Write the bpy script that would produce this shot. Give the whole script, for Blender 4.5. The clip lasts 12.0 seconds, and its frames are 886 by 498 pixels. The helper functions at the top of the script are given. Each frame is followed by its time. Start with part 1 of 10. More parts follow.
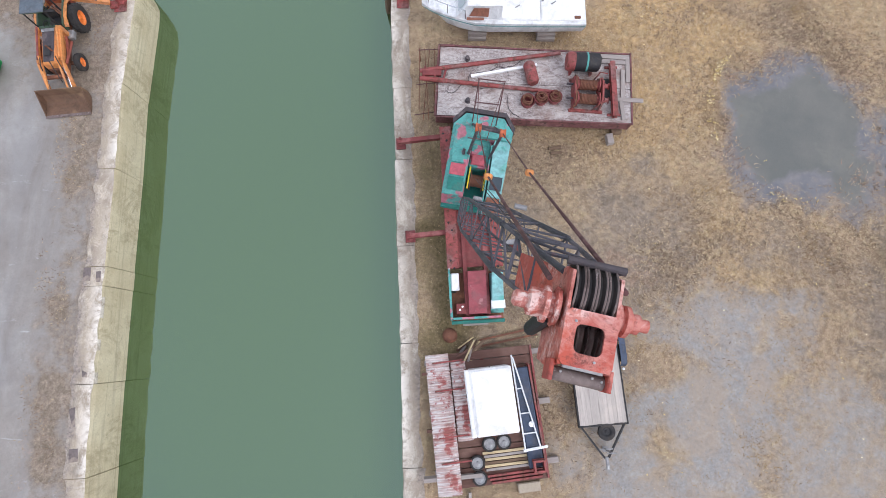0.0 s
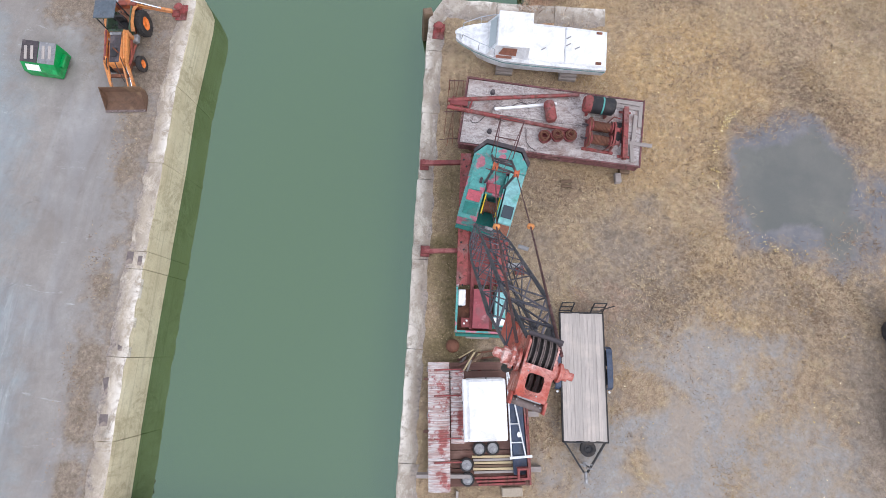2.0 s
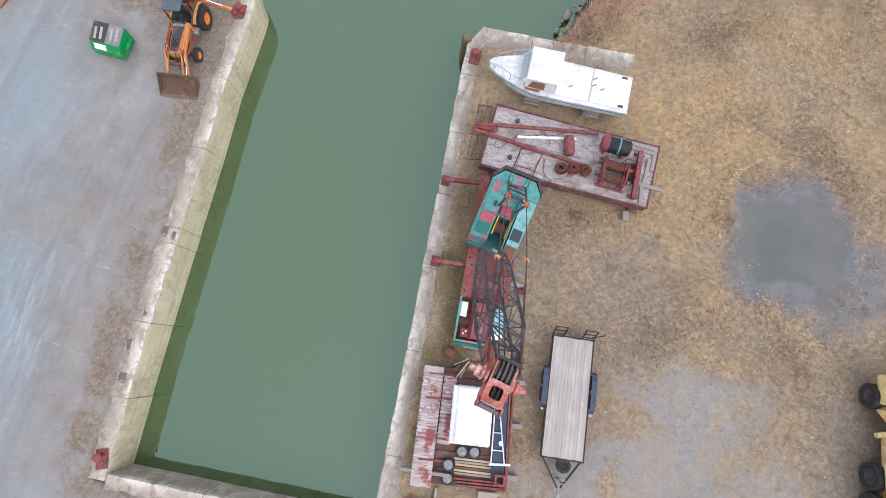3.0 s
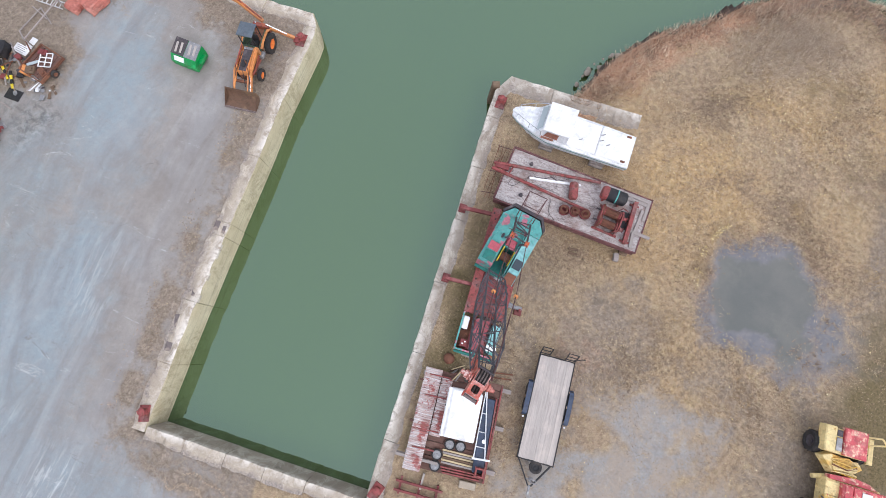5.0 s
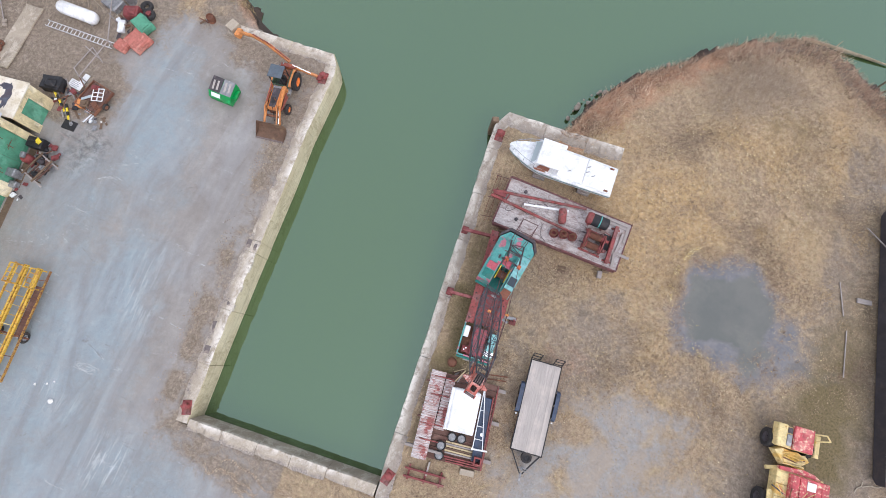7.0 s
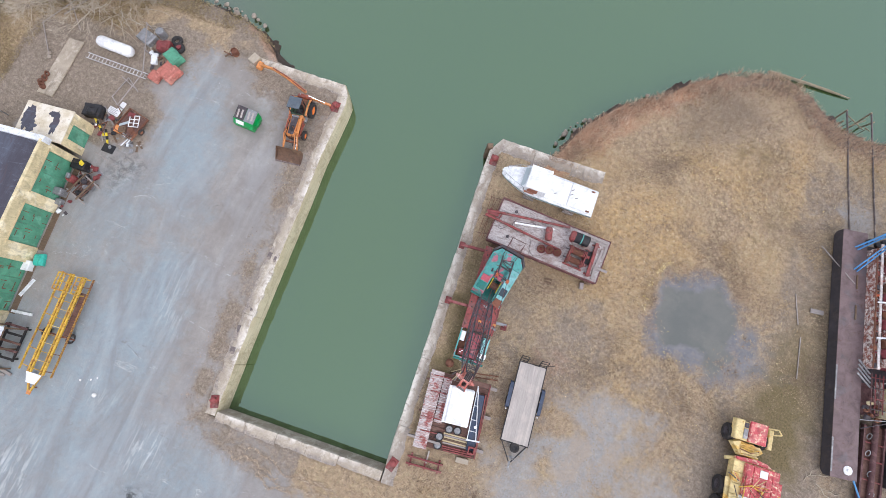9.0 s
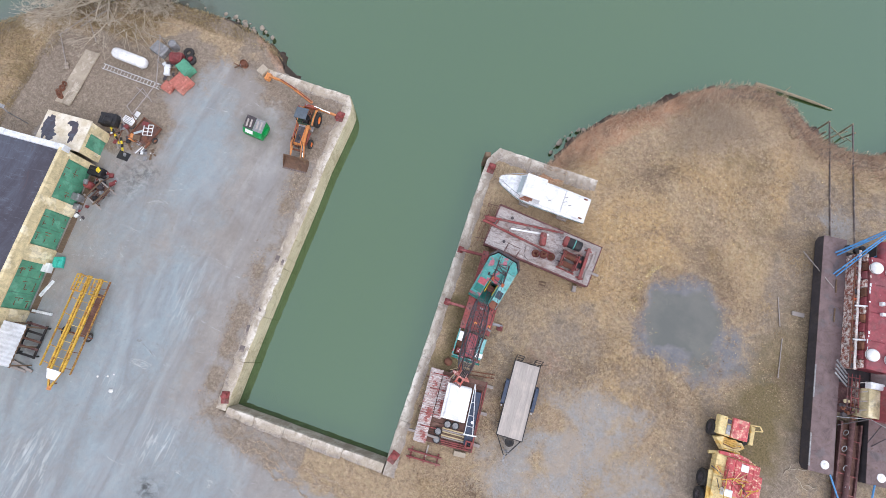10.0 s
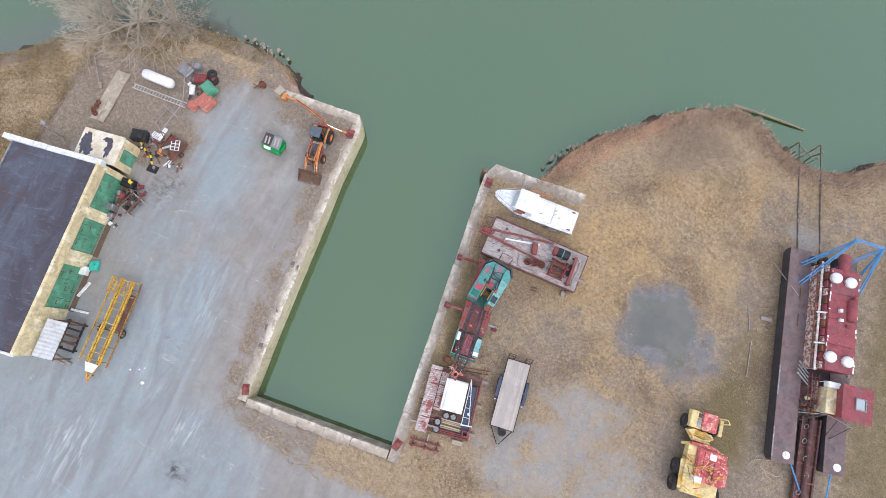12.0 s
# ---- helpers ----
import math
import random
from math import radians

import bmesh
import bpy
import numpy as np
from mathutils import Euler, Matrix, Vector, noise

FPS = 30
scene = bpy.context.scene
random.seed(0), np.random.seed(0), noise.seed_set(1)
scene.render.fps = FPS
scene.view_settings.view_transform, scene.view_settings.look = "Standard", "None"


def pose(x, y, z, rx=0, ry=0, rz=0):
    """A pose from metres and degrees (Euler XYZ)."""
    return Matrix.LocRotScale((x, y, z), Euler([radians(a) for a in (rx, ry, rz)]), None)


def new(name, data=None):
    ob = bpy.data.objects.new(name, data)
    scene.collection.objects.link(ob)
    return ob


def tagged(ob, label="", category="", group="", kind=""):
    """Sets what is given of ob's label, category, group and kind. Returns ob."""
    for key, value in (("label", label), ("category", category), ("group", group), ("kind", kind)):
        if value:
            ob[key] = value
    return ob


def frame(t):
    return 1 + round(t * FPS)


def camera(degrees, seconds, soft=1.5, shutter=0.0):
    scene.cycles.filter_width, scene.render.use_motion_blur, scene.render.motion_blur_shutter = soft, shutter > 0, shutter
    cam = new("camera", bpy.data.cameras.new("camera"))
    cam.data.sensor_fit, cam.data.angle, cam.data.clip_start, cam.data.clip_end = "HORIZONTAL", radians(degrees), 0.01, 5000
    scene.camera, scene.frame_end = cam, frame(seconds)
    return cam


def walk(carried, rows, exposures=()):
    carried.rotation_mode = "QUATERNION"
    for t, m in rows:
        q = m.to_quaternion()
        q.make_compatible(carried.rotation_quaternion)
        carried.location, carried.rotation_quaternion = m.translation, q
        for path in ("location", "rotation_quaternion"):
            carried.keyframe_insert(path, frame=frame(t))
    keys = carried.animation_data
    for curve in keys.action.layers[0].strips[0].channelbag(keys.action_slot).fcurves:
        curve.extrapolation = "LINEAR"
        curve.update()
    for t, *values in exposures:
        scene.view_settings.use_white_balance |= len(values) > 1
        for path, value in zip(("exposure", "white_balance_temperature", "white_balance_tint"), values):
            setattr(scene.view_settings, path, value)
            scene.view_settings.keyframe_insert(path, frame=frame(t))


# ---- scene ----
cam = camera(82.8, 12.0, soft=0.45)
# seconds, eye x, y, z, pitch, roll, heading: a drone that climbs and turns
PATH = [
    (0.0, 0.000, 0.000, 22.683, -78.83, 0.52, 0.00),
    (0.5, -0.004, 0.056, 23.121, -78.83, 0.20, 0.85),
    (1.0, -0.023, 0.157, 23.549, -78.79, 0.15, 1.47),
    (1.5, -0.077, 0.218, 24.050, -78.68, 0.29, 2.69),
    (2.0, -0.074, 0.251, 24.759, -78.51, -0.19, 6.28),
    (2.5, -0.012, 0.305, 25.591, -78.33, -0.35, 10.11),
    (3.0, 0.050, 0.358, 26.502, -78.10, -0.16, 13.76),
    (5.0, -0.047, 0.395, 30.603, -77.70, 0.52, 19.79),
    (5.5, -0.111, 0.545, 31.724, -77.86, -0.11, 20.67),
    (6.0, -0.188, 0.578, 32.843, -77.87, -0.12, 20.80),
    (6.5, -0.197, 0.490, 33.943, -77.63, -0.11, 20.87),
    (7.0, -0.323, 0.518, 35.080, -77.65, 0.14, 20.70),
    (9.0, -0.266, 0.609, 39.563, -77.61, 0.23, 20.99),
    (9.5, -0.193, 0.575, 40.591, -77.62, 0.31, 20.99),
    (10.0, -0.177, 0.622, 41.618, -77.71, 0.18, 21.24),
    (10.5, -0.157, 0.636, 42.693, -77.73, 0.01, 21.54),
    (11.0, -0.090, 0.634, 43.746, -77.81, -0.27, 21.95),
    (11.5, -0.048, 0.640, 44.791, -77.89, -0.29, 22.07),
    (12.0, -0.055, 0.650, 45.859, -77.93, -0.38, 22.30),
]
walk(cam, [(t, pose(x, y, z, 90 + pitch, 0, yaw) @ pose(0, 0, 0, 0, 0, roll)) for t, x, y, z, pitch, roll, yaw in PATH],
     exposures=[(0.0, 0.29, 5740, 12), (12.0, 0.30, 5740, 12)])

# ---- light: a bright overcast day ----
world = bpy.data.worlds.new("overcast_sky")
scene.world = world
world.use_nodes = True
wn = world.node_tree.nodes
sky = wn.new("ShaderNodeTexSky")
sky.sky_type, sky.sun_disc = "NISHITA", False
sky.sun_elevation, sky.sun_rotation = radians(50), radians(122)
sky.air_density, sky.dust_density, sky.ozone_density = 1.0, 6.0, 1.0
wn["Background"].inputs["Strength"].default_value = 0.15
veil = wn.new("ShaderNodeMix")
veil.data_type = "RGBA"
veil.inputs[0].default_value = 0.7
veil.inputs[7].default_value = (7.0, 6.75, 6.6, 1)
world.node_tree.links.new(sky.outputs["Color"], veil.inputs[6])
world.node_tree.links.new(veil.outputs[2], wn["Background"].inputs["Color"])
sun = new("sun", bpy.data.lights.new("sun", "SUN"))
sun.data.energy, sun.data.angle, sun.data.color = 0.5, radians(30), (1.0, 0.96, 0.9)
sun.matrix_basis = pose(0, 0, 60, 40, 0, 58)


# ---- materials ----
def rgb(r, g, b):
    """Linear colour from 0..255 display values."""
    return tuple(((c / 255 + 0.055) / 1.055) ** 2.4 if c > 10 else c / 255 / 12.92 for c in (r, g, b)) + (1.0,)


class Mat:
    """A node material with small helpers."""

    def __init__(self, name, roughness=0.8, metallic=0.0):
        self.m = bpy.data.materials.new(name)
        self.m.use_nodes = True
        self.t = self.m.node_tree
        self.b = self.t.nodes["Principled BSDF"]
        self.b.inputs["Roughness"].default_value = roughness
        self.b.inputs["Metallic"].default_value = metallic
        self.co = self.t.nodes.new("ShaderNodeTexCoord").outputs["Object"]

    def link(self, a, b):
        self.t.links.new(a, b)

    def noise(self, scale, detail=4.0, rough=0.6, stretch=None, dist=0.0):
        n = self.t.nodes.new("ShaderNodeTexNoise")
        n.inputs["Scale"].default_value, n.inputs["Detail"].default_value = scale, detail
        n.inputs["Roughness"].default_value, n.inputs["Distortion"].default_value = rough, dist
        co = self.co
        if stretch:
            mp = self.t.nodes.new("ShaderNodeMapping")
            mp.inputs["Scale"].default_value = stretch
            self.link(co, mp.inputs["Vector"])
            co = mp.outputs["Vector"]
        self.link(co, n.inputs["Vector"])
        return n.outputs["Fac"]

    def wave(self, scale, axis="X", dist=0.0, stretch=None):
        n = self.t.nodes.new("ShaderNodeTexWave")
        n.bands_direction = axis
        n.inputs["Scale"].default_value, n.inputs["Distortion"].default_value = scale, dist
        self.link(self.co, n.inputs["Vector"])
        return n.outputs["Fac"]

    def ramp(self, fac, *stops):
        r = self.t.nodes.new("ShaderNodeValToRGB")
        el = r.color_ramp.elements
        while len(el) < len(stops):
            el.new(0.5)
        for e, (p, c) in zip(el, stops):
            e.position = p
            e.color = c if not isinstance(c, (int, float)) else (c, c, c, 1)
        self.link(fac, r.inputs["Fac"])
        return r.outputs["Color"]

    def mix(self, fac, a, b, mode="MIX"):
        n = self.t.nodes.new("ShaderNodeMix")
        n.data_type, n.blend_type, n.clamp_factor = "RGBA", mode, True
        for i, v in ((0, fac), (6, a), (7, b)):
            if isinstance(v, (int, float)) and i == 0:
                n.inputs[i].default_value = v
            elif isinstance(v, tuple):
                n.inputs[i].default_value = v
            else:
                self.link(v, n.inputs[i])
        return n.outputs[2]

    def math(self, op, a, b, clamp=True):
        n = self.t.nodes.new("ShaderNodeMath")
        n.operation, n.use_clamp = op, clamp
        for i, v in enumerate((a, b)):
            if isinstance(v, (int, float)):
                n.inputs[i].default_value = v
            else:
                self.link(v, n.inputs[i])
        return n.outputs[0]

    def attribute(self, name):
        n = self.t.nodes.new("ShaderNodeAttribute")
        n.attribute_name = name
        return n.outputs["Fac"]

    def random(self):
        return self.t.nodes.new("ShaderNodeObjectInfo").outputs["Random"]

    def island(self):
        return self.t.nodes.new("ShaderNodeNewGeometry").outputs["Random Per Island"]

    def colour(self, c):
        if isinstance(c, tuple):
            self.b.inputs["Base Color"].default_value = c
        else:
            self.link(c, self.b.inputs["Base Color"])
        return self

    def rough(self, f):
        self.link(f, self.b.inputs["Roughness"])
        return self

    def bump(self, h, strength=0.4, distance=0.02):
        n = self.t.nodes.new("ShaderNodeBump")
        n.inputs["Strength"].default_value, n.inputs["Distance"].default_value = strength, distance
        self.link(h, n.inputs["Height"])
        self.link(n.outputs["Normal"], self.b.inputs["Normal"])
        return self


def painted(name, base, worn, patch=None, wear=0.5, roughness=0.55, scale=3.0, metallic=0.0, grime=0.4):
    """Old paint: base coat, blotches of another coat, and worn or rusted spots."""
    k = Mat(name, roughness, metallic)
    c = k.mix(k.ramp(k.noise(scale * 0.5, 5), (0.35, 0.0), (0.75, 1.0)), base, tuple(v * 0.78 for v in base[:3]) + (1,))
    if patch:
        c = k.mix(k.ramp(k.noise(scale * 0.35, 3, 0.5), (0.55, 0.0), (0.60, 1.0)), c, patch)
    c = k.mix(k.ramp(k.noise(scale * 1.7, 8, 0.7), (1.0 - wear * 0.5 - 0.12, 0.0), (1.0 - wear * 0.5, 1.0)), c, worn)
    c = k.mix(k.ramp(k.noise(1.3, 9, 0.75, dist=0.6), (0.50, 0.0), (0.70, grime)), c, rgb(104, 90, 78))
    c = k.mix(k.ramp(k.noise(scale * 6, 5, 0.8), (0.60, 0.0), (0.68, (0.25 + 0.5 * wear) * min(1, 2.5 * grime))), c, tuple(v * 0.55 for v in worn[:3]) + (1,))
    weather = k.ramp(k.noise(scale * 0.9, 8, 0.72, (1, 1, 0.5), 0.8), (0.36, 1.22), (0.5, 1.0), (0.66, 0.66))
    c = k.mix(min(1.0, 0.35 + 1.2 * grime), c, weather, "MULTIPLY")
    k.colour(c)
    k.bump(k.noise(scale * 5, 6), 0.25, 0.01)
    return k.m


def make_head_paint():
    """Orange-red paint bleached pink, chipped to white and streaked with rust."""
    k = Mat("bleached_orange_red_paint", 0.7)
    c = k.mix(k.ramp(k.noise(3, 6, 0.65), (0.38, 0.0), (0.62, 1.0)), rgb(186, 84, 64), rgb(162, 80, 72))
    c = k.mix(k.ramp(k.noise(2.2, 8, 0.75, dist=0.6), (0.46, 0.0), (0.58, 0.8)), c, rgb(204, 142, 130))
    patch = k.ramp(k.noise(1.6, 4, 0.6), (0.52, 0.0), (0.66, 0.9))
    chips = k.ramp(k.noise(11, 8, 0.75, dist=0.5), (0.49, 0.0), (0.56, 1.0))
    c = k.mix(k.math("MULTIPLY", patch, chips), c, rgb(238, 222, 214))
    c = k.mix(k.ramp(k.noise(6, 8, 0.78, (1, 1, 0.4)), (0.55, 0.0), (0.64, 0.85)), c, rgb(104, 54, 44))
    c = k.mix(k.ramp(k.noise(24, 5, 0.7), (0.54, 0.0), (0.64, 0.6)), c, rgb(120, 62, 52))
    k.colour(c)
    k.bump(k.noise(18, 6), 0.3, 0.01)
    return k.m


RUST = rgb(92, 52, 38)


def make_concrete(name, light, dark, stain, roughness=0.9, silt=False):
    k = Mat(name, roughness)
    c = k.mix(k.ramp(k.noise(0.55, 6, 0.65), (0.35, 0.0), (0.68, 1.0)), light, dark)
    c = k.mix(k.ramp(k.noise(0.9, 10, 0.8, (1, 0.6, 0.35), 0.5), (0.50, 0.0), (0.60, 0.95)), c, stain)
    c = k.mix(k.ramp(k.noise(0.35, 6, 0.7, (2, 0.5, 1)), (0.58, 0.0), (0.66, 0.7)), c, tuple(v * 0.6 for v in dark[:3]) + (1,))
    c = k.mix(k.ramp(k.noise(1.9, 9, 0.85, dist=0.8), (0.58, 0.0), (0.66, 0.75)), c, tuple(v * 0.4 for v in dark[:3]) + (1,))
    c = k.mix(k.ramp(k.noise(14, 6, 0.7), (0.3, 0.0), (0.75, 0.45)), c, tuple(v * 0.55 for v in dark[:3]) + (1,))
    if not silt:
        c = k.mix(k.ramp(k.noise(1.4, 5, 0.6, (0.12, 0.12, 7.0)), (0.52, 0.0), (0.62, 0.45)), c, tuple(v * 0.62 for v in dark[:3]) + (1,))
    if silt:
        v = k.math("ADD", k.attribute("inner"), k.math("MULTIPLY", k.math("SUBTRACT", k.noise(1.3, 10, 0.8, dist=0.4), 0.5, False), 2.0, False), False)
        grit = k.ramp(k.noise(9, 7, 0.8), (0.36, rgb(178, 168, 158)), (0.5, rgb(148, 138, 130)), (0.64, rgb(108, 99, 92)))
        c = k.mix(k.ramp(v, (0.52, 0.0), (0.86, 1.0)), c, grit)
        chip = k.math("MULTIPLY", k.ramp(k.noise(1.6, 9, 0.75, dist=0.5), (0.42, 0.0), (0.54, 1.0)), k.math("MULTIPLY", k.ramp(k.attribute("arris"), (0.45, 0.0), (0.95, 0.9)), k.ramp(k.noise(0.16, 3, 0.5), (0.40, 0.2), (0.54, 1.0))))
        c = k.mix(chip, c, rgb(232, 226, 216))
    k.colour(c)
    k.bump(k.noise(9, 9, 0.7), 0.5, 0.03)
    return k.m


M = {}
M["concrete_w"] = make_concrete("pale_worn_concrete", rgb(196, 183, 163), rgb(162, 149, 133), rgb(216, 205, 187), silt=True)
M["concrete_face"] = make_concrete("yellowed_quay_concrete", rgb(230, 220, 190), rgb(208, 194, 160), rgb(182, 168, 136))
M["concrete_e"] = make_concrete("grey_quay_concrete", rgb(178, 166, 151), rgb(146, 134, 121), rgb(204, 196, 182), silt=True)


def make_ground():
    k = Mat("yard_ground", 0.95)
    n_mid, n_fine = k.noise(0.9, 8, 0.68), k.noise(7, 8, 0.78)
    n_grain, n_big = k.noise(30, 4, 0.75), k.noise(0.17, 7, 0.62)
    speck = k.noise(16, 2, 0.5)
    n_tuft, n_pit = k.noise(2.6, 10, 0.85, dist=0.3), k.noise(11, 6, 0.85)
    n_clump, n_zone = k.noise(1.5, 12, 0.85, dist=0.5), k.noise(0.33, 8, 0.72, dist=0.7)
    rag = k.noise(0.75, 10, 0.78, dist=0.4)

    def edge(att, amp=1.3, lo=0.36, hi=0.64):
        v = k.math("ADD", k.attribute(att), k.math("MULTIPLY", k.math("SUBTRACT", rag, 0.5, False), amp, False), False)
        return k.ramp(v, (lo, 0.0), (hi, 1.0))

    # grey crushed stone, blue-grey and chalky where it is driven over
    stone = k.mix(k.ramp(n_mid, (0.30, 0.0), (0.72, 1.0)), rgb(168, 162, 156), rgb(146, 140, 133))
    stone = k.mix(k.ramp(n_big, (0.46, 0.0), (0.62, 0.7)), stone, rgb(140, 132, 124))
    stone = k.mix(edge("blue", 1.5, 0.25, 1.15), stone, k.mix(n_mid, rgb(142, 156, 163), rgb(160, 173, 179)))
    stone = k.mix(k.ramp(n_tuft, (0.52, 0.0), (0.68, 0.3)), stone, rgb(130, 124, 118))
    stone = k.mix(k.ramp(k.noise(0.5, 9, 0.75, (1, 0.28, 1), 0.5), (0.58, 0.0), (0.76, 0.4)), stone, rgb(176, 182, 188))
    stone = k.mix(k.ramp(k.noise(0.9, 10, 0.8, (0.35, 1.2, 1), 1.2), (0.60, 0.0), (0.68, 0.8)), stone, rgb(210, 212, 214))
    stone = k.mix(k.ramp(k.noise(0.8, 9, 0.8, (0.5, 1.0, 1), 2.0), (0.60, 0.0), (0.68, 0.6)), stone, rgb(112, 106, 102))
    stone = k.mix(0.16, stone, k.ramp(n_clump, (0.36, rgb(196, 198, 200)), (0.46, rgb(160, 156, 152)), (0.54, rgb(142, 142, 142)), (0.64, rgb(92, 88, 84))))
    stone = k.mix(k.ramp(n_pit, (0.52, 0.0), (0.66, 0.22)), stone, rgb(112, 108, 104))
    stone = k.mix(k.ramp(n_grain, (0.42, 0.0), (0.72, 0.2)), stone, rgb(116, 113, 110))
    stone = k.mix(k.ramp(speck, (0.72, 0.0), (0.77, 0.4)), stone, rgb(196, 196, 196))
    # dry winter grass: tan, ochre in places, with bare earth
    grass = k.mix(k.ramp(n_fine, (0.38, 0.0), (0.62, 1.0)), rgb(86, 70, 56), rgb(178, 154, 122))
    grass = k.mix(k.ramp(n_mid, (0.42, 0.0), (0.64, 0.6)), grass, rgb(142, 120, 98))
    grass = k.mix(k.ramp(n_big, (0.48, 0.0), (0.64, 0.5)), grass, rgb(128, 112, 104))
    grass = k.mix(edge("ochre", 1.6, 0.25, 1.0), grass, k.mix(k.ramp(n_fine, (0.38, 0.0), (0.62, 1.0)), rgb(146, 110, 58), rgb(212, 172, 100)))
    grass = k.mix(k.ramp(n_tuft, (0.50, 0.0), (0.62, 0.75)), grass, rgb(92, 74, 62))
    grass = k.mix(k.ramp(n_tuft, (0.34, 0.7), (0.46, 0.0)), grass, rgb(192, 172, 140))
    grass = k.mix(k.ramp(n_zone, (0.50, 0.0), (0.62, 0.5)), grass, k.mix(n_fine, rgb(104, 86, 74), rgb(146, 124, 110)))
    grass = k.mix(k.ramp(n_zone, (0.36, 0.6), (0.45, 0.0)), grass, k.mix(n_fine, rgb(132, 120, 92), rgb(186, 168, 132)))
    grass = k.mix(0.5, grass, k.ramp(n_clump, (0.34, rgb(196, 176, 138)), (0.43, rgb(158, 142, 104)), (0.50, rgb(156, 130, 100)), (0.57, rgb(128, 110, 82)), (0.66, rgb(74, 60, 52))))
    grass = k.mix(k.ramp(n_grain, (0.48, 0.0), (0.66, 0.75)), grass, rgb(206, 190, 164))
    grass = k.mix(k.ramp(speck, (0.67, 0.0), (0.72, 0.8)), grass, rgb(222, 206, 150))
    # dark earth and grit
    earth = k.mix(k.ramp(n_fine, (0.36, 0.0), (0.64, 1.0)), rgb(104, 92, 80), rgb(156, 141, 124))
    earth = k.mix(k.ramp(n_tuft, (0.50, 0.0), (0.62, 0.45)), earth, rgb(96, 82, 74))
    earth = k.mix(0.4, earth, k.ramp(n_clump, (0.36, rgb(190, 180, 168)), (0.46, rgb(142, 127, 112)), (0.54, rgb(128, 118, 102)), (0.64, rgb(76, 67, 58))))
    earth = k.mix(k.ramp(n_grain, (0.5, 0.0), (0.68, 0.7)), earth, rgb(176, 162, 146))
    # pale gravel
    pale = k.mix(k.ramp(n_fine, (0.35, 0.0), (0.65, 1.0)), rgb(142, 138, 133), rgb(170, 169, 166))
    pale = k.mix(k.ramp(n_tuft, (0.50, 0.0), (0.62, 0.65)), pale, rgb(146, 126, 106))
    pale = k.mix(k.ramp(n_zone, (0.44, 0.75), (0.56, 0.0)), pale, k.mix(n_fine, rgb(146, 126, 106), rgb(186, 170, 148)))
    pale = k.mix(0.3, pale, k.ramp(n_clump, (0.36, rgb(190, 190, 188)), (0.47, rgb(160, 150, 140)), (0.54, rgb(142, 144, 146)), (0.64, rgb(104, 94, 86))))
    pale = k.mix(k.ramp(n_grain, (0.5, 0.0), (0.7, 0.3)), pale, rgb(116, 111, 108))
    # blue-grey grit round a damp ash-grey hollow
    wet = k.mix(k.ramp(n_mid, (0.35, 0.0), (0.7, 1.0)), rgb(112, 114, 120), rgb(140, 137, 136))
    wet = k.mix(k.ramp(n_grain, (0.45, 0.0), (0.75, 0.3)), wet, rgb(100, 98, 97))
    wet = k.mix(k.ramp(n_fine, (0.54, 0.0), (0.66, 0.7)), wet, rgb(156, 148, 138))
    pool = k.mix(k.ramp(n_big, (0.4, 0.0), (0.62, 1.0)), rgb(108, 110, 106), rgb(124, 123, 117))
    pool = k.mix(k.ramp(n_zone, (0.52, 0.0), (0.60, 0.5)), pool, rgb(126, 126, 118))
    pool = k.mix(k.ramp(n_fine, (0.5, 0.0), (0.72, 0.18)), pool, rgb(100, 99, 98))

    # tufted and trodden at hand's-width scale
    tread = k.ramp(k.noise(3.4, 6, 0.7, dist=0.3), (0.36, 0.78), (0.5, 1.0), (0.64, 1.24))
    grass = k.mix(1.0, grass, tread, "MULTIPLY")
    earth = k.mix(1.0, earth, tread, "MULTIPLY")
    # chalky scrapes left by a bucket and by turning wheels
    streak = k.ramp(k.noise(0.9, 7, 0.7, (3.2, 0.35, 1), 0.6), (0.50, 0.0), (0.62, 1.0))
    stone = k.mix(k.math("MULTIPLY", streak, k.attribute("scrape")), stone, rgb(196, 200, 200))
    stone = k.mix(k.math("MULTIPLY", k.ramp(k.noise(0.45, 7, 0.62, (1.0, 0.3, 1), 1.2), (0.44, 0.0), (0.66, 1.0)), 0.4), stone, rgb(124, 119, 116))
    stone = k.mix(k.math("MULTIPLY", k.ramp(k.noise(0.37, 7, 0.62, (1.2, 0.3, 1), 1.2), (0.50, 0.0), (0.68, 1.0)), 0.22), stone, rgb(186, 190, 194))
    oil = k.math("MULTIPLY", k.ramp(n_clump, (0.46, 0.0), (0.56, 1.0)), k.attribute("oil"))
    stone = k.mix(oil, stone, rgb(78, 80, 80))

    c = grass
    c = k.mix(edge("earth"), c, earth)
    c = k.mix(edge("pale", 1.4, 0.28, 0.68), c, pale)
    c = k.mix(edge("stone"), c, stone)
    c = k.mix(edge("wet", 1.3, 0.3, 0.7), c, wet)
    c = k.mix(edge("pool", 1.1, 0.34, 0.62), c, pool)
    green = k.mix(k.ramp(n_fine, (0.36, 0.0), (0.64, 1.0)), rgb(86, 78, 52), rgb(138, 122, 88))
    c = k.mix(edge("green", 1.5, 0.3, 0.95), c, green)
    rust_straw = k.ramp(n_fine, (0.36, rgb(116, 86, 70)), (0.5, rgb(176, 134, 104)), (0.64, rgb(216, 180, 146)))
    c = k.mix(edge("russet", 1.8, 0.3, 1.1), c, rust_straw)
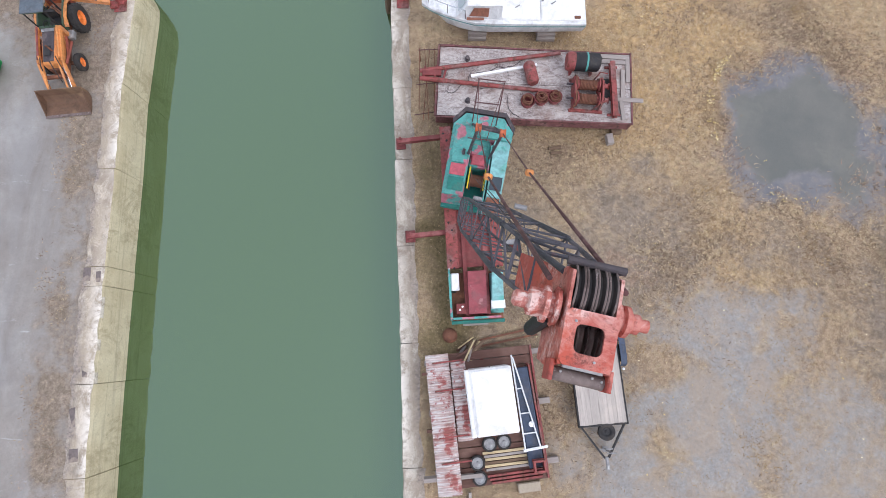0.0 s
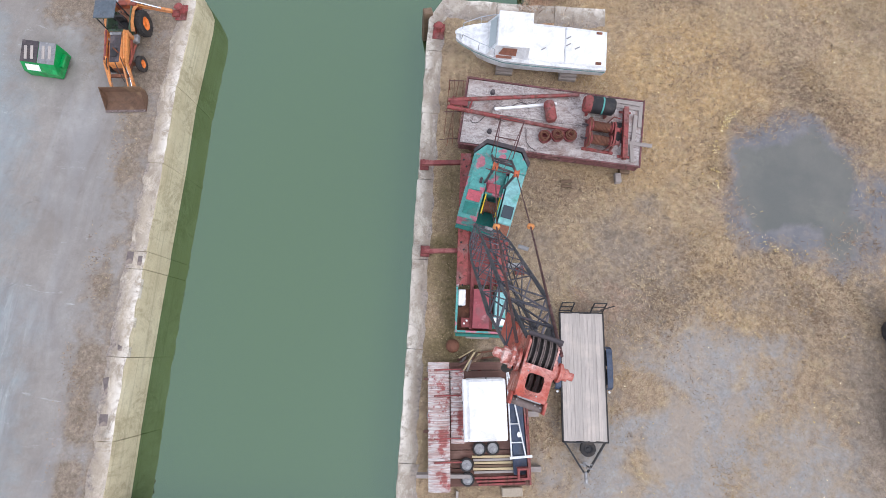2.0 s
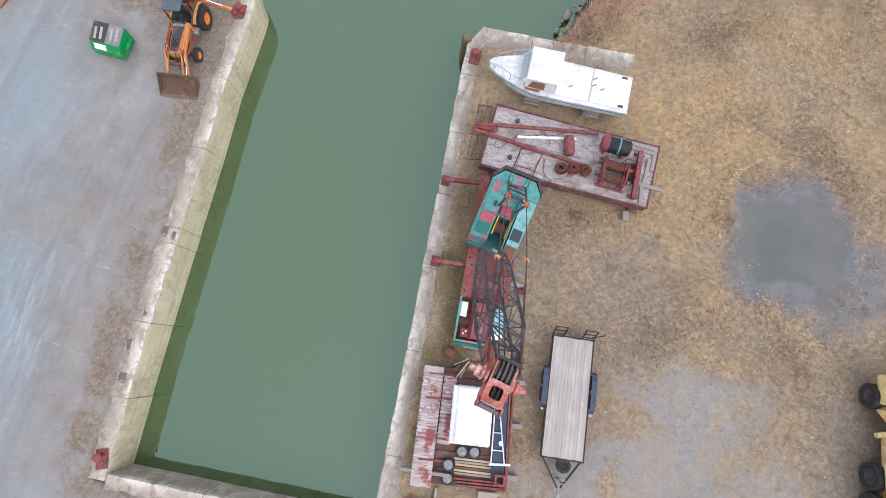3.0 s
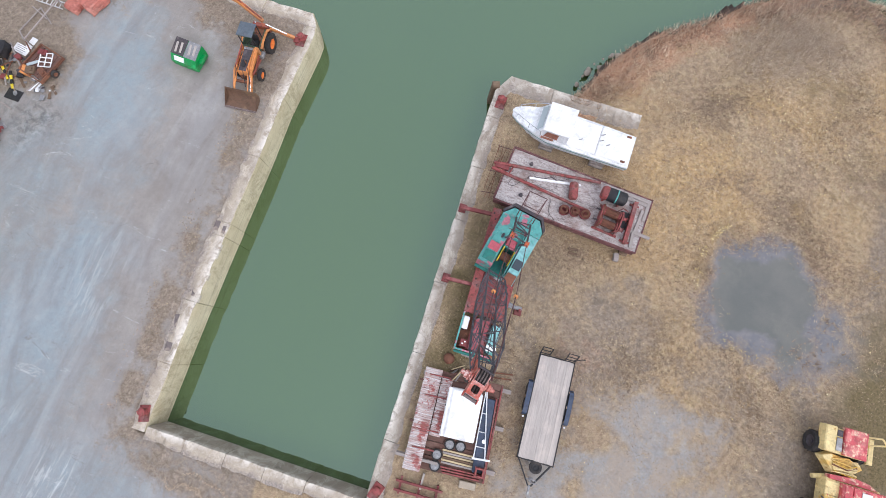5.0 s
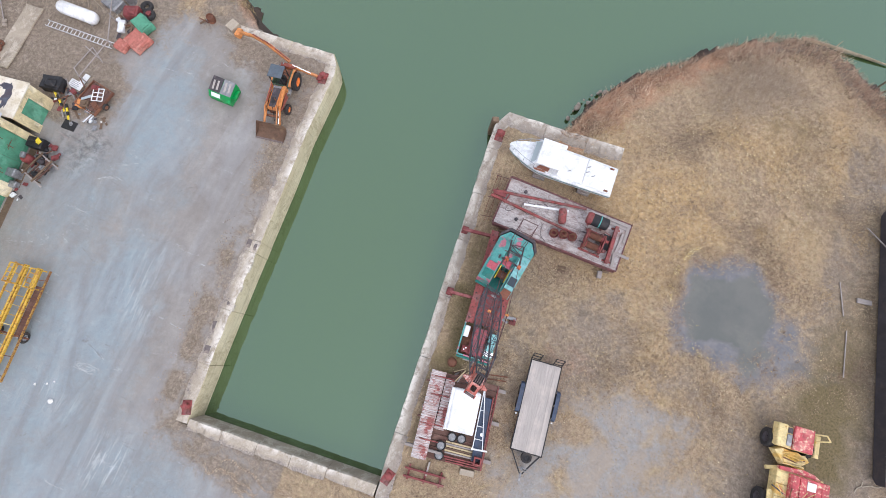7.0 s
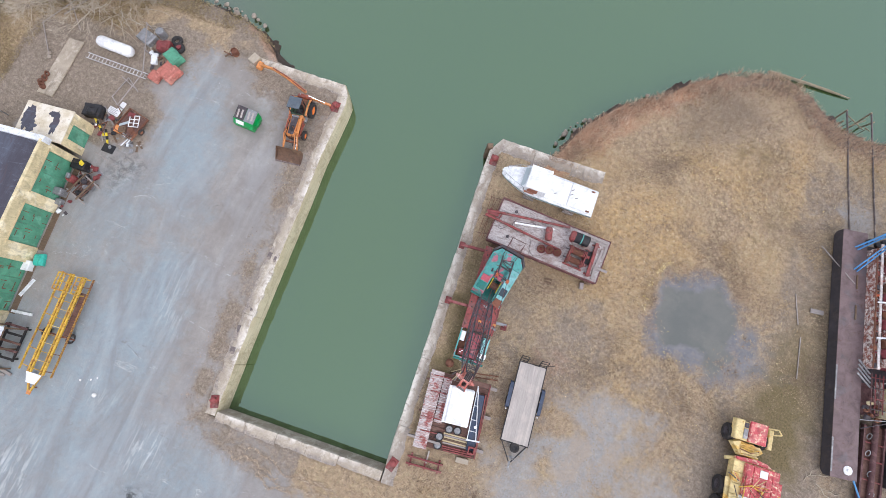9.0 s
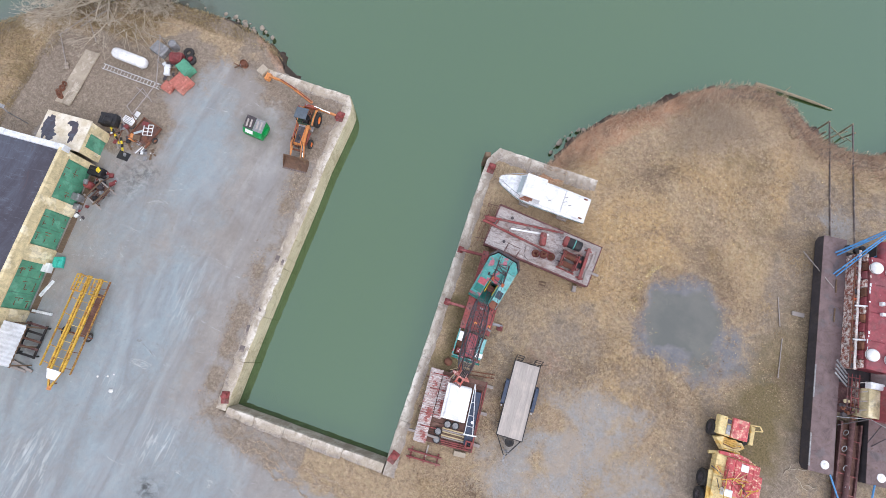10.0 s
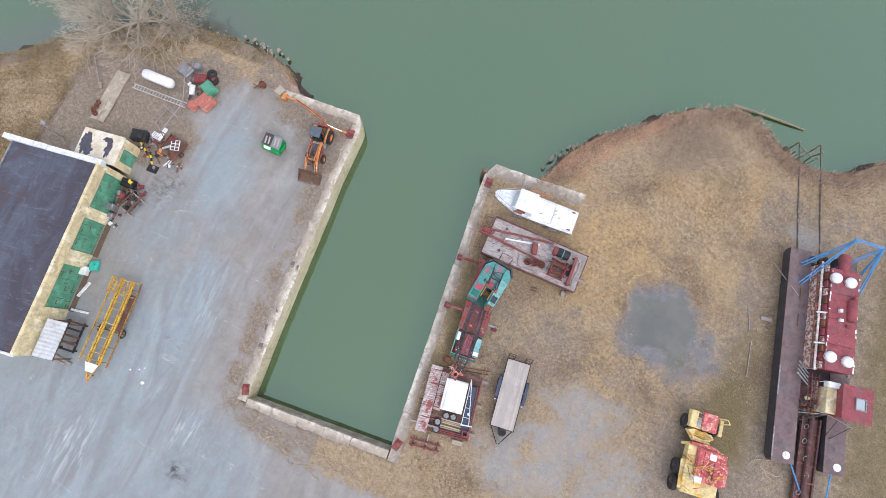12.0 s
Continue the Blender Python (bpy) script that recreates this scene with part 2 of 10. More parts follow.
    # ground gets darker towards the waterline of the natural banks
    shore_dark = k.math("ADD", k.attribute("shore_dark"), k.math("MULTIPLY", k.math("SUBTRACT", rag, 0.5, False), 0.8, False), False)
    c = k.mix(k.ramp(shore_dark, (0.4, 0.0), (0.62, 0.95)), c, k.mix(n_fine, rgb(46, 40, 37), rgb(84, 73, 66)))
    k.colour(c)
    k.bump(k.mix(0.5, k.noise(6, 9, 0.75), n_grain), 0.8, 0.06)
    return k.m


M["ground"] = make_ground()


def make_water():
    k = Mat("murky_green_water", 0.03)
    c = k.mix(k.ramp(k.noise(0.035, 4, 0.5), (0.35, 0.0), (0.7, 1.0)), rgb(60, 78, 46), rgb(66, 82, 42))
    c = k.mix(k.attribute("slip"), c, rgb(63, 79, 34))
    c = k.mix(k.attribute("near_bank"), c, rgb(82, 70, 68))
    k.colour(c)
    k.b.inputs["IOR"].default_value = 2.45
    k.b.inputs["Specular Tint"].default_value = (0.72, 1.0, 0.84, 1)
    k.bump(k.noise(1.3, 3, 0.5), 0.03, 0.05)
    return k.m


M["water"] = make_water()


# ---- mesh helpers ----
def add(bm, verts, faces, m=None):
    vs = [bm.verts.new(m @ Vector(v) if m else v) for v in verts]
    for f in faces:
        bm.faces.new([vs[i] for i in f])
    return vs


CUBE = [(0, 3, 2, 1), (4, 5, 6, 7), (0, 1, 5, 4), (1, 2, 6, 5), (2, 3, 7, 6), (3, 0, 4, 7)]


def box(bm, x, y, z, sx, sy, sz, m=None, taper=1.0):
    """A box with its base centre at x, y, z."""
    a, b, q = sx / 2, sy / 2, taper
    v = [(x - a, y - b, z), (x + a, y - b, z), (x + a, y + b, z), (x - a, y + b, z),
         (x - a * q, y - b * q, z + sz), (x + a * q, y - b * q, z + sz), (x + a * q, y + b * q, z + sz), (x - a * q, y + b * q, z + sz)]
    return add(bm, v, CUBE, m)


def rbox(bm, x, y, z, sx, sy, sz, r=0.03, m=None):
    """A box with chamfered edges."""
    r = min(r, sx * 0.45, sy * 0.45, sz * 0.45)
    rings = []
    for zz, k in ((z, r), (z + r, 0), (z + sz - r, 0), (z + sz, r)):
        a, b = sx / 2 - k, sy / 2 - k
        c = r * 0.6
        rings.append([(x - a + c, y - b, zz), (x + a - c, y - b, zz), (x + a, y - b + c, zz), (x + a, y + b - c, zz),
                      (x + a - c, y + b, zz), (x - a + c, y + b, zz), (x - a, y + b - c, zz), (x - a, y - b + c, zz)])
    loft(bm, rings, m=m)


def loft(bm, rings, caps=True, m=None, closed=True):
    n = len(rings[0])
    vs = [[bm.verts.new(m @ Vector(p) if m else p) for p in ring] for ring in rings]
    for a, b in zip(vs, vs[1:]):
        for i in range(n if closed else n - 1):
            j = (i + 1) % n
            bm.faces.new((a[i], a[j], b[j], b[i]))
    if caps and closed:
        bm.faces.new(vs[0][::-1])
        bm.faces.new(vs[-1])
    return vs


def tube(bm, p, q, r, seg=8, r2=None, m=None, caps=True):
    """A round bar from p to q."""
    p, q = Vector(p), Vector(q)
    d = (q - p)
    if d.length < 1e-6:
        return
    turn = d.to_track_quat("Z", "Y").to_matrix()
    r2 = r if r2 is None else r2
    ring = [Vector((math.cos(2 * math.pi * i / seg), math.sin(2 * math.pi * i / seg), 0)) for i in range(seg)]
    loft(bm, [[p + turn @ (v * r) for v in ring], [q + turn @ (v * r2) for v in ring]], caps, m)


def beam(bm, p, q, w, h, m=None):
    """A square bar from p to q, w wide and h high."""
    p, q = Vector(p), Vector(q)
    turn = (q - p).to_track_quat("Y", "Z").to_matrix()
    ring = [Vector((-w / 2, 0, -h / 2)), Vector((w / 2, 0, -h / 2)), Vector((w / 2, 0, h / 2)), Vector((-w / 2, 0, h / 2))]
    loft(bm, [[p + turn @ v for v in ring], [q + turn @ v for v in ring]], True, m)


def pipe(bm, pts, r, seg=6, m=None):
    for a, b in zip(pts, pts[1:]):
        tube(bm, a, b, r, seg, m=m)


def lathe(bm, prof, seg=20, m=None, caps=True):
    """A turned body about z from (radius, height) pairs."""
    loft(bm, [[(r * math.cos(2 * math.pi * i / seg), r * math.sin(2 * math.pi * i / seg), z) for i in range(seg)] for r, z in prof], caps, m)


def torus(bm, R, r, seg=20, sub=8, m=None):
    rings = [[((R + r * math.cos(b)) * math.cos(a), (R + r * math.cos(b)) * math.sin(a), r * math.sin(b))
              for b in [2 * math.pi * j / sub for j in range(sub)]] for a in [2 * math.pi * i / seg for i in range(seg)]]
    loft(bm, rings + [rings[0]], False, m)


def prism(bm, pts, z0, z1, m=None):
    loft(bm, [[(x, y, z0) for x, y in pts], [(x, y, z1) for x, y in pts]], True, m)


def finish(bm, name, material, smooth=0.0):
    bmesh.ops.remove_doubles(bm, verts=bm.verts, dist=1e-5)
    bmesh.ops.recalc_face_normals(bm, faces=bm.faces)
    me = bpy.data.meshes.new(name)
    bm.to_mesh(me)
    bm.free()
    for mat in (material if isinstance(material, (list, tuple)) else [material]):
        me.materials.append(M[mat] if isinstance(mat, str) else mat)
    if smooth:
        me.shade_smooth()
        me.set_sharp_from_angle(angle=radians(smooth))
    return me


def thing(name, m, label, category, group="", kind=""):
    ob = new(name)
    ob.empty_display_size = 0.3
    ob.matrix_basis = m
    return tagged(ob, label, category, group, kind)


def part(name, bm, material, parent, label="", smooth=0.0):
    ob = new(name, finish(bm, name, material, smooth))
    ob.parent = parent
    if label:
        ob["label"] = label
    return ob


def solo(name, bm, material, m, label, category, group="", kind="", smooth=0.0):
    ob = new(name, finish(bm, name, material, smooth))
    ob.matrix_basis = m
    return tagged(ob, label, category, group, kind)


# ---- the lie of the land ----
WATER_Z = -2.1
WEST = [(-14.66, -9.07), (-14.9, -5.4), (-15.19, 0.2), (-15.33, 3.6), (-15.5, 8.4), (-15.75, 12.5), (-15.74, 17.4), (-15.84, 18.4), (-16.5, 19.25), (-25.2, 19.0)]
EAST = [(-1.45, -8.4), (-1.65, -5.8), (-2.0, 1.6), (-2.37, 8.8), (-2.72, 14.3), (-2.86, 18.0), (-2.1, 19.5), (6.9, 19.75)]
SHORE_E = [(3.4, 23.8), (5.95, 26.85), (8.85, 29.05), (11.85, 31.75), (14.65, 33.6), (18.0, 34.7), (21.0, 34.2), (23.4, 32.1), (25.1, 31.4), (27.4, 31.3), (29.5, 31.9), (31.4, 33.7), (33.2, 35.0), (42.0, 39.0), (70, 50), (1600, 300)]
SHORE_W = [(-22.3, 19.5), (-23.1, 20.7), (-25.0, 22.1), (-27.6, 22.9), (-31.7, 23.1), (-34.9, 22.9), (-37.8, 22.6), (-45.2, 19.5), (-49.4, 16.3), (-51.9, 13.7), (-54.3, 12.1), (-70, 2), (-1600, -300)]


def shifted(line, d):
    """The line moved d metres to its left."""
    out = []
    for i, (x, y) in enumerate(line):
        a, b = line[max(i - 1, 0)], line[min(i + 1, len(line) - 1)]
        tx, ty = b[0] - a[0], b[1] - a[1]
        n = math.hypot(tx, ty)
        if 0 < i < len(line) - 1:
            u, v = Vector((x - a[0], y - a[1])).normalized(), Vector((b[0] - x, b[1] - y)).normalized()
            k = d / max(0.5, math.sqrt((1 + u.dot(v)) / 2))
        else:
            k = d
        out.append((x - ty / n * k, y + tx / n * k))
    return out


# quay line in the middle of the copings, then the natural banks
QW, QE = shifted(WEST, 0.6), shifted(EAST, -0.6)[:7]
QW[-1] = (-23.0, 18.35)
QW[0], QE[0] = (-15.25, -9.4), (-0.85, -9.1)
LAND = [(p, "shore") for p in SHORE_W[::-1]][:-1] + [(SHORE_W[0], "quay")] + [(p, "quay") for p in QW[::-1]] + [(p, "quay") for p in QE] + [((0.9, 18.9), "shore"), ((1.9, 20.5), "shore")] + [(p, "shore") for p in SHORE_E]
LAND_PTS = [p for p, k in LAND] + [(1600, -1600), (-1600, -1600)]
LAND_KIND = [k for p, k in LAND] + ["shore", "shore"]


def signed(X, Y):
    """Distance inside the land (+) or off it (-), and whether the nearest edge is a quay."""
    best, quay, inside = np.full(X.shape, 1e9), np.zeros(X.shape, bool), np.zeros(X.shape, bool)
    n = len(LAND_PTS)
    for i in range(n):
        (ax, ay), (bx, by) = LAND_PTS[i], LAND_PTS[(i + 1) % n]
        dx, dy = bx - ax, by - ay
        s = np.clip(((X - ax) * dx + (Y - ay) * dy) / (dx * dx + dy * dy), 0, 1)
        d = np.hypot(X - ax - s * dx, Y - ay - s * dy)
        near = d < best
        best = np.where(near, d, best)
        quay = np.where(near, LAND_KIND[i] == "quay", quay)
        if ay != by:
            cross = ((ay > Y) != (by > Y)) & (X < (bx - ax) * (Y - ay) / (by - ay) + ax)
            inside ^= cross
    return np.where(inside, best, -best), quay


def smooth01(x, lo, hi):
    t = np.clip((x - lo) / (hi - lo), 0, 1)
    return t * t * (3 - 2 * t)


def bank_z(d):
    """Height of the natural bank at a distance from the shoreline."""
    return -2.6 + 2.6 * smooth01(d, 0.1, 0.95)


def ripple(X, Y):
    return (np.sin(X * 0.9 + 1.3 * np.sin(Y * 0.4)) + np.sin(Y * 1.1 + 1.7 * np.sin(X * 0.33)) + np.sin(X * 2.3 + Y * 1.9) * 0.5) / 2.5


def blob(X, Y, x, y, rx, ry, deg=0.0, soft=0.35):
    a = radians(deg)
    X, Y = X + 0.55 * ripple(X * 1.3 + 4, Y * 1.3) + 0.3 * ripple(Y * 3.1, X * 2.9), Y + 0.55 * ripple(Y * 1.2, X * 1.4 + 9) + 0.3 * ripple(X * 3.3, Y * 2.7)
    u, v = (X - x) * math.cos(a) + (Y - y) * math.sin(a), -(X - x) * math.sin(a) + (Y - y) * math.cos(a)
    return 1 - smooth01(np.hypot(u / rx, v / ry), 1 - soft, 1 + soft)


def build_ground():
    def axis(lo, hi, step, far):
        core = np.arange(lo, hi + 1e-6, step)
        out = [core[-1]]
        grow = step
        while out[-1] < far:
            grow *= 1.5
            out.append(out[-1] + grow)
        left = [core[0]]
        grow = step
        while left[-1] > -far:
            grow *= 1.5
            left.append(left[-1] - grow)
        return np.concatenate([left[:0:-1], core, out[1:]])
    xs, ys = axis(-58, 46, 0.35, 1500), axis(-26, 42, 0.35, 1500)
    X, Y = np.meshgrid(xs, ys)
    d, quay = signed(X, Y)
    r = ripple(X, Y)
    bank = bank_z(d + 0.35 * ripple(X * 2.7, Y * 2.7) + 0.3 * ripple(Y * 1.1 + 3, X * 1.3) + 0.3 * ripple(Y * 4.9, X * 5.3))
    wall = np.where(d > 0, 0.0, -3.2)
    Z = np.where(quay, wall, bank) + np.where(d > 1.2, 0.035 * r, 0)
    Z += np.where(quay & (d > 0.15) & (d < 1.3), 0.014 * ripple(X * 2.9, Y * 1.7) + 0.008 * ripple(Y * 5.3, X * 4.7), 0)
    Z -= 0.10 * blob(X, Y, 16.9, 10.6, 3.4, 3.6, 0, 0.5) * (d > 1)
    east = smooth01(X, -8, -7)
    stone = (1 - east) * (0.5 * smooth01(d, -0.6, 0.8) + 0.5 * smooth01(d + 0.9 * ripple(X * 0.5, Y * 0.4), 0.8, 4.2)) * (1 - smooth01(Y - 0.30 * (X + 30), 11.5, 18.5))
    stone = np.maximum(stone, (1 - smooth01(Y + 0.10 * (X + 10), -13.5, -8.6)) * (1 - smooth01(X, 1, 10)))
    stone *= 1 - blob(X, Y, -38, 11.5, 5.2, 5.5, 0, 0.45)
    stone *= 1 - 0.8 * blob(X, Y, -33, 9.5, 3.0, 2.6, 0, 0.5)
    stone *= 1 - 0.35 * blob(X, Y, -8, -11.5, 8.0, 1.4, 0, 0.7)
    stone = np.maximum(stone, blob(X, Y, -27, 15.5, 3.6, 3.4, 0, 0.6) * 0.75)
    stone *= 1 - 0.45 * blob(X, Y, -20.3, 15.6, 2.6, 3.2, 0, 0.9)
    stone *= 1 - 0.9 * smooth01(-X, 40.5, 42.0) * smooth01(Y, 1, 3)
    stone *= 1 - smooth01(-X, 44.5, 47)
    stone *= 1 - smooth01(-X, 43.2, 44) * smooth01(Y, 4, 6)
    pale = blob(X, Y, 12.3, -0.2, 4.4, 3.4, 25, 0.75) * 0.72 + blob(X, Y, 9.5, -5.5, 5.0, 3.6, 0, 0.75) * 0.7
    pale = np.maximum(pale, blob(X, Y, 16.5, -4.5, 4.5, 4.0, 0, 0.8) * 0.6)
    pale *= 1 - 0.75 * np.maximum(blob(X, Y, 9.4, -1.0, 1.7, 1.2, 20, 0.8), blob(X, Y, 9.6, -3.9, 0.9, 1.1, 0, 0.8))
    pale = np.maximum(pale, blob(X, Y, 27.3, 23.2, 1.3, 2.2, 12, 0.8) * 0.75)
    earth = np.maximum((1 - east) * (1 - smooth01(np.abs(d - 1.6), 0.2, 2.2)) * quay * 0.45, blob(X, Y, -38, 11.5, 6.0, 6.0, 0, 0.4) * 0.85)
    earth = np.maximum(earth, (1 - east) * (1 - smooth01(d, 4, 6)) * quay)
    earth = np.maximum(earth, blob(X, Y, -20.3, 15.6, 4.0, 4.0, 0, 0.4))
    earth = np.maximum(earth, np.maximum(blob(X, Y, -33, 9.5, 5.0, 5.0, 0, 0.3), blob(X, Y, -32, 16.5, 3.5, 3.5, 0, 0.4) * 0.9))
    earth = np.maximum(earth, smooth01(-X, 39.5, 41.5) * (1 - smooth01(-X, 44, 46)) * (1 - smooth01(Y, 14, 18)))
    earth = np.maximum(earth, blob(X, Y, -25, 20.0, 4.5, 2.2, -20, 0.6) * 0.6)
    earth = np.maximum(earth, blob(X, Y, 8.5, 5.0, 3.8, 5.2, -25, 0.8) * 0.62)
    earth = np.maximum(earth, blob(X, Y, 3.0, 3.0, 4.0, 10.0, 3, 0.7) * 0.5)
    earth = np.maximum(earth, blob(X, Y, 15.5, 3.8, 5.0, 3.6, 0, 0.8) * 0.5)
    earth = np.maximum(earth, (1 - smooth01(d, 1.4, 3.2)) * (~quay) * 0.9)
    earth = np.maximum(earth, blob(X, Y, 26.0, 4.0, 2.5, 6.0, 0, 0.7) * 0.6)
    wet = np.maximum(blob(X, Y, 17.2, 10.6, 3.7, 4.0, -35, 0.4) * 0.85, blob(X, Y, 19.9, 9.3, 3.2, 3.3, 0, 0.6) * 0.7)
    wet = np.maximum(wet, np.maximum(blob(X, Y, 14.6, 8.6, 1.6, 2.4, 0, 0.8) * 0.62, blob(X, Y, 15.8, 13.2, 1.8, 1.2, 20, 0.6) * 0.75))
    earth = np.maximum(earth, blob(X, Y, 24.5, -1.5, 6.5, 8.0, 0, 0.9) * 0.9)
    earth = np.maximum(earth, blob(X, Y, 24.6, 13.0, 1.4, 9.0, -8, 0.8) * 0.6)
    earth = np.maximum(earth, smooth01(X, 20.5, 23.5) * (1 - smooth01(Y, 26, 30)) * 0.55)
    wet = np.maximum(wet, blob(X, Y, 24.4, 8.6, 0.9, 0.8, 0, 0.5) * 0.7)
    pool = np.maximum(blob(X, Y, 17.3, 10.7, 3.3, 2.5, 20, 0.3), blob(X, Y, 19.2, 8.4, 1.6, 1.5, 0, 0.6) * 0.7)
    green = blob(X, Y, 25.3, 9.0, 2.4, 9.5, -8, 0.8) * 0.6 + blob(X, Y, 0.2, 3.0, 1.3, 8.0, 3, 0.7) * 0.95 + smooth01(X, 33, 36) * 0.8 + blob(X, Y, 24.4, 3.0, 2.6, 6.5, 0, 0.9) * 0.55 + blob(X, Y, 27.5, 27.5, 2.5, 2.5, 0, 0.8) * 0.4
    ochre = np.maximum(blob(X, Y, 11.5, 16.6, 4.0, 3.6, 0, 0.8) * 0.85, blob(X, Y, 9.5, 11.5, 3.5, 4.5, 0, 0.9) * 0.6)
    ochre = np.maximum(ochre, blob(X, Y, 13.8, 2.8, 2.0, 5.0, 0, 0.8) * 0.55 + blob(X, Y, 17.5, 23.5, 4.0, 3.0, 20, 0.9) * 0.5)
    ochre = np.maximum(ochre, blob(X, Y, 7.0, 20.0, 2.5, 2.0, 0, 0.9) * 0.45 + blob(X, Y, 22.0, 25.0, 1.5, 4.0, 10, 0.8) * 0.6)
    ochre = np.maximum(ochre * 1.25, blob(X, Y, 20.5, 17.0, 2.5, 4.0, 0, 0.9) * 0.5 + blob(X, Y, 5.0, 12.0, 2.0, 3.0, 0, 0.9) * 0.5)
    green = np.maximum(green, blob(X, Y, 18.0, 25.5, 3.0, 2.0, 10, 0.9) * 0.5 + blob(X, Y, 21.5, 20.0, 2.0, 3.5, 0, 0.9) * 0.45)
    blue = np.maximum(0.85 - 0.85 * smooth01(Y + 0.25 * (X + 22), -12.5, -6.0), blob(X, Y, -23.5, -4.5, 3.2, 6.5, 0, 0.7))
    blue = np.maximum(blue, blob(X, Y, -26.5, 9.0, 3.2, 7.5, 18, 0.8) * 0.9)
    blue = np.maximum(blue, np.maximum(blob(X, Y, -25.5, -9.0, 6.0, 9.0, 8, 0.7) * 0.9, blob(X, Y, -29.5, 1.5, 4.0, 5.0, 0, 0.8) * 0.7))
    blue *= 1 - smooth01(X, -14, -6)
    ochre = np.maximum(ochre, smooth01(-X, 42.5, 46) * (1 - smooth01(Y, 13, 18)) * 0.35)
    russet = np.maximum((1 - smooth01(d + 0.8 * ripple(X * 1.7, Y * 1.7), 1.3, 4.2)) * (~quay) * (X > 0) * (0.35 + 0.65 * (1 - smooth01(X, 11, 17))), blob(X, Y, 4.5, 22.5, 2.2, 2.2, 30, 0.8) * 0.75)
    russet = np.maximum(russet, blob(X, Y, 7.6, 25.3, 2.6, 1.4, 40, 0.8) * 0.7)
    pale = np.maximum(pale, blob(X, Y, -22.9, 20.4, 1.5, 1.6, 0, 0.6) * 0.8)
    ochre = np.maximum(ochre * 1.15, blob(X, Y, 10.5, 15.5, 4.4, 4.8, 0, 0.8) * 0.95)
    ochre = np.maximum(ochre, np.maximum(blob(X, Y, 5.1, 21.1, 1.8, 1.4, 30, 0.8) * 0.9, np.maximum(blob(X, Y, 14.4, 23.6, 2.4, 2.0, 20, 0.9) * 0.7, blob(X, Y, 22.3, 26.0, 1.2, 2.6, 15, 0.8) * 0.75)))
    earth = np.maximum(earth, blob(X, Y, 8.0, 3.0, 3.0, 3.6, -20, 0.8) * 0.65)
    russet = np.maximum(russet, blob(X, Y, 7.2, 2.6, 2.4, 3.2, -20, 0.9) * 0.42)
    # brown litter caught along the coping, a little straw blown over the gravel
    lip = quay * (X < -12) * (1 - smooth01(np.abs(d - 1.35), 0.1, 0.7)) * smooth01(ripple(X * 0.2, Y * 1.1) + 0.6 * ripple(Y * 2.3, X), -0.25, 0.6)
    earth = np.maximum(earth, lip)
    stone *= 1 - 0.8 * lip
    russet = np.maximum(russet, quay * (X < -12) * (1 - smooth01(np.abs(d - 2.0), 0.2, 1.0)) * 0.26 * smooth01(ripple(Y * 0.4, X * 0.2), -0.4, 0.6))
    russet = np.maximum(russet, blob(X, Y, -24.6, 21.4, 2.4, 1.5, -40, 0.6) * 0.95)
    scrape = np.maximum(blob(X, Y, -26.9, -19.0, 1.6, 3.0, 5, 0.6), np.maximum(blob(X, Y, -18.6, -13.4, 1.7, 1.5, 30, 0.7) * 0.9, blob(X, Y, -24.2, -11.3, 2.0, 1.0, 0, 0.8) * 0.6))
    scrape = np.maximum(scrape, blob(X, Y, -21.5, -2.5, 1.2, 2.6, 12, 0.8) * 0.5)
    oil = np.maximum(blob(X, Y, -17.4, -16.6, 0.9, 0.9, 0, 0.7), blob(X, Y, -30.5, 5.6, 1.6, 1.6, 0, 0.9) * 0.6)
    idx = np.arange(X.size).reshape(X.shape)
    faces = np.stack([idx[:-1, :-1], idx[:-1, 1:], idx[1:, 1:], idx[1:, :-1]], -1).reshape(-1, 4)
    me = bpy.data.meshes.new("ground")
    me.from_pydata(np.stack([X.ravel(), Y.ravel(), Z.ravel()], 1).tolist(), [], faces.tolist())
    for name, a in (("stone", stone), ("pale", pale), ("earth", earth), ("wet", wet), ("green", green), ("pool", pool), ("ochre", ochre), ("blue", blue), ("russet", russet), ("scrape", scrape), ("oil", oil), ("shore_dark", (1 - smooth01(d, 0.55, 1.25)) * (~quay))):
        me.attributes.new(name, "FLOAT", "POINT").data.foreach_set("value", np.clip(a, 0, 1).ravel().astype(np.float32))
    me.materials.append(M["ground"])
    me.shade_smooth()
    tagged(new("ground", me), "dry winter grass, gravel and grey crushed-stone yard", "ground", kind="structure")


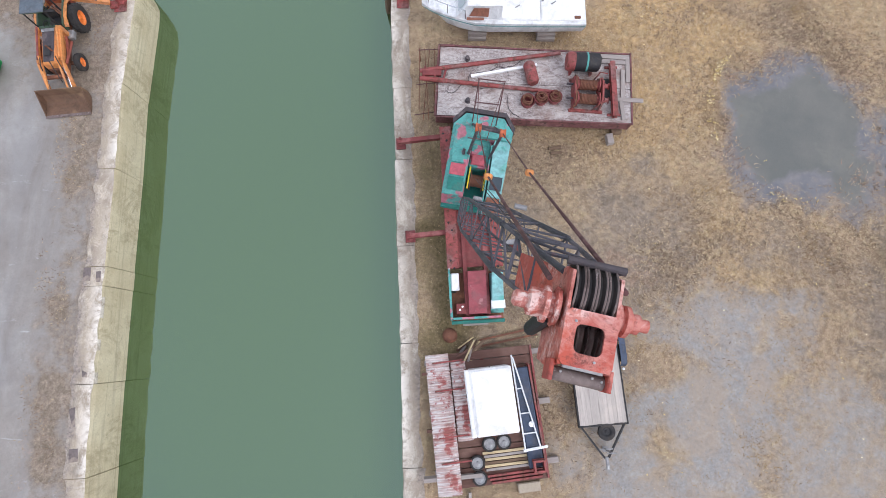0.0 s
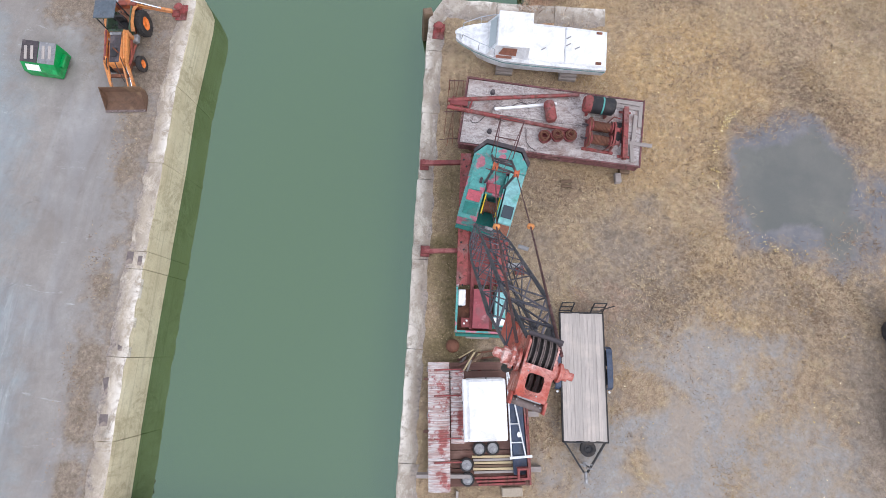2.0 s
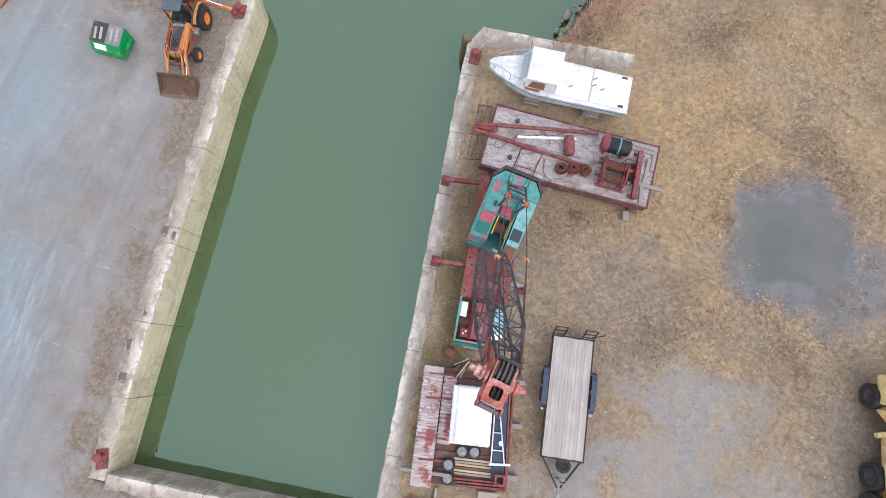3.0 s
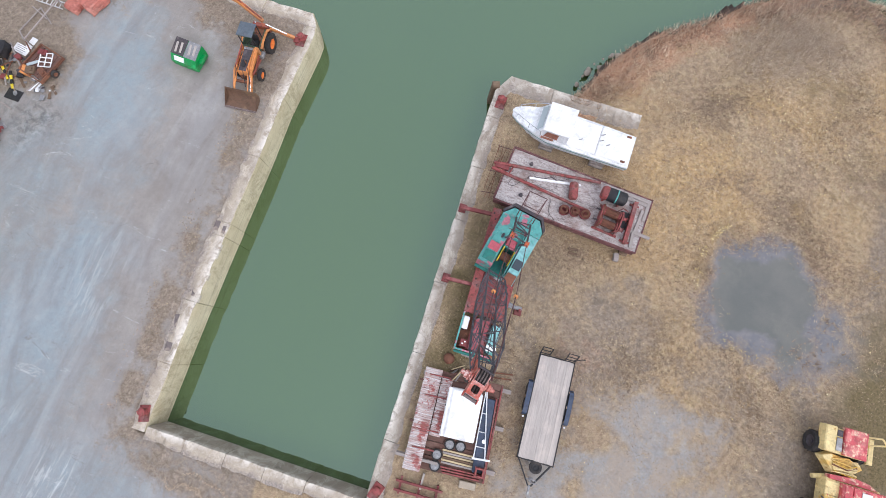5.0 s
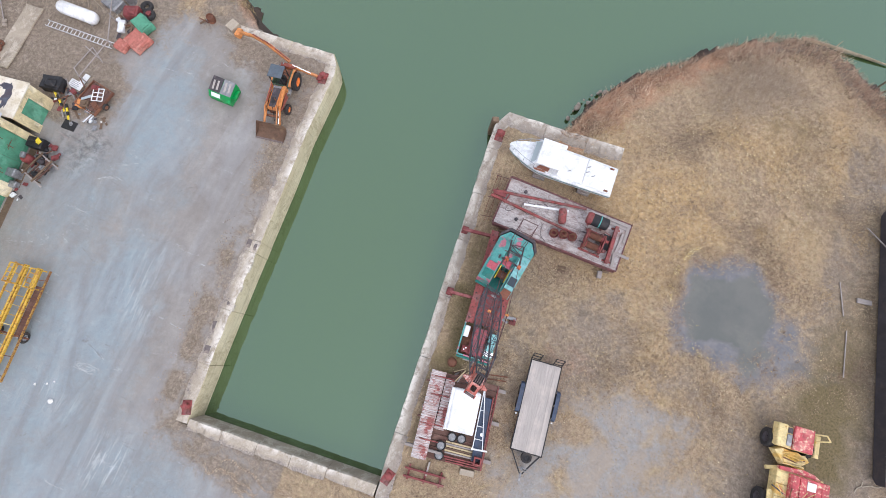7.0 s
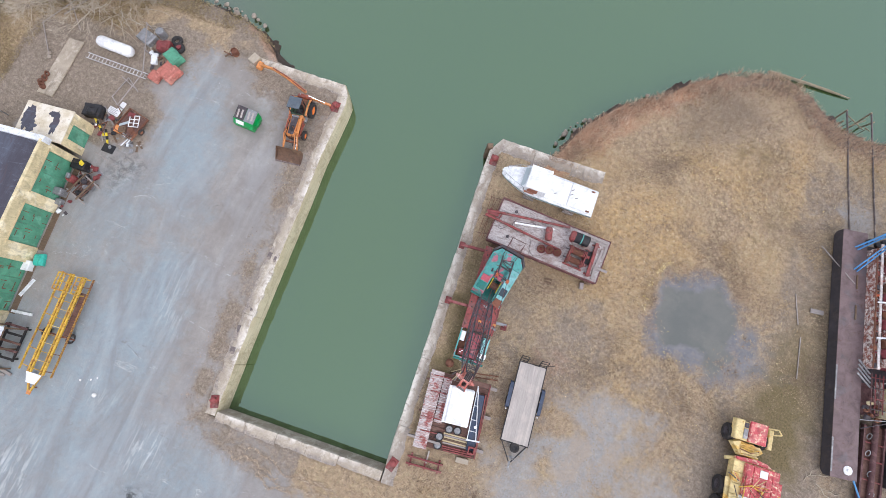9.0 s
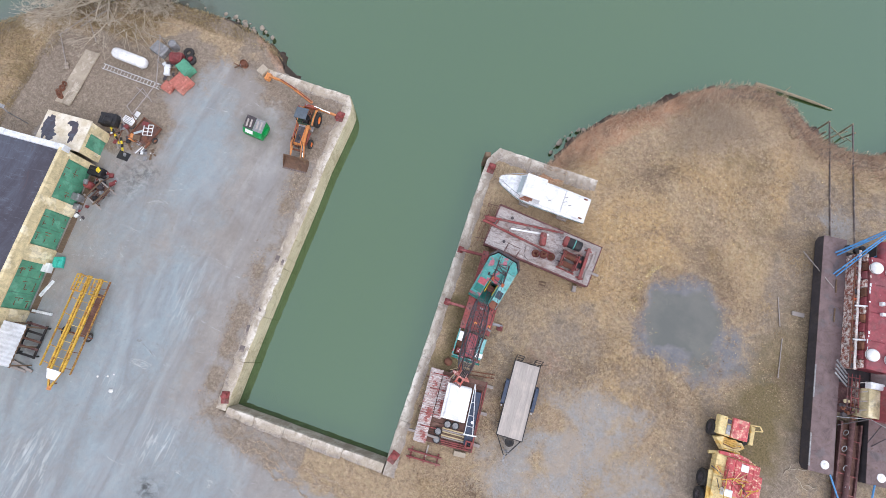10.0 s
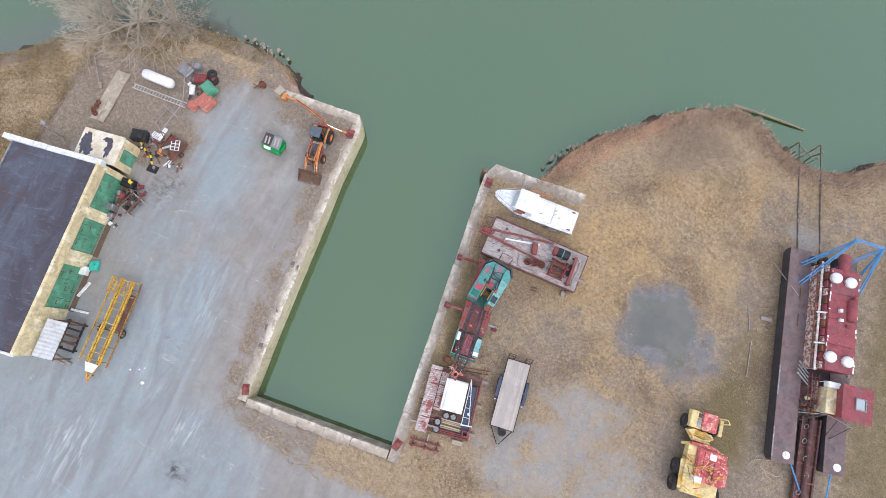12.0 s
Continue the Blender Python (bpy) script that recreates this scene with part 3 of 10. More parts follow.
build_ground()
def build_water():
    """One sheet of water; it is greener in the still slip and browner along the west bank."""
    xs = np.concatenate([[-1500, -300, -120], np.arange(-80, 81, 2.0), [120, 300, 1500]])
    ys = np.concatenate([[-1500, -300, -120], np.arange(-40, 91, 2.0), [120, 300, 1500]])
    X, Y = np.meshgrid(xs, ys)
    d, quay = signed(X, Y)
    near_bank = (1 - smooth01(-d, 0.5, 7)) * (~quay) * smooth01(-X, 20, 40)
    slip = (1 - smooth01(np.hypot((X + 8.5) / 7.5, (Y - 4) / 16), 0.1, 1.5)) * 0.9 + 0.35 * (1 - smooth01(np.hypot((X + 4) / 16, (Y - 30) / 13), 0.1, 1.3))
    idx = np.arange(X.size).reshape(X.shape)
    faces = np.stack([idx[:-1, :-1], idx[:-1, 1:], idx[1:, 1:], idx[1:, :-1]], -1).reshape(-1, 4)
    me = bpy.data.meshes.new("water")
    me.from_pydata(np.stack([X.ravel(), Y.ravel(), np.full(X.size, WATER_Z)], 1).tolist(), [], faces.tolist())
    for name, a in (("near_bank", near_bank), ("slip", slip)):
        me.attributes.new(name, "FLOAT", "POINT").data.foreach_set("value", np.clip(a, 0, 1).ravel().astype(np.float32))
    me.materials.append(M["water"])
    tagged(new("water", me), "still murky green water of river and slip", "water", kind="structure")


build_water()


def along(line, s):
    """Point and heading at s metres along a line."""
    for (ax, ay), (bx, by) in zip(line, line[1:]):
        n = math.hypot(bx - ax, by - ay)
        if s <= n or (bx, by) == line[-1]:
            return Vector((ax + (bx - ax) * s / n, ay + (by - ay) * s / n)), Vector(((bx - ax) / n, (by - ay) / n))
        s -= n


def length(line):
    return sum(math.hypot(b[0] - a[0], b[1] - a[1]) for a, b in zip(line, line[1:]))


def quay(name, line, side, width, cuts, material, face, label, top=0.05, seed=1, bottom=-3.2):
    """A concrete quay wall poured in blocks, with open joints and a ragged arris; side +1: the land lies to the line's left."""
    rnd = random.Random(seed)
    root = thing(name, pose(0, 0, 0), label, "quay wall", kind="structure")
    total = length(line)
    cuts = [0.0] + [c for c in cuts if 0 < c < total] + [total]
    for a, b in zip(cuts, cuts[1:]):
        bm = bmesh.new()
        n = max(2, int((b - a) / 0.45))
        rings = []
        lift, shove = rnd.uniform(-0.02, 0.02), rnd.uniform(-0.03, 0.03)
        for i in range(n + 1):
            s = a + 0.012 + (b - a - 0.024) * i / n
            p, t = along(line, s)
            nrm = Vector((-t.y, t.x)) * side
            chip = max(0.0, rnd.gauss(0.015, 0.03))
            w = width + rnd.uniform(-0.07, 0.07)
            prof = [(0.0 + shove, bottom), (0.0 + shove, -0.9), (0.02 + chip * 0.5 + shove, -0.12 - chip), (0.05 + chip + shove, top + lift),
                    (w * 0.5, top + lift + rnd.uniform(-0.012, 0.012)), (w, -0.035 + lift), (w + 0.05, -0.3), (w, bottom)]
            rings.append([(p.x + nrm.x * u, p.y + nrm.y * u, z) for u, z in prof])
        layer, arris = bm.verts.layers.float.new("inner"), bm.verts.layers.float.new("arris")
        for ring in loft(bm, rings):
            for v, e, g in zip(ring, (0, 0, 0, 0, 0.5, 1, 1, 1), (0, 0, 0.7, 1, 0.45, 0, 0, 0)):
                v[layer], v[arris] = e, g
        bm.normal_update()
        for f in bm.faces:
            c = f.calc_center_median()
            f.material_index = 1 if c.z < -0.03 else 0
        part("concrete_block", bm, [material, face], root)
    return root


quay("quay_wall_west", [(-14.65, -9.45)] + WEST[1:9], 1, 1.25, [3.95, 7.8, 12.1, 13.0, 17.7, 22.1, 27.7, 28.8], "concrete_w", "concrete_face", "pale weathered concrete quay wall with a yellowed face", seed=3)
quay("quay_wall_west_end", WEST[8:], 1, 1.3, [3.5, 6.6], "concrete_w", "concrete_face", "pale weathered concrete quay edge facing the river", seed=4)
quay("quay_wall_east", [(-1.38, -9.25)] + EAST[1:7], -1, 1.2, [4.25, 9.45, 13.85, 18.05, 21.75, 25.45, 27.35], "concrete_e", "concrete_e", "grey weathered concrete quay wall along the slip", seed=5)
quay("quay_wall_east_end", EAST[6:], -1, 1.45, [3.0, 6.2], "concrete_e", "concrete_e", "grey weathered concrete quay edge facing the river", seed=6)
quay("quay_wall_south", [WEST[0], EAST[0]], -1, 1.0, [2.4, 4.9, 7.3, 9.8], "concrete_w", "concrete_e", "pale cracked concrete quay wall at the slip's head", seed=7)

M["chalk"] = painted("chalk_white_stone", rgb(232, 230, 226), rgb(190, 186, 180), None, 0.3, 0.9, 6, grime=0.1)
M["iron_plate"] = painted("rust_stained_iron", rgb(116, 106, 104), rgb(90, 72, 64), rgb(150, 138, 128), 0.6, 0.8, 4)
# flat dark plates added in place of socket holes in the quay top
for x, y, z, sx, sy, deg in ((-15.5, -1.14, 0.06, 0.5, 0.6, 12), (-15.75, -3.03, 0.05, 0.45, 0.8, 20), (-15.6, -4.61, 0.056, 0.4, 0.55, 8), (-16.15, 3.15, 0.058, 0.34, 0.62, 4), (-15.62, 3.05, 0.062, 0.22, 0.5, 4)):
    bm = bmesh.new()
    rbox(bm, 0, 0, -0.3, sx, sy, 0.3, 0.01)
    solo("socket_cover", bm, "iron_plate", pose(x, y, z, 0, 0, deg), "dark plate standing in for a socket hole in the quay top", "socket cover", "socket covers on the quay")

for i, (x, y, r) in enumerate(((-23.9, -11.4, 0.18), (-24.69, -10.5, 0.08), (-25.44, -10.8, 0.09), (-24.3, -10.2, 0.06))):
    bm = bmesh.new()
    bmesh.ops.create_icosphere(bm, subdivisions=2, radius=r)
    for v in bm.verts:
        v.co *= 1 + 0.3 * noise.noise(v.co * 4 + Vector((i * 5, 0, 0)))
        v.co.z *= 0.55
    solo("chalk_stone", bm, "chalk", pose(x, y, r * 0.3, 0, 0, 40 * i), "pale chalky stone lying on the gravel", "stone", "chalky stones", smooth=50)


# ---- materials of the things ----
M["rust"] = painted("rusted_steel", rgb(118, 78, 60), rgb(74, 50, 42), rgb(142, 94, 70), 0.6, 0.85, 4)
M["head_red"] = make_head_paint()
M["red"] = painted("faded_red_paint", rgb(150, 74, 72), RUST, rgb(138, 90, 88), 0.75, 0.6, 3)
M["rust_dark"] = painted("dark_rusted_rod", rgb(96, 66, 66), rgb(70, 48, 46), rgb(112, 82, 80), 0.6, 0.8, 6)
M["maroon"] = painted("dull_maroon_paint", rgb(128, 62, 62), rgb(80, 48, 44), rgb(150, 90, 88), 0.55, 0.7, 3)
M["teal"] = painted("faded_teal_paint", rgb(92, 164, 158), rgb(172, 188, 186), rgb(186, 112, 128), 0.55, 0.6, 5)
M["teal_pale"] = painted("pale_bleached_teal_paint", rgb(136, 190, 190), rgb(206, 212, 210), rgb(108, 178, 170), 0.45, 0.5, 4)
M["teal_dark"] = painted("deep_teal_paint", rgb(44, 126, 116), rgb(96, 120, 112), None, 0.5, 0.6, 3)
M["pink"] = painted("pinkish_red_primer", rgb(190, 92, 104), rgb(170, 90, 92), None, 0.4, 0.6, 5)
M["dark_steel"] = painted("dark_weathered_steel", rgb(74, 68, 72), rgb(110, 74, 66), rgb(92, 84, 86), 0.45, 0.7, 6)
M["boom_steel"] = painted("dark_slate_lattice_paint", rgb(80, 80, 88), rgb(116, 84, 82), rgb(100, 97, 104), 0.55, 0.7, 5)
M["black"] = painted("black_steel", rgb(36, 36, 40), rgb(70, 60, 56), None, 0.4, 0.6, 6)
M["rubber"] = painted("old_tyre_rubber", rgb(52, 50, 50), rgb(92, 88, 84), None, 0.6, 0.9, 7)
M["orange"] = painted("faded_orange_paint", rgb(222, 148, 84), rgb(134, 94, 70), rgb(206, 140, 92), 0.6, 0.6, 3)
M["orange_red"] = painted("orange_red_primer", rgb(142, 74, 60), rgb(108, 60, 46), rgb(190, 100, 62), 0.55, 0.6, 4)
M["white"] = painted("weathered_white_gelcoat", rgb(236, 238, 240), rgb(196, 196, 190), None, 0.45, 0.4, 2.5, grime=0.3)
M["white_panel"] = painted("white_sheet_metal", rgb(246, 246, 246), rgb(216, 214, 210), None, 0.3, 0.45, 2, grime=0.14)
M["galvanised"] = painted("galvanised_sheet", rgb(150, 150, 152), rgb(120, 100, 88), rgb(172, 173, 174), 0.4, 0.5, 4, 0.4)
M["aluminium"] = painted("dull_aluminium", rgb(222, 222, 222), rgb(176, 176, 174), None, 0.3, 0.5, 6, 0.2, grime=0.15)
M["green_bin"] = painted("green_enamel", rgb(24, 150, 74), rgb(30, 92, 54), rgb(46, 170, 92), 0.35, 0.45, 3)
M["cream"] = painted("cream_painted_block", rgb(226, 210, 166), rgb(176, 150, 110), rgb(238, 226, 192), 0.5, 0.85, 2.2)
M["door_green"] = painted("green_door_paint", rgb(94, 158, 128), rgb(118, 84, 62), rgb(108, 168, 140), 0.5, 0.75, 2.4, grime=0.25)
M["yellow"] = painted("yellow_truss_paint", rgb(220, 178, 64), rgb(128, 78, 52), rgb(196, 146, 64), 0.72, 0.6, 4)
M["yellow_rust"] = painted("rust_worn_yellow_paint", rgb(190, 146, 62), rgb(112, 70, 52), rgb(140, 92, 60), 0.85, 0.7, 5)
M["salmon"] = painted("sun_bleached_red_paint", rgb(186, 114, 100), rgb(150, 86, 76), rgb(200, 136, 120), 0.6, 0.7, 4)
M["rim_orange"] = painted("orange_wheel_enamel", rgb(240, 134, 56), rgb(170, 100, 60), None, 0.25, 0.5, 5, grime=0.15)
M["bucket_brown"] = painted("earth_scoured_bucket_steel", rgb(112, 86, 68), rgb(82, 60, 50), rgb(130, 104, 80), 0.55, 0.75, 2)
M["cab_green"] = painted("dark_green_cab_paint", rgb(64, 84, 66), rgb(96, 92, 80), None, 0.5, 0.6, 5)
M["pale_yellow"] = painted("sun_faded_yellow_paint", rgb(238, 218, 150), rgb(186, 150, 70), rgb(228, 196, 110), 0.45, 0.55, 3)
M["roof_red"] = painted("dull_crimson_roof_paint", rgb(150, 72, 80), rgb(182, 134, 134), rgb(134, 76, 82), 0.56, 0.65, 2.0)
M["barge_red"] = painted("flaking_purple_red_hull_paint", rgb(124, 80, 82), rgb(84, 58, 54), rgb(148, 110, 108), 0.78, 0.75, 3.5)
# black body colour paints the dark gaps between the paler sheave rims
M["sheave"] = painted("gap_black_iron", rgb(44, 40, 40), rgb(84, 70, 66), None, 0.5, 0.6, 8)
M["worn_iron"] = painted("worn_grey_brown_iron", rgb(120, 106, 102), rgb(178, 168, 164), rgb(92, 78, 74), 0.6, 0.6, 14)
M["pontoon"] = painted("rusted_pontoon_plate", rgb(122, 104, 104), rgb(98, 74, 68), rgb(110, 100, 102), 0.6, 0.75, 1.6)
M["pontoon_side"] = painted("dark_pontoon_side", rgb(66, 62, 66), rgb(88, 64, 58), None, 0.4, 0.8, 1.6)
M["blue"] = painted("bright_blue_paint", rgb(88, 152, 208), rgb(150, 170, 190), None, 0.4, 0.5, 5)
M["pale_sheet"] = painted("pale_zinc_sheet", rgb(206, 208, 210), rgb(176, 172, 166), None, 0.3, 0.5, 2, grime=0.2)
M["canopy_grey"] = painted("dull_blue_grey_paint", rgb(92, 102, 112), rgb(126, 110, 100), None, 0.55, 0.6, 4)
M["peeling"] = painted("peeling_white_over_rust", rgb(150, 84, 66), rgb(228, 220, 212), rgb(112, 66, 60), 0.85, 0.7, 2.6)
M["tractor_red"] = painted("peeling_crimson_paint", rgb(196, 82, 88), rgb(232, 208, 176), rgb(206, 120, 116), 0.72, 0.6, 2.4)
M["tractor_yellow"] = painted("blotched_cream_yellow_paint", rgb(230, 208, 148), rgb(180, 136, 60), rgb(214, 176, 92), 0.62, 0.6, 2.4)
M["peeling_white"] = painted("flaking_white_paint", rgb(232, 226, 222), rgb(150, 92, 72), rgb(206, 186, 178), 0.6, 0.7, 6)
M["pale_glass"] = Mat("salt_hazed_glass", 0.3).colour(rgb(176, 186, 190)).m
M["navy"] = painted("dark_blue_paint", rgb(62, 74, 96), rgb(96, 84, 80), None, 0.4, 0.6, 4)
M["tar"] = None
M["glass"] = Mat("dark_glass", 0.08).colour(rgb(60, 70, 78)).m
M["chrome"] = Mat("bright_metal", 0.2, 0.9).colour(rgb(200, 205, 210)).m
M["brown_mat"] = painted("brown_window_board", rgb(156, 104, 84), rgb(110, 66, 50), None, 0.5, 0.8, 12)
M["stripe"] = painted("blue_green_boot_stripe", rgb(120, 160, 160), rgb(180, 190, 186), None, 0.4, 0.5, 3)
M["teal_tarp"] = painted("turquoise_plastic", rgb(70, 190, 170), rgb(140, 210, 196), None, 0.4, 0.5, 6)
M["plastic_yellow"] = painted("yellow_plastic", rgb(246, 220, 50), rgb(190, 160, 60), None, 0.3, 0.5, 6)


def make_wood(name, a, b, c, along_y=True, scale=2.0):
    k = Mat(name, 0.9)
    st = (9, 0.5, 9) if along_y else (0.5, 9, 9)
    g = k.noise(scale, 8, 0.7, st)
    col = k.mix(k.ramp(g, (0.3, 0.0), (0.7, 1.0)), a, b)
    col = k.mix(k.ramp(k.noise(1.2, 5, 0.6), (0.5, 0.0), (0.75, 0.7)), col, c)
    col = k.mix(k.math("MULTIPLY", k.random(), 0.45), col, tuple(v * 0.6 for v in a[:3]) + (1,))
    k.colour(col)
    k.bump(g, 0.35, 0.008)
    return k.m


M["grey_wood"] = make_wood("grey_weathered_planks", rgb(200, 192, 184), rgb(164, 154, 148), rgb(210, 198, 186))
M["grey_wood_x"] = make_wood("grey_weathered_planks_across", rgb(176, 168, 162), rgb(140, 130, 126), rgb(190, 182, 176), False)
M["brown_wood"] = make_wood("brown_old_timber", rgb(128, 106, 86), rgb(92, 74, 60), rgb(150, 132, 110), False)
M["new_wood"] = make_wood("pale_yellow_lumber", rgb(212, 194, 156), rgb(184, 162, 122), rgb(224, 210, 178), False)
M["rust_wood"] = make_wood("rust_stained_timber", rgb(116, 86, 76), rgb(84, 58, 50), rgb(146, 118, 106), False)


def make_deck():
    k = Mat("worn_grey_barge_deck", 0.9)
    grain = k.noise(1.6, 10, 0.8, (0.8, 2.4, 1), 1.0)
    c = k.mix(k.ramp(grain, (0.40, 0.0), (0.58, 1.0)), rgb(122, 108, 106), rgb(190, 182, 178))
    c = k.mix(k.ramp(k.noise(5.5, 6, 0.7, dist=2.4), (0.50, 0.0), (0.58, 0.6)), c, rgb(206, 202, 200))
    c = k.mix(k.ramp(k.noise(0.8, 5, 0.6), (0.52, 0.0), (0.70, 0.7)), c, rgb(126, 98, 86))
    c = k.mix(k.ramp(k.noise(7, 7, 0.75), (0.54, 0.0), (0.70, 0.45)), c, rgb(96, 84, 80))
    k.colour(c)
    k.bump(grain, 0.5, 0.012)
    return k.m


M["deck"] = make_deck()


def make_rusty_sheet():
    k = Mat("rust_streaked_corrugated_sheet", 0.6)
    rib = k.ramp(k.noise(2.2, 6, 0.7, (0.35, 4.0, 1)), (0.44, 0.0), (0.56, 1.0))
    c = k.mix(rib, rgb(226, 222, 220), rgb(200, 176, 170))
    c = k.mix(k.ramp(k.noise(1.2, 8, 0.75, (0.8, 0.7, 1)), (0.51, 0.0), (0.57, 0.9)), c, rgb(166, 84, 78))
    c = k.mix(k.ramp(k.noise(3.2, 7, 0.75, (0.3, 3.0, 1)), (0.54, 0.0), (0.66, 0.8)), c, rgb(112, 66, 56))
    # corrugation shading painted in as dark bands at the rib pitch
    rib_shade = k.ramp(k.wave(1.65, "Y", 0.6), (0.1, 1.0), (0.55, 0.0))
    c = k.mix(k.math("MULTIPLY", rib_shade, 0.4), c, rgb(110, 82, 76))
    k.colour(c)
    k.bump(k.noise(12, 5, 0.7), 0.3, 0.01)
    return k.m


M["rusty_sheet"] = make_rusty_sheet()


def make_tar():
    k = Mat("dark_tarred_roof", 0.55)
    c = k.mix(k.ramp(k.noise(0.3, 8, 0.75, (1, 0.5, 1), 0.8), (0.4, 0.0), (0.62, 1.0)), rgb(66, 62, 72), rgb(88, 92, 106))
    c = k.mix(k.ramp(k.noise(0.22, 6, 0.7, dist=1.2), (0.52, 0.0), (0.56, 0.75)), c, rgb(78, 66, 72))
    c = k.mix(k.ramp(k.noise(1.4, 9, 0.8, (0.5, 2.0, 1), 0.6), (0.54, 0.0), (0.66, 0.65)), c, rgb(112, 118, 132))
    c = k.mix(k.ramp(k.noise(2.5, 8, 0.8), (0.62, 0.0), (0.68, 0.7)), c, rgb(44, 42, 48))
    c = k.mix(k.ramp(k.noise(5, 8, 0.8), (0.66, 0.0), (0.70, 0.8)), c, rgb(156, 150, 146))
    k.colour(c)
    k.bump(k.noise(6, 7, 0.7), 0.3, 0.01)
    return k.m


M["tar"] = make_tar()


def make_patch_roof():
    k = Mat("stained_white_roof_coating", 0.8)
    c = k.mix(k.ramp(k.noise(1.1, 7, 0.7), (0.42, 0.0), (0.64, 1.0)), rgb(230, 222, 206), rgb(206, 192, 164))
    c = k.mix(k.ramp(k.noise(4, 7, 0.75), (0.56, 0.0), (0.66, 0.6)), c, rgb(168, 150, 122))
    k.colour(c)
    k.bump(k.noise(8, 5), 0.3, 0.01)
    return k.m


M["patch_roof"] = make_patch_roof()


# ---- shared small builders ----
def wheel(parent, m, R, w, rim_mat="rust", label="black rubber wheel", rim=0.55, lugs=0):
    """A tyre and rim about the local x axis of m."""
    turn = m @ pose(0, 0, 0, 0, 90, 0)
    bm = bmesh.new()
    prof = [(R * rim, -w * 0.42), (R * 0.86, -w * 0.5), (R * 0.97, -w * 0.4), (R, -w * 0.2), (R, w * 0.2), (R * 0.97, w * 0.4), (R * 0.86, w * 0.5), (R * rim, w * 0.42)]
    lathe(bm, prof + [prof[0]], 22, turn, caps=False)
    for i in range(lugs):
        a = 2 * math.pi * i / lugs
        for s in (-1, 1):
            mm = turn @ pose(0, 0, 0, 0, 0, math.degrees(a)) @ pose(R * 0.99, 0, s * w * 0.22, 35 * s, 0, 0)
            box(bm, 0, 0, -w * 0.2, 0.05, 0.05, w * 0.4, mm)
    tyre = part("tyre", bm, "rubber", parent, label, 40)
    bm = bmesh.new()
    lathe(bm, [(R * rim, -w * 0.35), (R * rim * 0.9, -w * 0.3), (R * rim * 0.75, -w * 0.12), (R * 0.2, -w * 0.1), (R * 0.16, -w * 0.3), (0.01, -w * 0.3)], 20, turn, caps=False)
    lathe(bm, [(R * rim, w * 0.35), (R * rim * 0.9, w * 0.3), (R * rim * 0.75, w * 0.12), (R * 0.2, w * 0.1), (R * 0.16, w * 0.3), (0.01, w * 0.3)], 20, turn, caps=False)
    part("rim", bm, rim_mat, tyre, "", 40)
    return tyre


def lattice(parent, material, p, q, side, w0, w1, h0, h1, bays, r=0.05, rl=0.03, last=True):
    """A four-chord lattice between p and q, each chord and lacing bar a part; side: the width's direction."""
    p, q = Vector(p), Vector(q)
    a = (q - p).normalized()
    s = (Vector(side) - a * a.dot(Vector(side))).normalized()
    n = a.cross(s)

    def corners(f):
        c, w, h = p.lerp(q, f), w0 + (w1 - w0) * f, h0 + (h1 - h0) * f
        return [c + s * w / 2 * i + n * h / 2 * j for i, j in ((-1, -1), (1, -1), (1, 1), (-1, 1))]

    def bar(name, u, v, rad, seg):
        bm = bmesh.new()
        tube(bm, u, v, rad, seg)
        part(name, bm, material, parent)
    for u, v in zip(corners(0), corners(1)):
        bar("boom_chord", u, v, r, 7)
    for k in range(bays + (1 if last else 0)):
        c = corners(k / bays)
        for i in range(4):
            bar("boom_lacing", c[i], c[(i + 1) % 4], rl, 5)
        if k < bays:
            d = corners((k + 1) / bays)
            for i in range(4):
                if k % 2:
                    bar("boom_lacing", c[i], d[(i + 1) % 4], rl, 5)
                else:
                    bar("boom_lacing", c[(i + 1) % 4], d[i], rl, 5)


def timber(name, x, y, z, sx, sy, sz, deg, material="brown_wood", label="weathered timber block lying on the ground", group="", category="timber"):
    bm = bmesh.new()
    rbox(bm, 0, 0, 0, sx, sy, sz, 0.015)
    return solo(name, bm, material, pose(x, y, z, 0, 0, deg), label, category, group)


# ---- mooring bollards ----
def bollard(x, y, deg):
    ob = thing("mooring_bollard", pose(x, y, 0.05, 0, 0, deg), "rusty red cast-iron mooring bollard bolted to the quay", "bollard", "bollards at the slip's corners")
    bm = bmesh.new()
    rbox(bm, 0, 0, 0, 0.62, 0.95, 0.06, 0.02)
    part("base_plate", bm, "red", ob)
    bm = bmesh.new()
    lathe(bm, [(0.2, 0.06), (0.15, 0.14), (0.13, 0.3), (0.2, 0.36), (0.22, 0.42), (0.14, 0.48), (0.02, 0.49)], 18, pose(0, 0.12, 0))
    part("post", bm, "red", ob, "", 40)
    bm = bmesh.new()
    tube(bm, (-0.3, 0.12, 0.3), (0.3, 0.12, 0.3), 0.05, 8)
    part("cross_pin", bm, "red", ob)
    for i, (u, v) in enumerate(((-0.22, -0.38), (0.22, -0.38), (-0.22, 0.4), (0.22, 0.4))):
        bm = bmesh.new()
        tube(bm, (u, v, 0.05), (u, v, 0.1), 0.035, 6)
        part("bolt", bm, "maroon", ob)


bollard(-16.45, 17.0, 5)
bollard(-2.15, 17.35, 0)
bollard(-15.15, -8.5, 20)
bollard(-1.0, -7.75, -15)


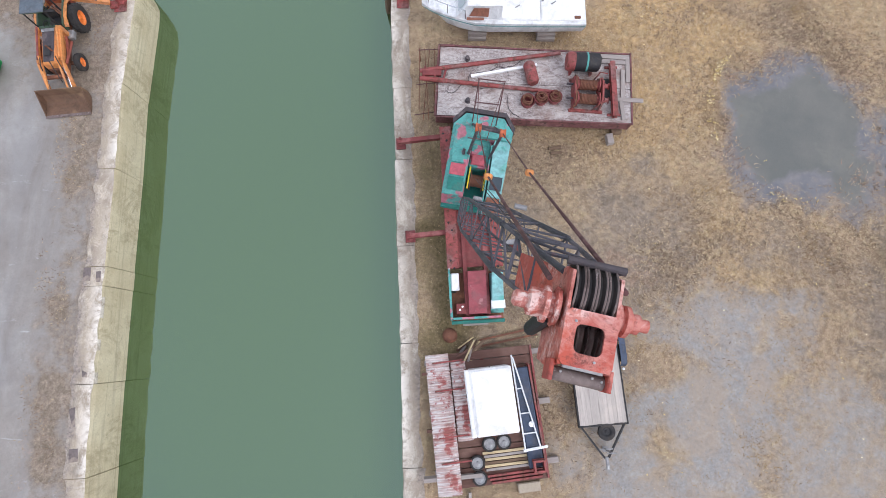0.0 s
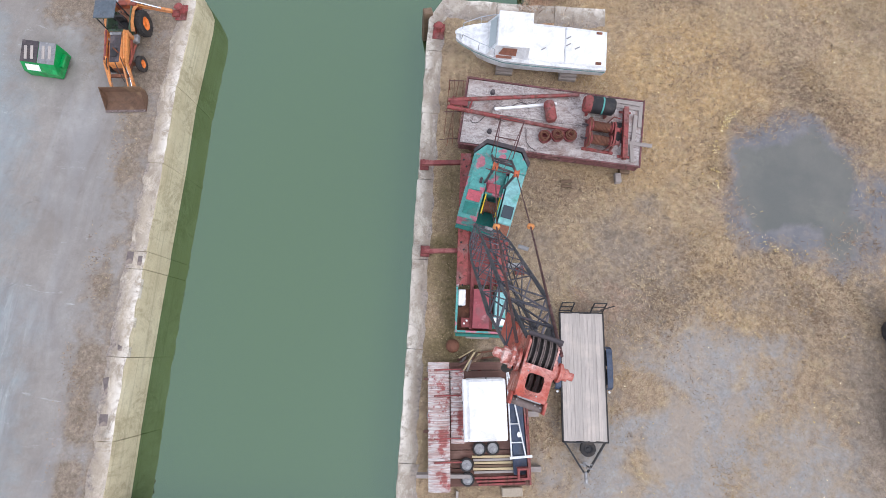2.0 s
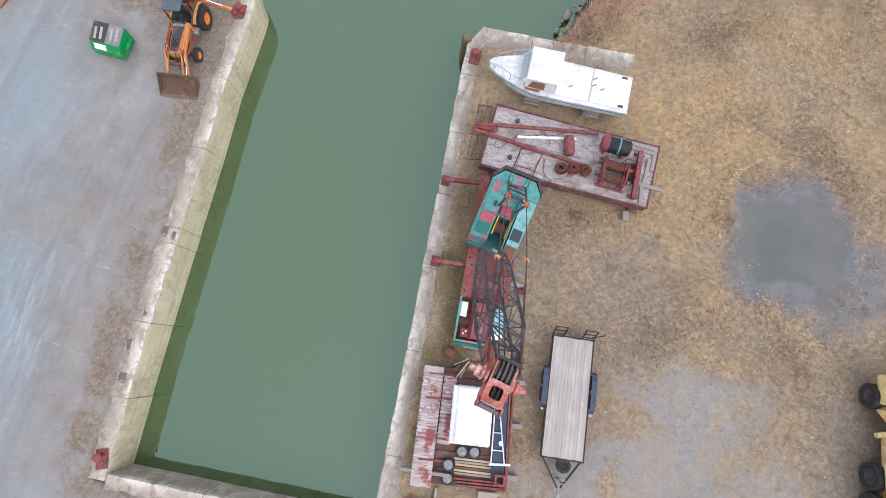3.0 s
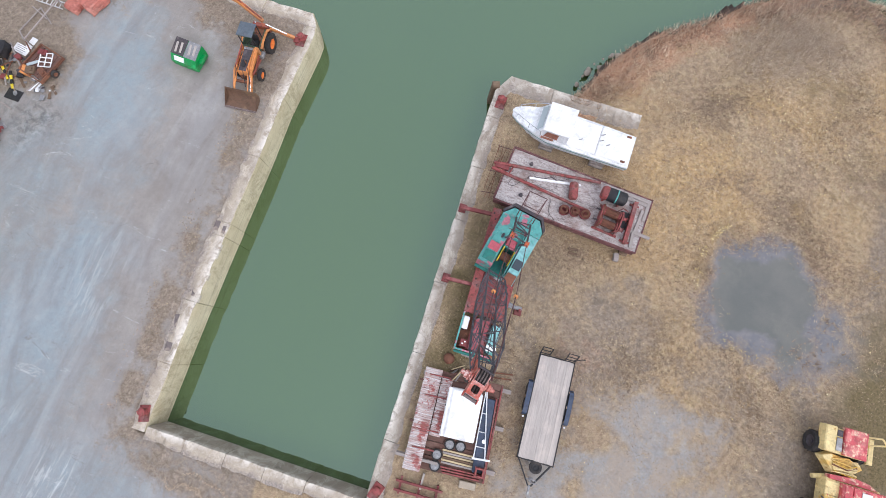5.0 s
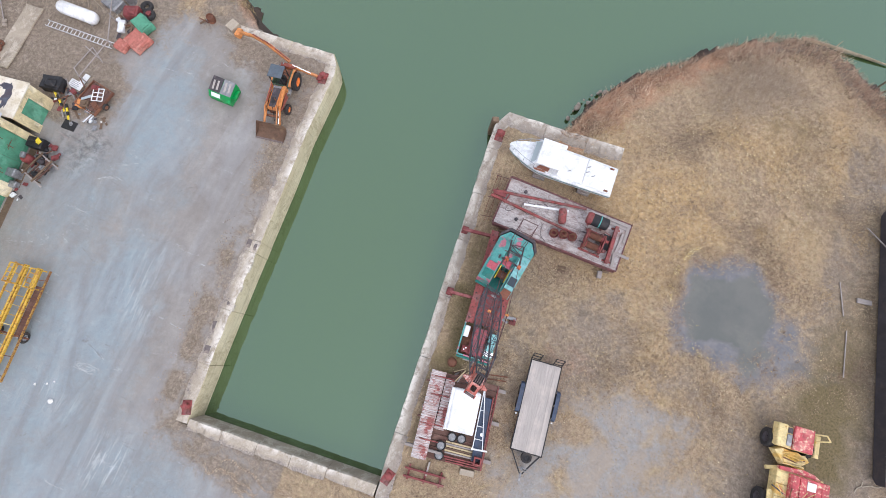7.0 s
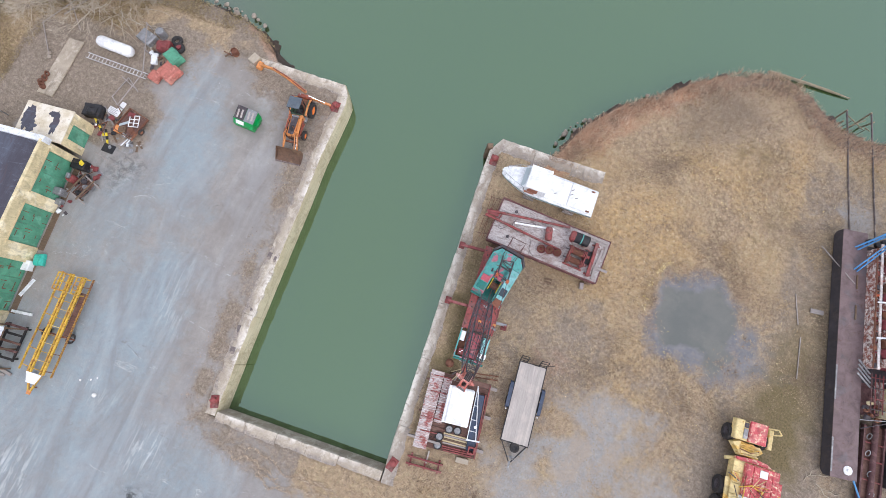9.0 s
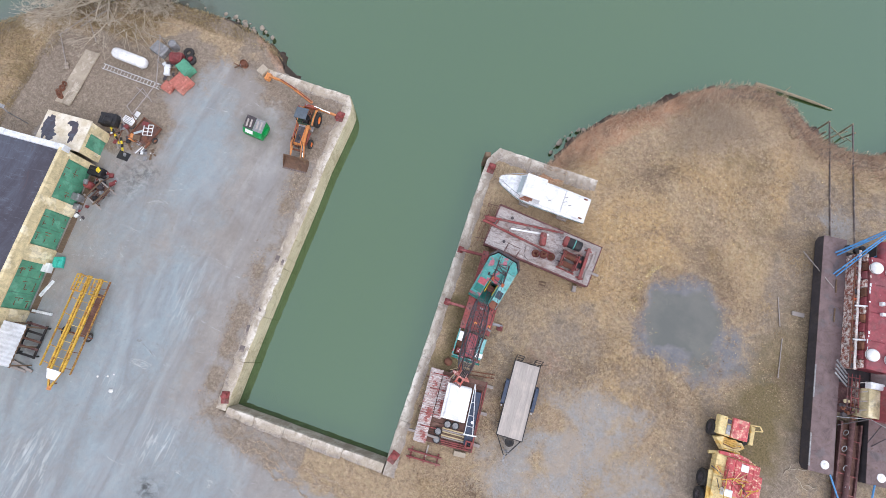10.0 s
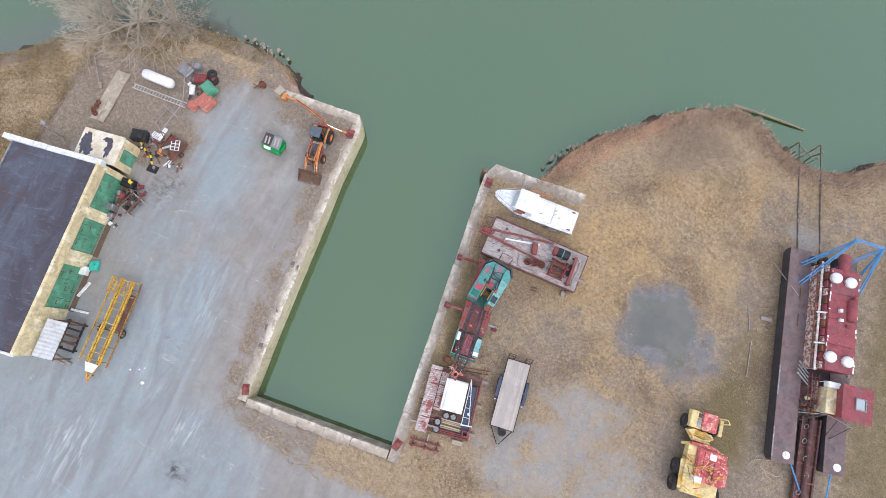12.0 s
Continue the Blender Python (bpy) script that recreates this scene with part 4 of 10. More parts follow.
# ---- the laid-up cabin boat ----
def boat():
    ob = thing("cabin_boat", pose(-1.1, 16.05, 0, 0, 0, 0.5), "old white cabin cruiser laid up on timber blocks", "boat")
    L = 7.75

    def half(s):
        return 1.16 * min(1.0, ((s + 0.1) / 2.7) ** 0.5) * (1.0 if s < 5 else 1.0 - 0.05 * (s - 5) / 2.75)

    def sheer(s):
        return 1.75 - 0.22 * s / L + 0.18 * max(0, 1 - s / 3) ** 2
    stations = [0.0, 0.12, 0.35, 0.7, 1.2, 1.8, 2.5, 3.4, 4.6, 6.0, 7.2, L]
    rings = []
    for s in stations:
        w, zt = max(half(s), 0.02), sheer(s)
        keel = 0.45 + 0.95 * max(0, 1 - s / 1.6) ** 1.5
        ch = keel + 0.28 + 0.25 * max(0, 1 - s / 3)
        wc = w * (0.82 if s > 1 else 0.6)
        rings.append([(s, w, zt), (s, w * 0.985, zt - 0.22), (s, wc, min(ch, zt - 0.3)), (s, 0.02, keel), (s, -0.02, keel), (s, -wc, min(ch, zt - 0.3)), (s, -w * 0.985, zt - 0.22), (s, -w, zt)])
    bm = bmesh.new()
    loft(bm, rings)
    part("hull", bm, "white", ob, "white hull with a faded waterline", 35)
    for sgn in (-1, 1):
        bm = bmesh.new()
        for z0, h in ((-0.20, 0.07),):
            ring = [[(s, sgn * (half(s) + 0.012), sheer(s) + z0), (s, sgn * (half(s) + 0.03), sheer(s) + z0 + h / 2), (s, sgn * (half(s) + 0.012), sheer(s) + z0 + h)] for s in stations[1:]]
            loft(bm, ring, False, closed=False)
        part("rub_rail", bm, "stripe", ob, "blue-green rubbing strake")
    bm = bmesh.new()
    rings = [[(s, half(s) - 0.05, sheer(s) + 0.03), (s, half(s) * 0.5, sheer(s) + 0.09), (s, 0, sheer(s) + 0.11), (s, -half(s) * 0.5, sheer(s) + 0.09), (s, -half(s) + 0.05, sheer(s) + 0.03)] for s in [0.25, 0.7, 1.3, 2.0, 2.4]]
    loft(bm, rings, False, closed=False)
    part("foredeck", bm, "white", ob)
    bm = bmesh.new()
    for s0, s1, w, h in ((2.3, 5.55, 1.95, 0.16), (5.6, 7.65, 1.9, 0.1)):
        rbox(bm, (s0 + s1) / 2, 0, 1.5, s1 - s0, w, h + 0.12, 0.06)
    part("cockpit_cover", bm, "white_panel", ob, "white fitted cockpit cover")
    # cabin with raked front
    bm = bmesh.new()
    loft(bm, [[(1.55, -0.95, 1.72), (3.75, -0.98, 1.66), (3.75, 0.98, 1.66), (1.55, 0.95, 1.72)], [(2.1, -0.88, 2.62), (3.7, -0.9, 2.6), (3.7, 0.9, 2.6), (2.1, 0.88, 2.62)]])
    cabin = part("cabin", bm, "white", ob)
    bm = bmesh.new()
    rbox(bm, 2.92, 0, 2.62, 1.72, 1.95, 0.09, 0.04)
    part("roof", bm, "white_panel", cabin, "flat white cabin roof")
    bm = bmesh.new()
    add(bm, [(1.72, -0.78, 2.02), (1.72, 0.78, 2.02), (2.02, 0.74, 2.5), (2.02, -0.74, 2.5)], [(0, 1, 2, 3)], pose(-0.02, 0, 0.012))
    part("windscreen", bm, "pale_glass", cabin)
    bm = bmesh.new()
    add(bm, [(2.2, -0.965, 1.95), (3.1, -0.98, 1.92), (3.1, -0.925, 2.45), (2.4, -0.92, 2.45)], [(0, 1, 2, 3)], pose(0, -0.012, 0))
    part("side_window", bm, "brown_mat", cabin, "brown boarded side window")
    bm = bmesh.new()
    rbox(bm, 2.5, -0.98, 1.78, 0.8, 0.2, 0.05, 0.02)
    part("side_hatch", bm, "brown_mat", ob, "brown slatted board on the side deck")
    # rails
    for sgn in (-1, 1):
        bm = bmesh.new()
        pipe(bm, [(0.3, sgn * 0.3, 1.95), (0.35, sgn * 0.33, 2.35), (1.2, sgn * 0.72, 2.4), (2.0, sgn * 0.98, 2.35), (2.05, sgn * 1.0, 1.8)], 0.022)
        pipe(bm, [(1.2, sgn * 0.72, 2.4), (1.2, sgn * 0.74, 1.85)], 0.02)
        part("bow_rail", bm, "chrome", ob)
    bm = bmesh.new()
    rbox(bm, 0.12, 0.0, 1.98, 0.35, 0.16, 0.1, 0.03)
    part("bow_fitting", bm, "white", ob)
    for s, y in ((5.75, 0.98), (7.3, 0.85), (7.3, -0.85)):
        bm = bmesh.new()
        rbox(bm, s, y, 1.62, 0.3, 0.14, 0.14, 0.03)
        part("cleat", bm, "white" if s < 6 else "rust", ob)
    for s, y in ((5.75, 0.35), (5.75, -0.05), (6.2, -0.2), (4.5, -0.4)):
        bm = bmesh.new()
        tube(bm, (s - 0.12, y, 1.78), (s + 0.1, y + 0.14, 1.78), 0.03, 6)
        part("latch", bm, "galvanised", ob)


boat()
for x in (1.6, 5.0):
    for k in range(2):
        timber("timber_block", x, 15.35 + 0.02 * k, 0.02 + 0.22 * k, 0.9, 0.35 if k else 0.5, 0.215, 3 * k, "grey_wood_x", "grey timber blocks stacked under the boat", "boat blocks")
        timber("timber_block", x + 0.05, 16.5, 0.02 + 0.22 * k, 0.9, 0.4, 0.215, -2 * k, "grey_wood_x", "grey timber blocks stacked under the boat", "boat blocks")


# ---- the wooden-decked work barge and what lies on it ----
def barge():
    ob = thing("work_barge", pose(4.22, 12.17, 0, 0, 0, -2.3), "old red steel work barge with a worn grey deck, on blocks", "barge")
    bm = bmesh.new()
    loft(bm, [[(-4.35, -1.75, 0.28), (4.35, -1.68, 0.28), (4.35, 1.68, 0.28), (-4.35, 1.85, 0.28)], [(-4.55, -1.87, 0.5), (4.5, -1.78, 0.5), (4.5, 1.78, 0.5), (-4.55, 1.95, 0.5)], [(-4.55, -1.87, 1.0), (4.5, -1.78, 1.0), (4.5, 1.78, 1.0), (-4.55, 1.95, 1.0)]])
    part("hull", bm, "barge_red", ob, "dull red riveted steel hull")
    rnd = random.Random(11)
    xs = [-4.5 + 9.0 * i / 7 for i in range(8)]
    for a, b in zip(xs, xs[1:]):
        for y0, y1 in ((-1.74, -0.02), (0.0, 1.76)):
            bm = bmesh.new()
            rbox(bm, (a + b) / 2, (y0 + y1) / 2, 1.0, b - a - 0.004, y1 - y0 - 0.004, 0.05 + rnd.uniform(0, 0.006), 0.003)
            part("deck_panel", bm, "deck", ob)
    for y, sx in ((-1.84, 9.1), (1.86, 9.1)):
        bm = bmesh.new()
        beam(bm, (-4.55, y - (0.04 if y > 0 else 0), 1.05), (4.5, y * 0.96, 1.05), 0.07, 0.1)
        part("gunwale", bm, "barge_red", ob)
    for x in (-4.58, 4.53):
        bm = bmesh.new()
        beam(bm, (x, -1.8, 1.05), (x, 1.85, 1.05), 0.07, 0.1)
        part("gunwale", bm, "barge_red", ob)
    for x, y in ((-3.2, 1.15), (-3.1, -1.0)):
        bm = bmesh.new()
        lathe(bm, [(0.13, 1.05), (0.13, 1.09), (0.06, 1.1), (0.06, 1.22), (0.1, 1.25), (0.01, 1.27)], 10, pose(x, y, 0))
        part("cleat", bm, "dark_steel", ob)
    bm = bmesh.new()
    rbox(bm, 3.3, -0.1, 1.06, 0.7, 1.1, 0.03, 0.01)
    part("hatch_opening", bm, "black", ob, "dark open deck hatch")
    return ob


barge()
for x, y in ((0.4, 10.75), (8.2, 10.6), (0.5, 13.7), (8.2, 13.4)):
    timber("timber_block", x, y, 0.02, 0.5, 0.9, 0.26, 4, "brown_wood", "brown timber block carrying the barge", "barge blocks")
timber("timber_block", 7.9, 9.85, 0.02, 0.3, 0.5, 0.3, 8, "grey_wood_x", "short grey timber block beside the barge")
timber("timber_plank", 5.3, 9.45, 0.03, 0.6, 0.16, 0.06, 10, "brown_wood", "short weathered plank on the grass", category="plank")
timber("timber_plank", 5.35, 9.2, 0.03, 0.55, 0.14, 0.05, 5, "brown_wood", "short weathered plank on the grass", category="plank")

DECK = 1.06


def lay_on_barge():
    ob = thing("crane_leg_frame", pose(0, 0, DECK), "rusty red tubular A-frame lying on the barge deck", "steel frame")
    for q, nm in (((5.45, 13.72, 0.16), "leg"), ((5.15, 11.72, 0.14), "leg")):
        bm = bmesh.new()
        tube(bm, (-1.15, 12.72 if q[1] > 13 else 12.35, 0.18), q, 0.11, 10, 0.09)
        part(nm, bm, "red", ob, "", 40)
    for a, b in (((-1.0, 12.25, 0.2), (-0.9, 12.95, 0.2)), ((-0.5, 12.25, 0.2), (-0.35, 13.0, 0.2)), ((-0.1, 12.1, 0.2), (0.1, 12.95, 0.2))):
        bm = bmesh.new()
        tube(bm, a, b, 0.05, 7)
        part("cross_bar", bm, "maroon", ob)
    bm = bmesh.new()
    rbox(bm, -0.6, 12.6, 0.12, 0.9, 0.28, 0.16, 0.03)
    part("hinge_block", bm, "maroon", ob)
    ob = thing("rusty_grating", pose(-0.75, 13.1, 0.02, 0, 0, -3), "rusty reinforcing-bar frame leaning by the barge", "steel frame")
    for i in range(5):
        bm = bmesh.new()
        beam(bm, (-0.5 + 0.24 * i, 0.9 + 0.12 * math.sin(3 * i), 1.0), (-0.35 + 0.24 * i + 0.3 * math.sin(2.1 * i), -2.3 + 0.3 * math.cos(2 * i), 0.3), 0.03, 0.03)
        part("bar", bm, "rust", ob)
    for y, z in ((0.8, 1.0), (-0.8, 0.65), (-2.2, 0.33)):
        bm = bmesh.new()
        beam(bm, (-0.55, y, z), (0.7, y + 0.35 - 0.2 * z, z), 0.035, 0.035)
        part("rail", bm, "rust_dark", ob)
    for x in (-0.5, 0.5):
        bm = bmesh.new()
        beam(bm, (x, 0.85, 0.0), (x, 0.85, 1.02), 0.05, 0.05)
        part("leg", bm, "rust", ob)
    bm = bmesh.new()
    beam(bm, (1.24, 12.52, 0.07), (4.35, 13.14, 0.07), 0.13, 0.12)
    solo("white_pole", bm, "white_panel", pose(0, 0, DECK), "long white painted metal post on the barge deck", "pole")
    bm = bmesh.new()
    m = pose(4.02, 12.58, 0.29, 90, 0, 12)
    lathe(bm, [(0.05, -0.56), (0.2, -0.54), (0.27, -0.44), (0.28, -0.3), (0.28, 0.3), (0.27, 0.44), (0.2, 0.53), (0.05, 0.55)], 20, m)
    solo("pressure_tank", bm, "red", pose(0, 0, DECK), "red steel pressure cylinder lying on its side", "tank", smooth=40)
    rnd = random.Random(5)
    for i, (x, y) in enumerate(((3.85, 11.22), (4.48, 11.36), (5.1, 11.42))):
        t = thing("rope_tub", pose(x, y, DECK), "round rusty tub heaped with coiled red-brown cable", "tub", "tubs of cable")
        bm = bmesh.new()
        lathe(bm, [(0.27, 0), (0.32, 0.3), (0.34, 0.31), (0.3, 0.3), (0.25, 0.03)], 20)
        part("tub", bm, "maroon", t, "", 40)
        for j in range(5):
            bm = bmesh.new()
            torus(bm, rnd.uniform(0.14, 0.24), 0.025, 16, 5, pose(rnd.uniform(-.05, .05), rnd.uniform(-.05, .05), 0.26 + 0.045 * j, rnd.uniform(-18, 18), rnd.uniform(-18, 18), 0))
            part("cable_coil", bm, "rust", t)
    # winch
    w = thing("deck_winch", pose(6.55, 11.6, DECK, 0, 0, -4), "rusty red double-drum deck winch with worn gears", "winch")
    for y in (-0.78, 0.72):
        bm = bmesh.new()
        beam(bm, (-0.75, y, 0.06), (0.8, y, 0.06), 0.12, 0.12)
        part("base_beam", bm, "red", w)
    for x in (-0.62, 0.62):
        bm = bmesh.new()
        loft(bm, [[(x - 0.04, -0.8, 0.1), (x + 0.04, -0.8, 0.1), (x + 0.04, 0.75, 0.1), (x - 0.04, 0.75, 0.1)], [(x - 0.04, -0.7, 0.6), (x + 0.04, -0.7, 0.6), (x + 0.04, 0.65, 0.6), (x - 0.04, 0.65, 0.6)], [(x - 0.04, -0.35, 0.85), (x + 0.04, -0.35, 0.85), (x + 0.04, 0.35, 0.85), (x - 0.04, 0.35, 0.85)]])
        part("side_frame", bm, "red", w)
    for y in (-0.4, 0.3):
        bm = bmesh.new()
        prof = [(0.34, -0.52), (0.34, -0.47), (0.2, -0.46), (0.2, 0.46), (0.34, 0.47), (0.34, 0.52)]
        lathe(bm, prof, 22, pose(0, y, 0.48, 0, 90, 0))
        d = part("drum", bm, "red", w, "", 35)
        bm = bmesh.new()
        for k in range(12):
            torus(bm, 0.215, 0.03, 18, 5, pose(-0.36 + 0.065 * k, y, 0.48, 0, 90, 0))
        part("wound_cable", bm, "rust", d)
        bm = bmesh.new()
        tube(bm, (-0.95, y, 0.48), (0.95, y, 0.48), 0.05, 10)
        part("shaft", bm, "dark_steel", d)
        bm = bmesh.new()
        lathe(bm, [(0.12, 0.72), (0.16, 0.74), (0.1, 0.82), (0.1, 0.9), (0.16, 0.95)], 14, pose(0, y, 0.48, 0, 90, 0))
        part("capstan_end", bm, "red", d, "", 40)
    for y in (-0.4, 0.3):
        bm = bmesh.new()
        lathe(bm, [(0.42, -0.56), (0.42, -0.62), (0.36, -0.62), (0.36, -0.56)], 26, pose(0, y, 0.48, 0, 90, 0))
        part("gear", bm, "rust", w)
    for y in (-0.75, 0.7):
        bm = bmesh.new()
        pipe(bm, [(0.3, y, 0.1), (0.45, y * 1.05, 0.9), (0.75, y * 0.9, 1.0)], 0.03)
        part("brake_lever", bm, "red", w)
    # fuel tank over the winch
    t = thing("fuel_tank", pose(6.38, 12.98, DECK, 0, 0, -2), "black and red cylindrical tank on a cradle", "tank")
    bm = bmesh.new()
    lathe(bm, [(0.02, -0.76), (0.34, -0.74), (0.42, -0.62), (0.42, 0.4)], 22, pose(0, 0, 0.62, 0, 90, 0), caps=False)
    lathe(bm, [(0.42, 0.4), (0.42, 0.66), (0.34, 0.74), (0.02, 0.76)], 22, pose(0, 0, 0.62, 0, 90, 0), caps=False)
    part("shell", bm, "black", t, "", 40)
    bm = bmesh.new()
    lathe(bm, [(0.02, -0.8), (0.36, -0.78), (0.432, -0.66), (0.432, -0.42)], 22, pose(0, 0, 0.62, 0, 90, 0), caps=False)
    part("end_cap", bm, "red", t, "", 40)
    bm = bmesh.new()
    lathe(bm, [(0.44, 0.08), (0.44, 0.16)], 22, pose(0, 0, 0.62, 0, 90, 0), caps=False)
    part("strap", bm, "teal", t, "pale teal strap")
    for x in (-0.5, 0.45):
        bm = bmesh.new()
        box(bm, x, 0, 0, 0.1, 0.7, 0.3)
        part("cradle", bm, "red", t)
    # big orange beam with feet
    b = thing("steel_beam", pose(7.83, 11.85, DECK, 0, 0, 0), "orange-painted steel I-beam across the barge deck", "beam")
    bm = bmesh.new()
    for z, h, wd in ((0.1, 0.03, 0.24), (0.13, 0.2, 0.03), (0.33, 0.03, 0.24)):
        box(bm, 0, 0, z, wd, 2.75, h)
    part("web", bm, "red", b)
    for y in (-1.2, 1.2):
        bm = bmesh.new()
        rbox(bm, 0, y, 0, 0.6, 0.12, 0.1, 0.02)
        part("foot", bm, "red", b)
    for i, (x, y, l, d) in enumerate(((7.85, 13.62, 1.6, -4), (7.95, 13.35, 1.4, -3), (8.62, 12.9, 1.2, 88), (8.35, 12.2, 1.5, 86), (8.6, 11.4, 1.3, -3), (8.25, 10.9, 1.0, 95))):
        bm = bmesh.new()
        rbox(bm, 0, 0, 0, l, 0.2, 0.05, 0.008)
        solo("deck_plank", bm, "grey_wood_x", pose(x, y, DECK + 0.005 * i + 0.005, 0, 0, d), "loose grey plank lying on the barge deck", "plank", "loose planks on the barge")
    rnd = random.Random(2)
    for i in range(6):
        x, y = rnd.uniform(0.8, 3.0), rnd.uniform(11.3, 13.2)
        pts = [(0, 0, 0.03)]
        a = rnd.uniform(0, 6)
        for k in range(8):
            a += rnd.uniform(-0.7, 0.7)
            pts.append((pts[-1][0] + 0.17 * math.cos(a), pts[-1][1] + 0.17 * math.sin(a), 0.03))
        bm = bmesh.new()
        pipe(bm, pts, 0.015, 5)
        solo("loose_cable", bm, "dark_steel", pose(x, y, DECK), "thin dark cable trailing over the barge deck", "cable", "loose cables")


lay_on_barge()


# ---- the lattice-boom truck crane ----
def crane():
    ob = thing("truck_crane", pose(1.28, 5.4, 0, 0, 0, 3.7), "old lattice-boom truck crane in faded teal and red, boom raised", "crane")
    # carrier in local metres: y -4.1 (cab end) to 4.75
    bm = bmesh.new()
    for x in (-0.45, 0.45):
        box(bm, x, 0.3, 0.75, 0.16, 8.6, 0.4)
    part("chassis", bm, "maroon", ob)
    for x in (-0.95, 0.95):
        bm = bmesh.new()
        rbox(bm, x, 1.35, 1.02, 0.52, 6.6, 0.16, 0.02)
        d = part("side_deck", bm, "red", ob, "red steel walkway deck")
        for y in (-1.6, 0.1, 4.3):
            bm = bmesh.new()
            lathe(bm, [(0.05, 1.185), (0.05, 1.195), (0.01, 1.195)], 8, pose(x - 0.1, y, 0))
            lathe(bm, [(0.05, 1.185), (0.05, 1.195), (0.01, 1.195)], 8, pose(x + 0.04, y - 0.35, 0))
            part("bolt_hole", bm, "black", d)
    bm = bmesh.new()
    box(bm, 0, 1.2, 0.95, 1.4, 6.2, 0.1)
    part("centre_deck", bm, "maroon", ob, "dark red centre deck")
    for y in (-2.6, 1.9, 3.3):
        for s in (-1, 1):
            wheel(ob, pose(s * 0.98, y, 0.5), 0.5, 0.28, "maroon", lugs=0)
    # front end: open stripped cab, engine hood, side panel
    bm = bmesh.new()
    box(bm, 0, -3.15, 0.7, 2.2, 2.1, 0.12)
    part("cab_floor", bm, "rust", ob, "rusty floor of the stripped cab")
    for p, q in (((-1.15, -4.12, 1.25), (-1.15, -2.0, 1.25)), ((-1.15, -4.12, 1.25), (0.95, -4.12, 1.25)), ((-1.15, -4.12, 0.75), (-1.15, -4.12, 1.9)), ((-1.15, -2.05, 0.8), (-1.15, -2.05, 1.8))):
        bm = bmesh.new()
        beam(bm, p, q, 0.09, 0.09)
        part("cab_rail", bm, "teal", ob)
    bm = bmesh.new()
    box(bm, -1.12, -3.1, 0.8, 0.05, 1.9, 0.4)
    box(bm, -0.1, -4.1, 0.75, 2.1, 0.06, 0.45)
    part("cab_side", bm, "teal", ob)
    bm = bmesh.new()
    rbox(bm, -0.92, -2.55, 1.15, 0.36, 0.75, 0.12, 0.05)
    part("seat_cushion", bm, "white_panel", ob, "white padded cushion")
    bm = bmesh.new()
    rbox(bm, -0.72, -3.7, 0.82, 0.42, 0.45, 0.35, 0.03)
    part("control_box", bm, "maroon", ob)
    for x, y in ((-0.78, -3.75), (-0.66, -3.62)):
        bm = bmesh.new()
        lathe(bm, [(0.05, 1.17), (0.05, 1.2), (0.01, 1.21)], 10, pose(x, y, 0))
        part("dial", bm, "white_panel", ob)
    bm = bmesh.new()
    loft(bm, [[(-0.45, -3.98, 0.8), (0.4, -3.98, 0.8), (0.45, -2.1, 0.8), (-0.4, -2.1, 0.8)], [(-0.4, -3.95, 1.35), (0.36, -3.95, 1.35), (0.42, -2.15, 1.5), (-0.36, -2.15, 1.5)]])
    part("engine_hood", bm, "roof_red", ob, "dull crimson engine hood")
    bm = bmesh.new()
    loft(bm, [[(0.55, -3.95, 0.8), (1.12, -3.95, 0.8), (1.15, -2.2, 0.8), (0.6, -2.2, 0.8)], [(0.6, -3.3, 1.6), (1.08, -3.3, 1.6), (1.1, -2.3, 1.75), (0.65, -2.3, 1.75)]])
    part("cab_half", bm, "teal_pale", ob, "pale teal half cab")
    bm = bmesh.new()
    rbox(bm, 0.85, -3.6, 1.2, 0.6, 0.36, 0.22, 0.04)
    part("tool_box", bm, "white_panel", ob, "white box by the half cab")
    bm = bmesh.new()
    rbox(bm, 0, -4.25, 0.55, 2.3, 0.16, 0.3, 0.04)
    part("front_bumper", bm, "teal_dark", ob)
    bm = bmesh.new()
    rbox(bm, -0.1, -4.36, 0.5, 1.1, 0.1, 0.12, 0.02)
    part("bumper_plank", bm, "grey_wood_x", ob)
    # outriggers
    for s, y, ln in ((-1, 4.35, 2.0), (-1, -0.2, 1.75), (1, -0.9, 0.9)):
        bm = bmesh.new()
        beam(bm, (s * 0.3, y, 0.8), (s * (1.15 + ln), y + 0.1 * s, 0.62), 0.2, 0.24)
        leg = part("outrigger_beam", bm, "maroon" if y > 0 or s < 0 else "galvanised", ob)
        bm = bmesh.new()
        tube(bm, (s * (1.05 + ln), y, 0.2), (s * (1.05 + ln), y, 0.8), 0.07, 8)
        rbox(bm, s * (1.05 + ln), y, 0.0 if s > 0 else 0.08, 0.45, 0.55, 0.12, 0.02)
        part("jack_foot", bm, "maroon", leg)
    # ---- revolving upper
    U = Matrix.Translation((0, 0, 0)) @ pose(1.28, 5.4, 0, 0, 0, 3.7).inverted() @ pose(1.42, 7.75, 0, 0, 0, -9.7)
    bm = bmesh.new()
    lathe(bm, [(0.75, 1.05), (0.75, 1.35), (0.68, 1.4)], 28, U)
    part("slew_ring", bm, "dark_steel", ob, "", 40)
    bm = bmesh.new()
    prism(bm, [(-1.25, -1.9), (1.25, -1.9), (1.3, 1.3), (0.85, 2.0), (-0.85, 2.0), (-1.3, 1.3)], 1.36, 1.62, U)
    part("revolving_deck", bm, "teal_dark", ob)
    # machinery house: two side bodies and a rear body round an open winch well
    bm = bmesh.new()
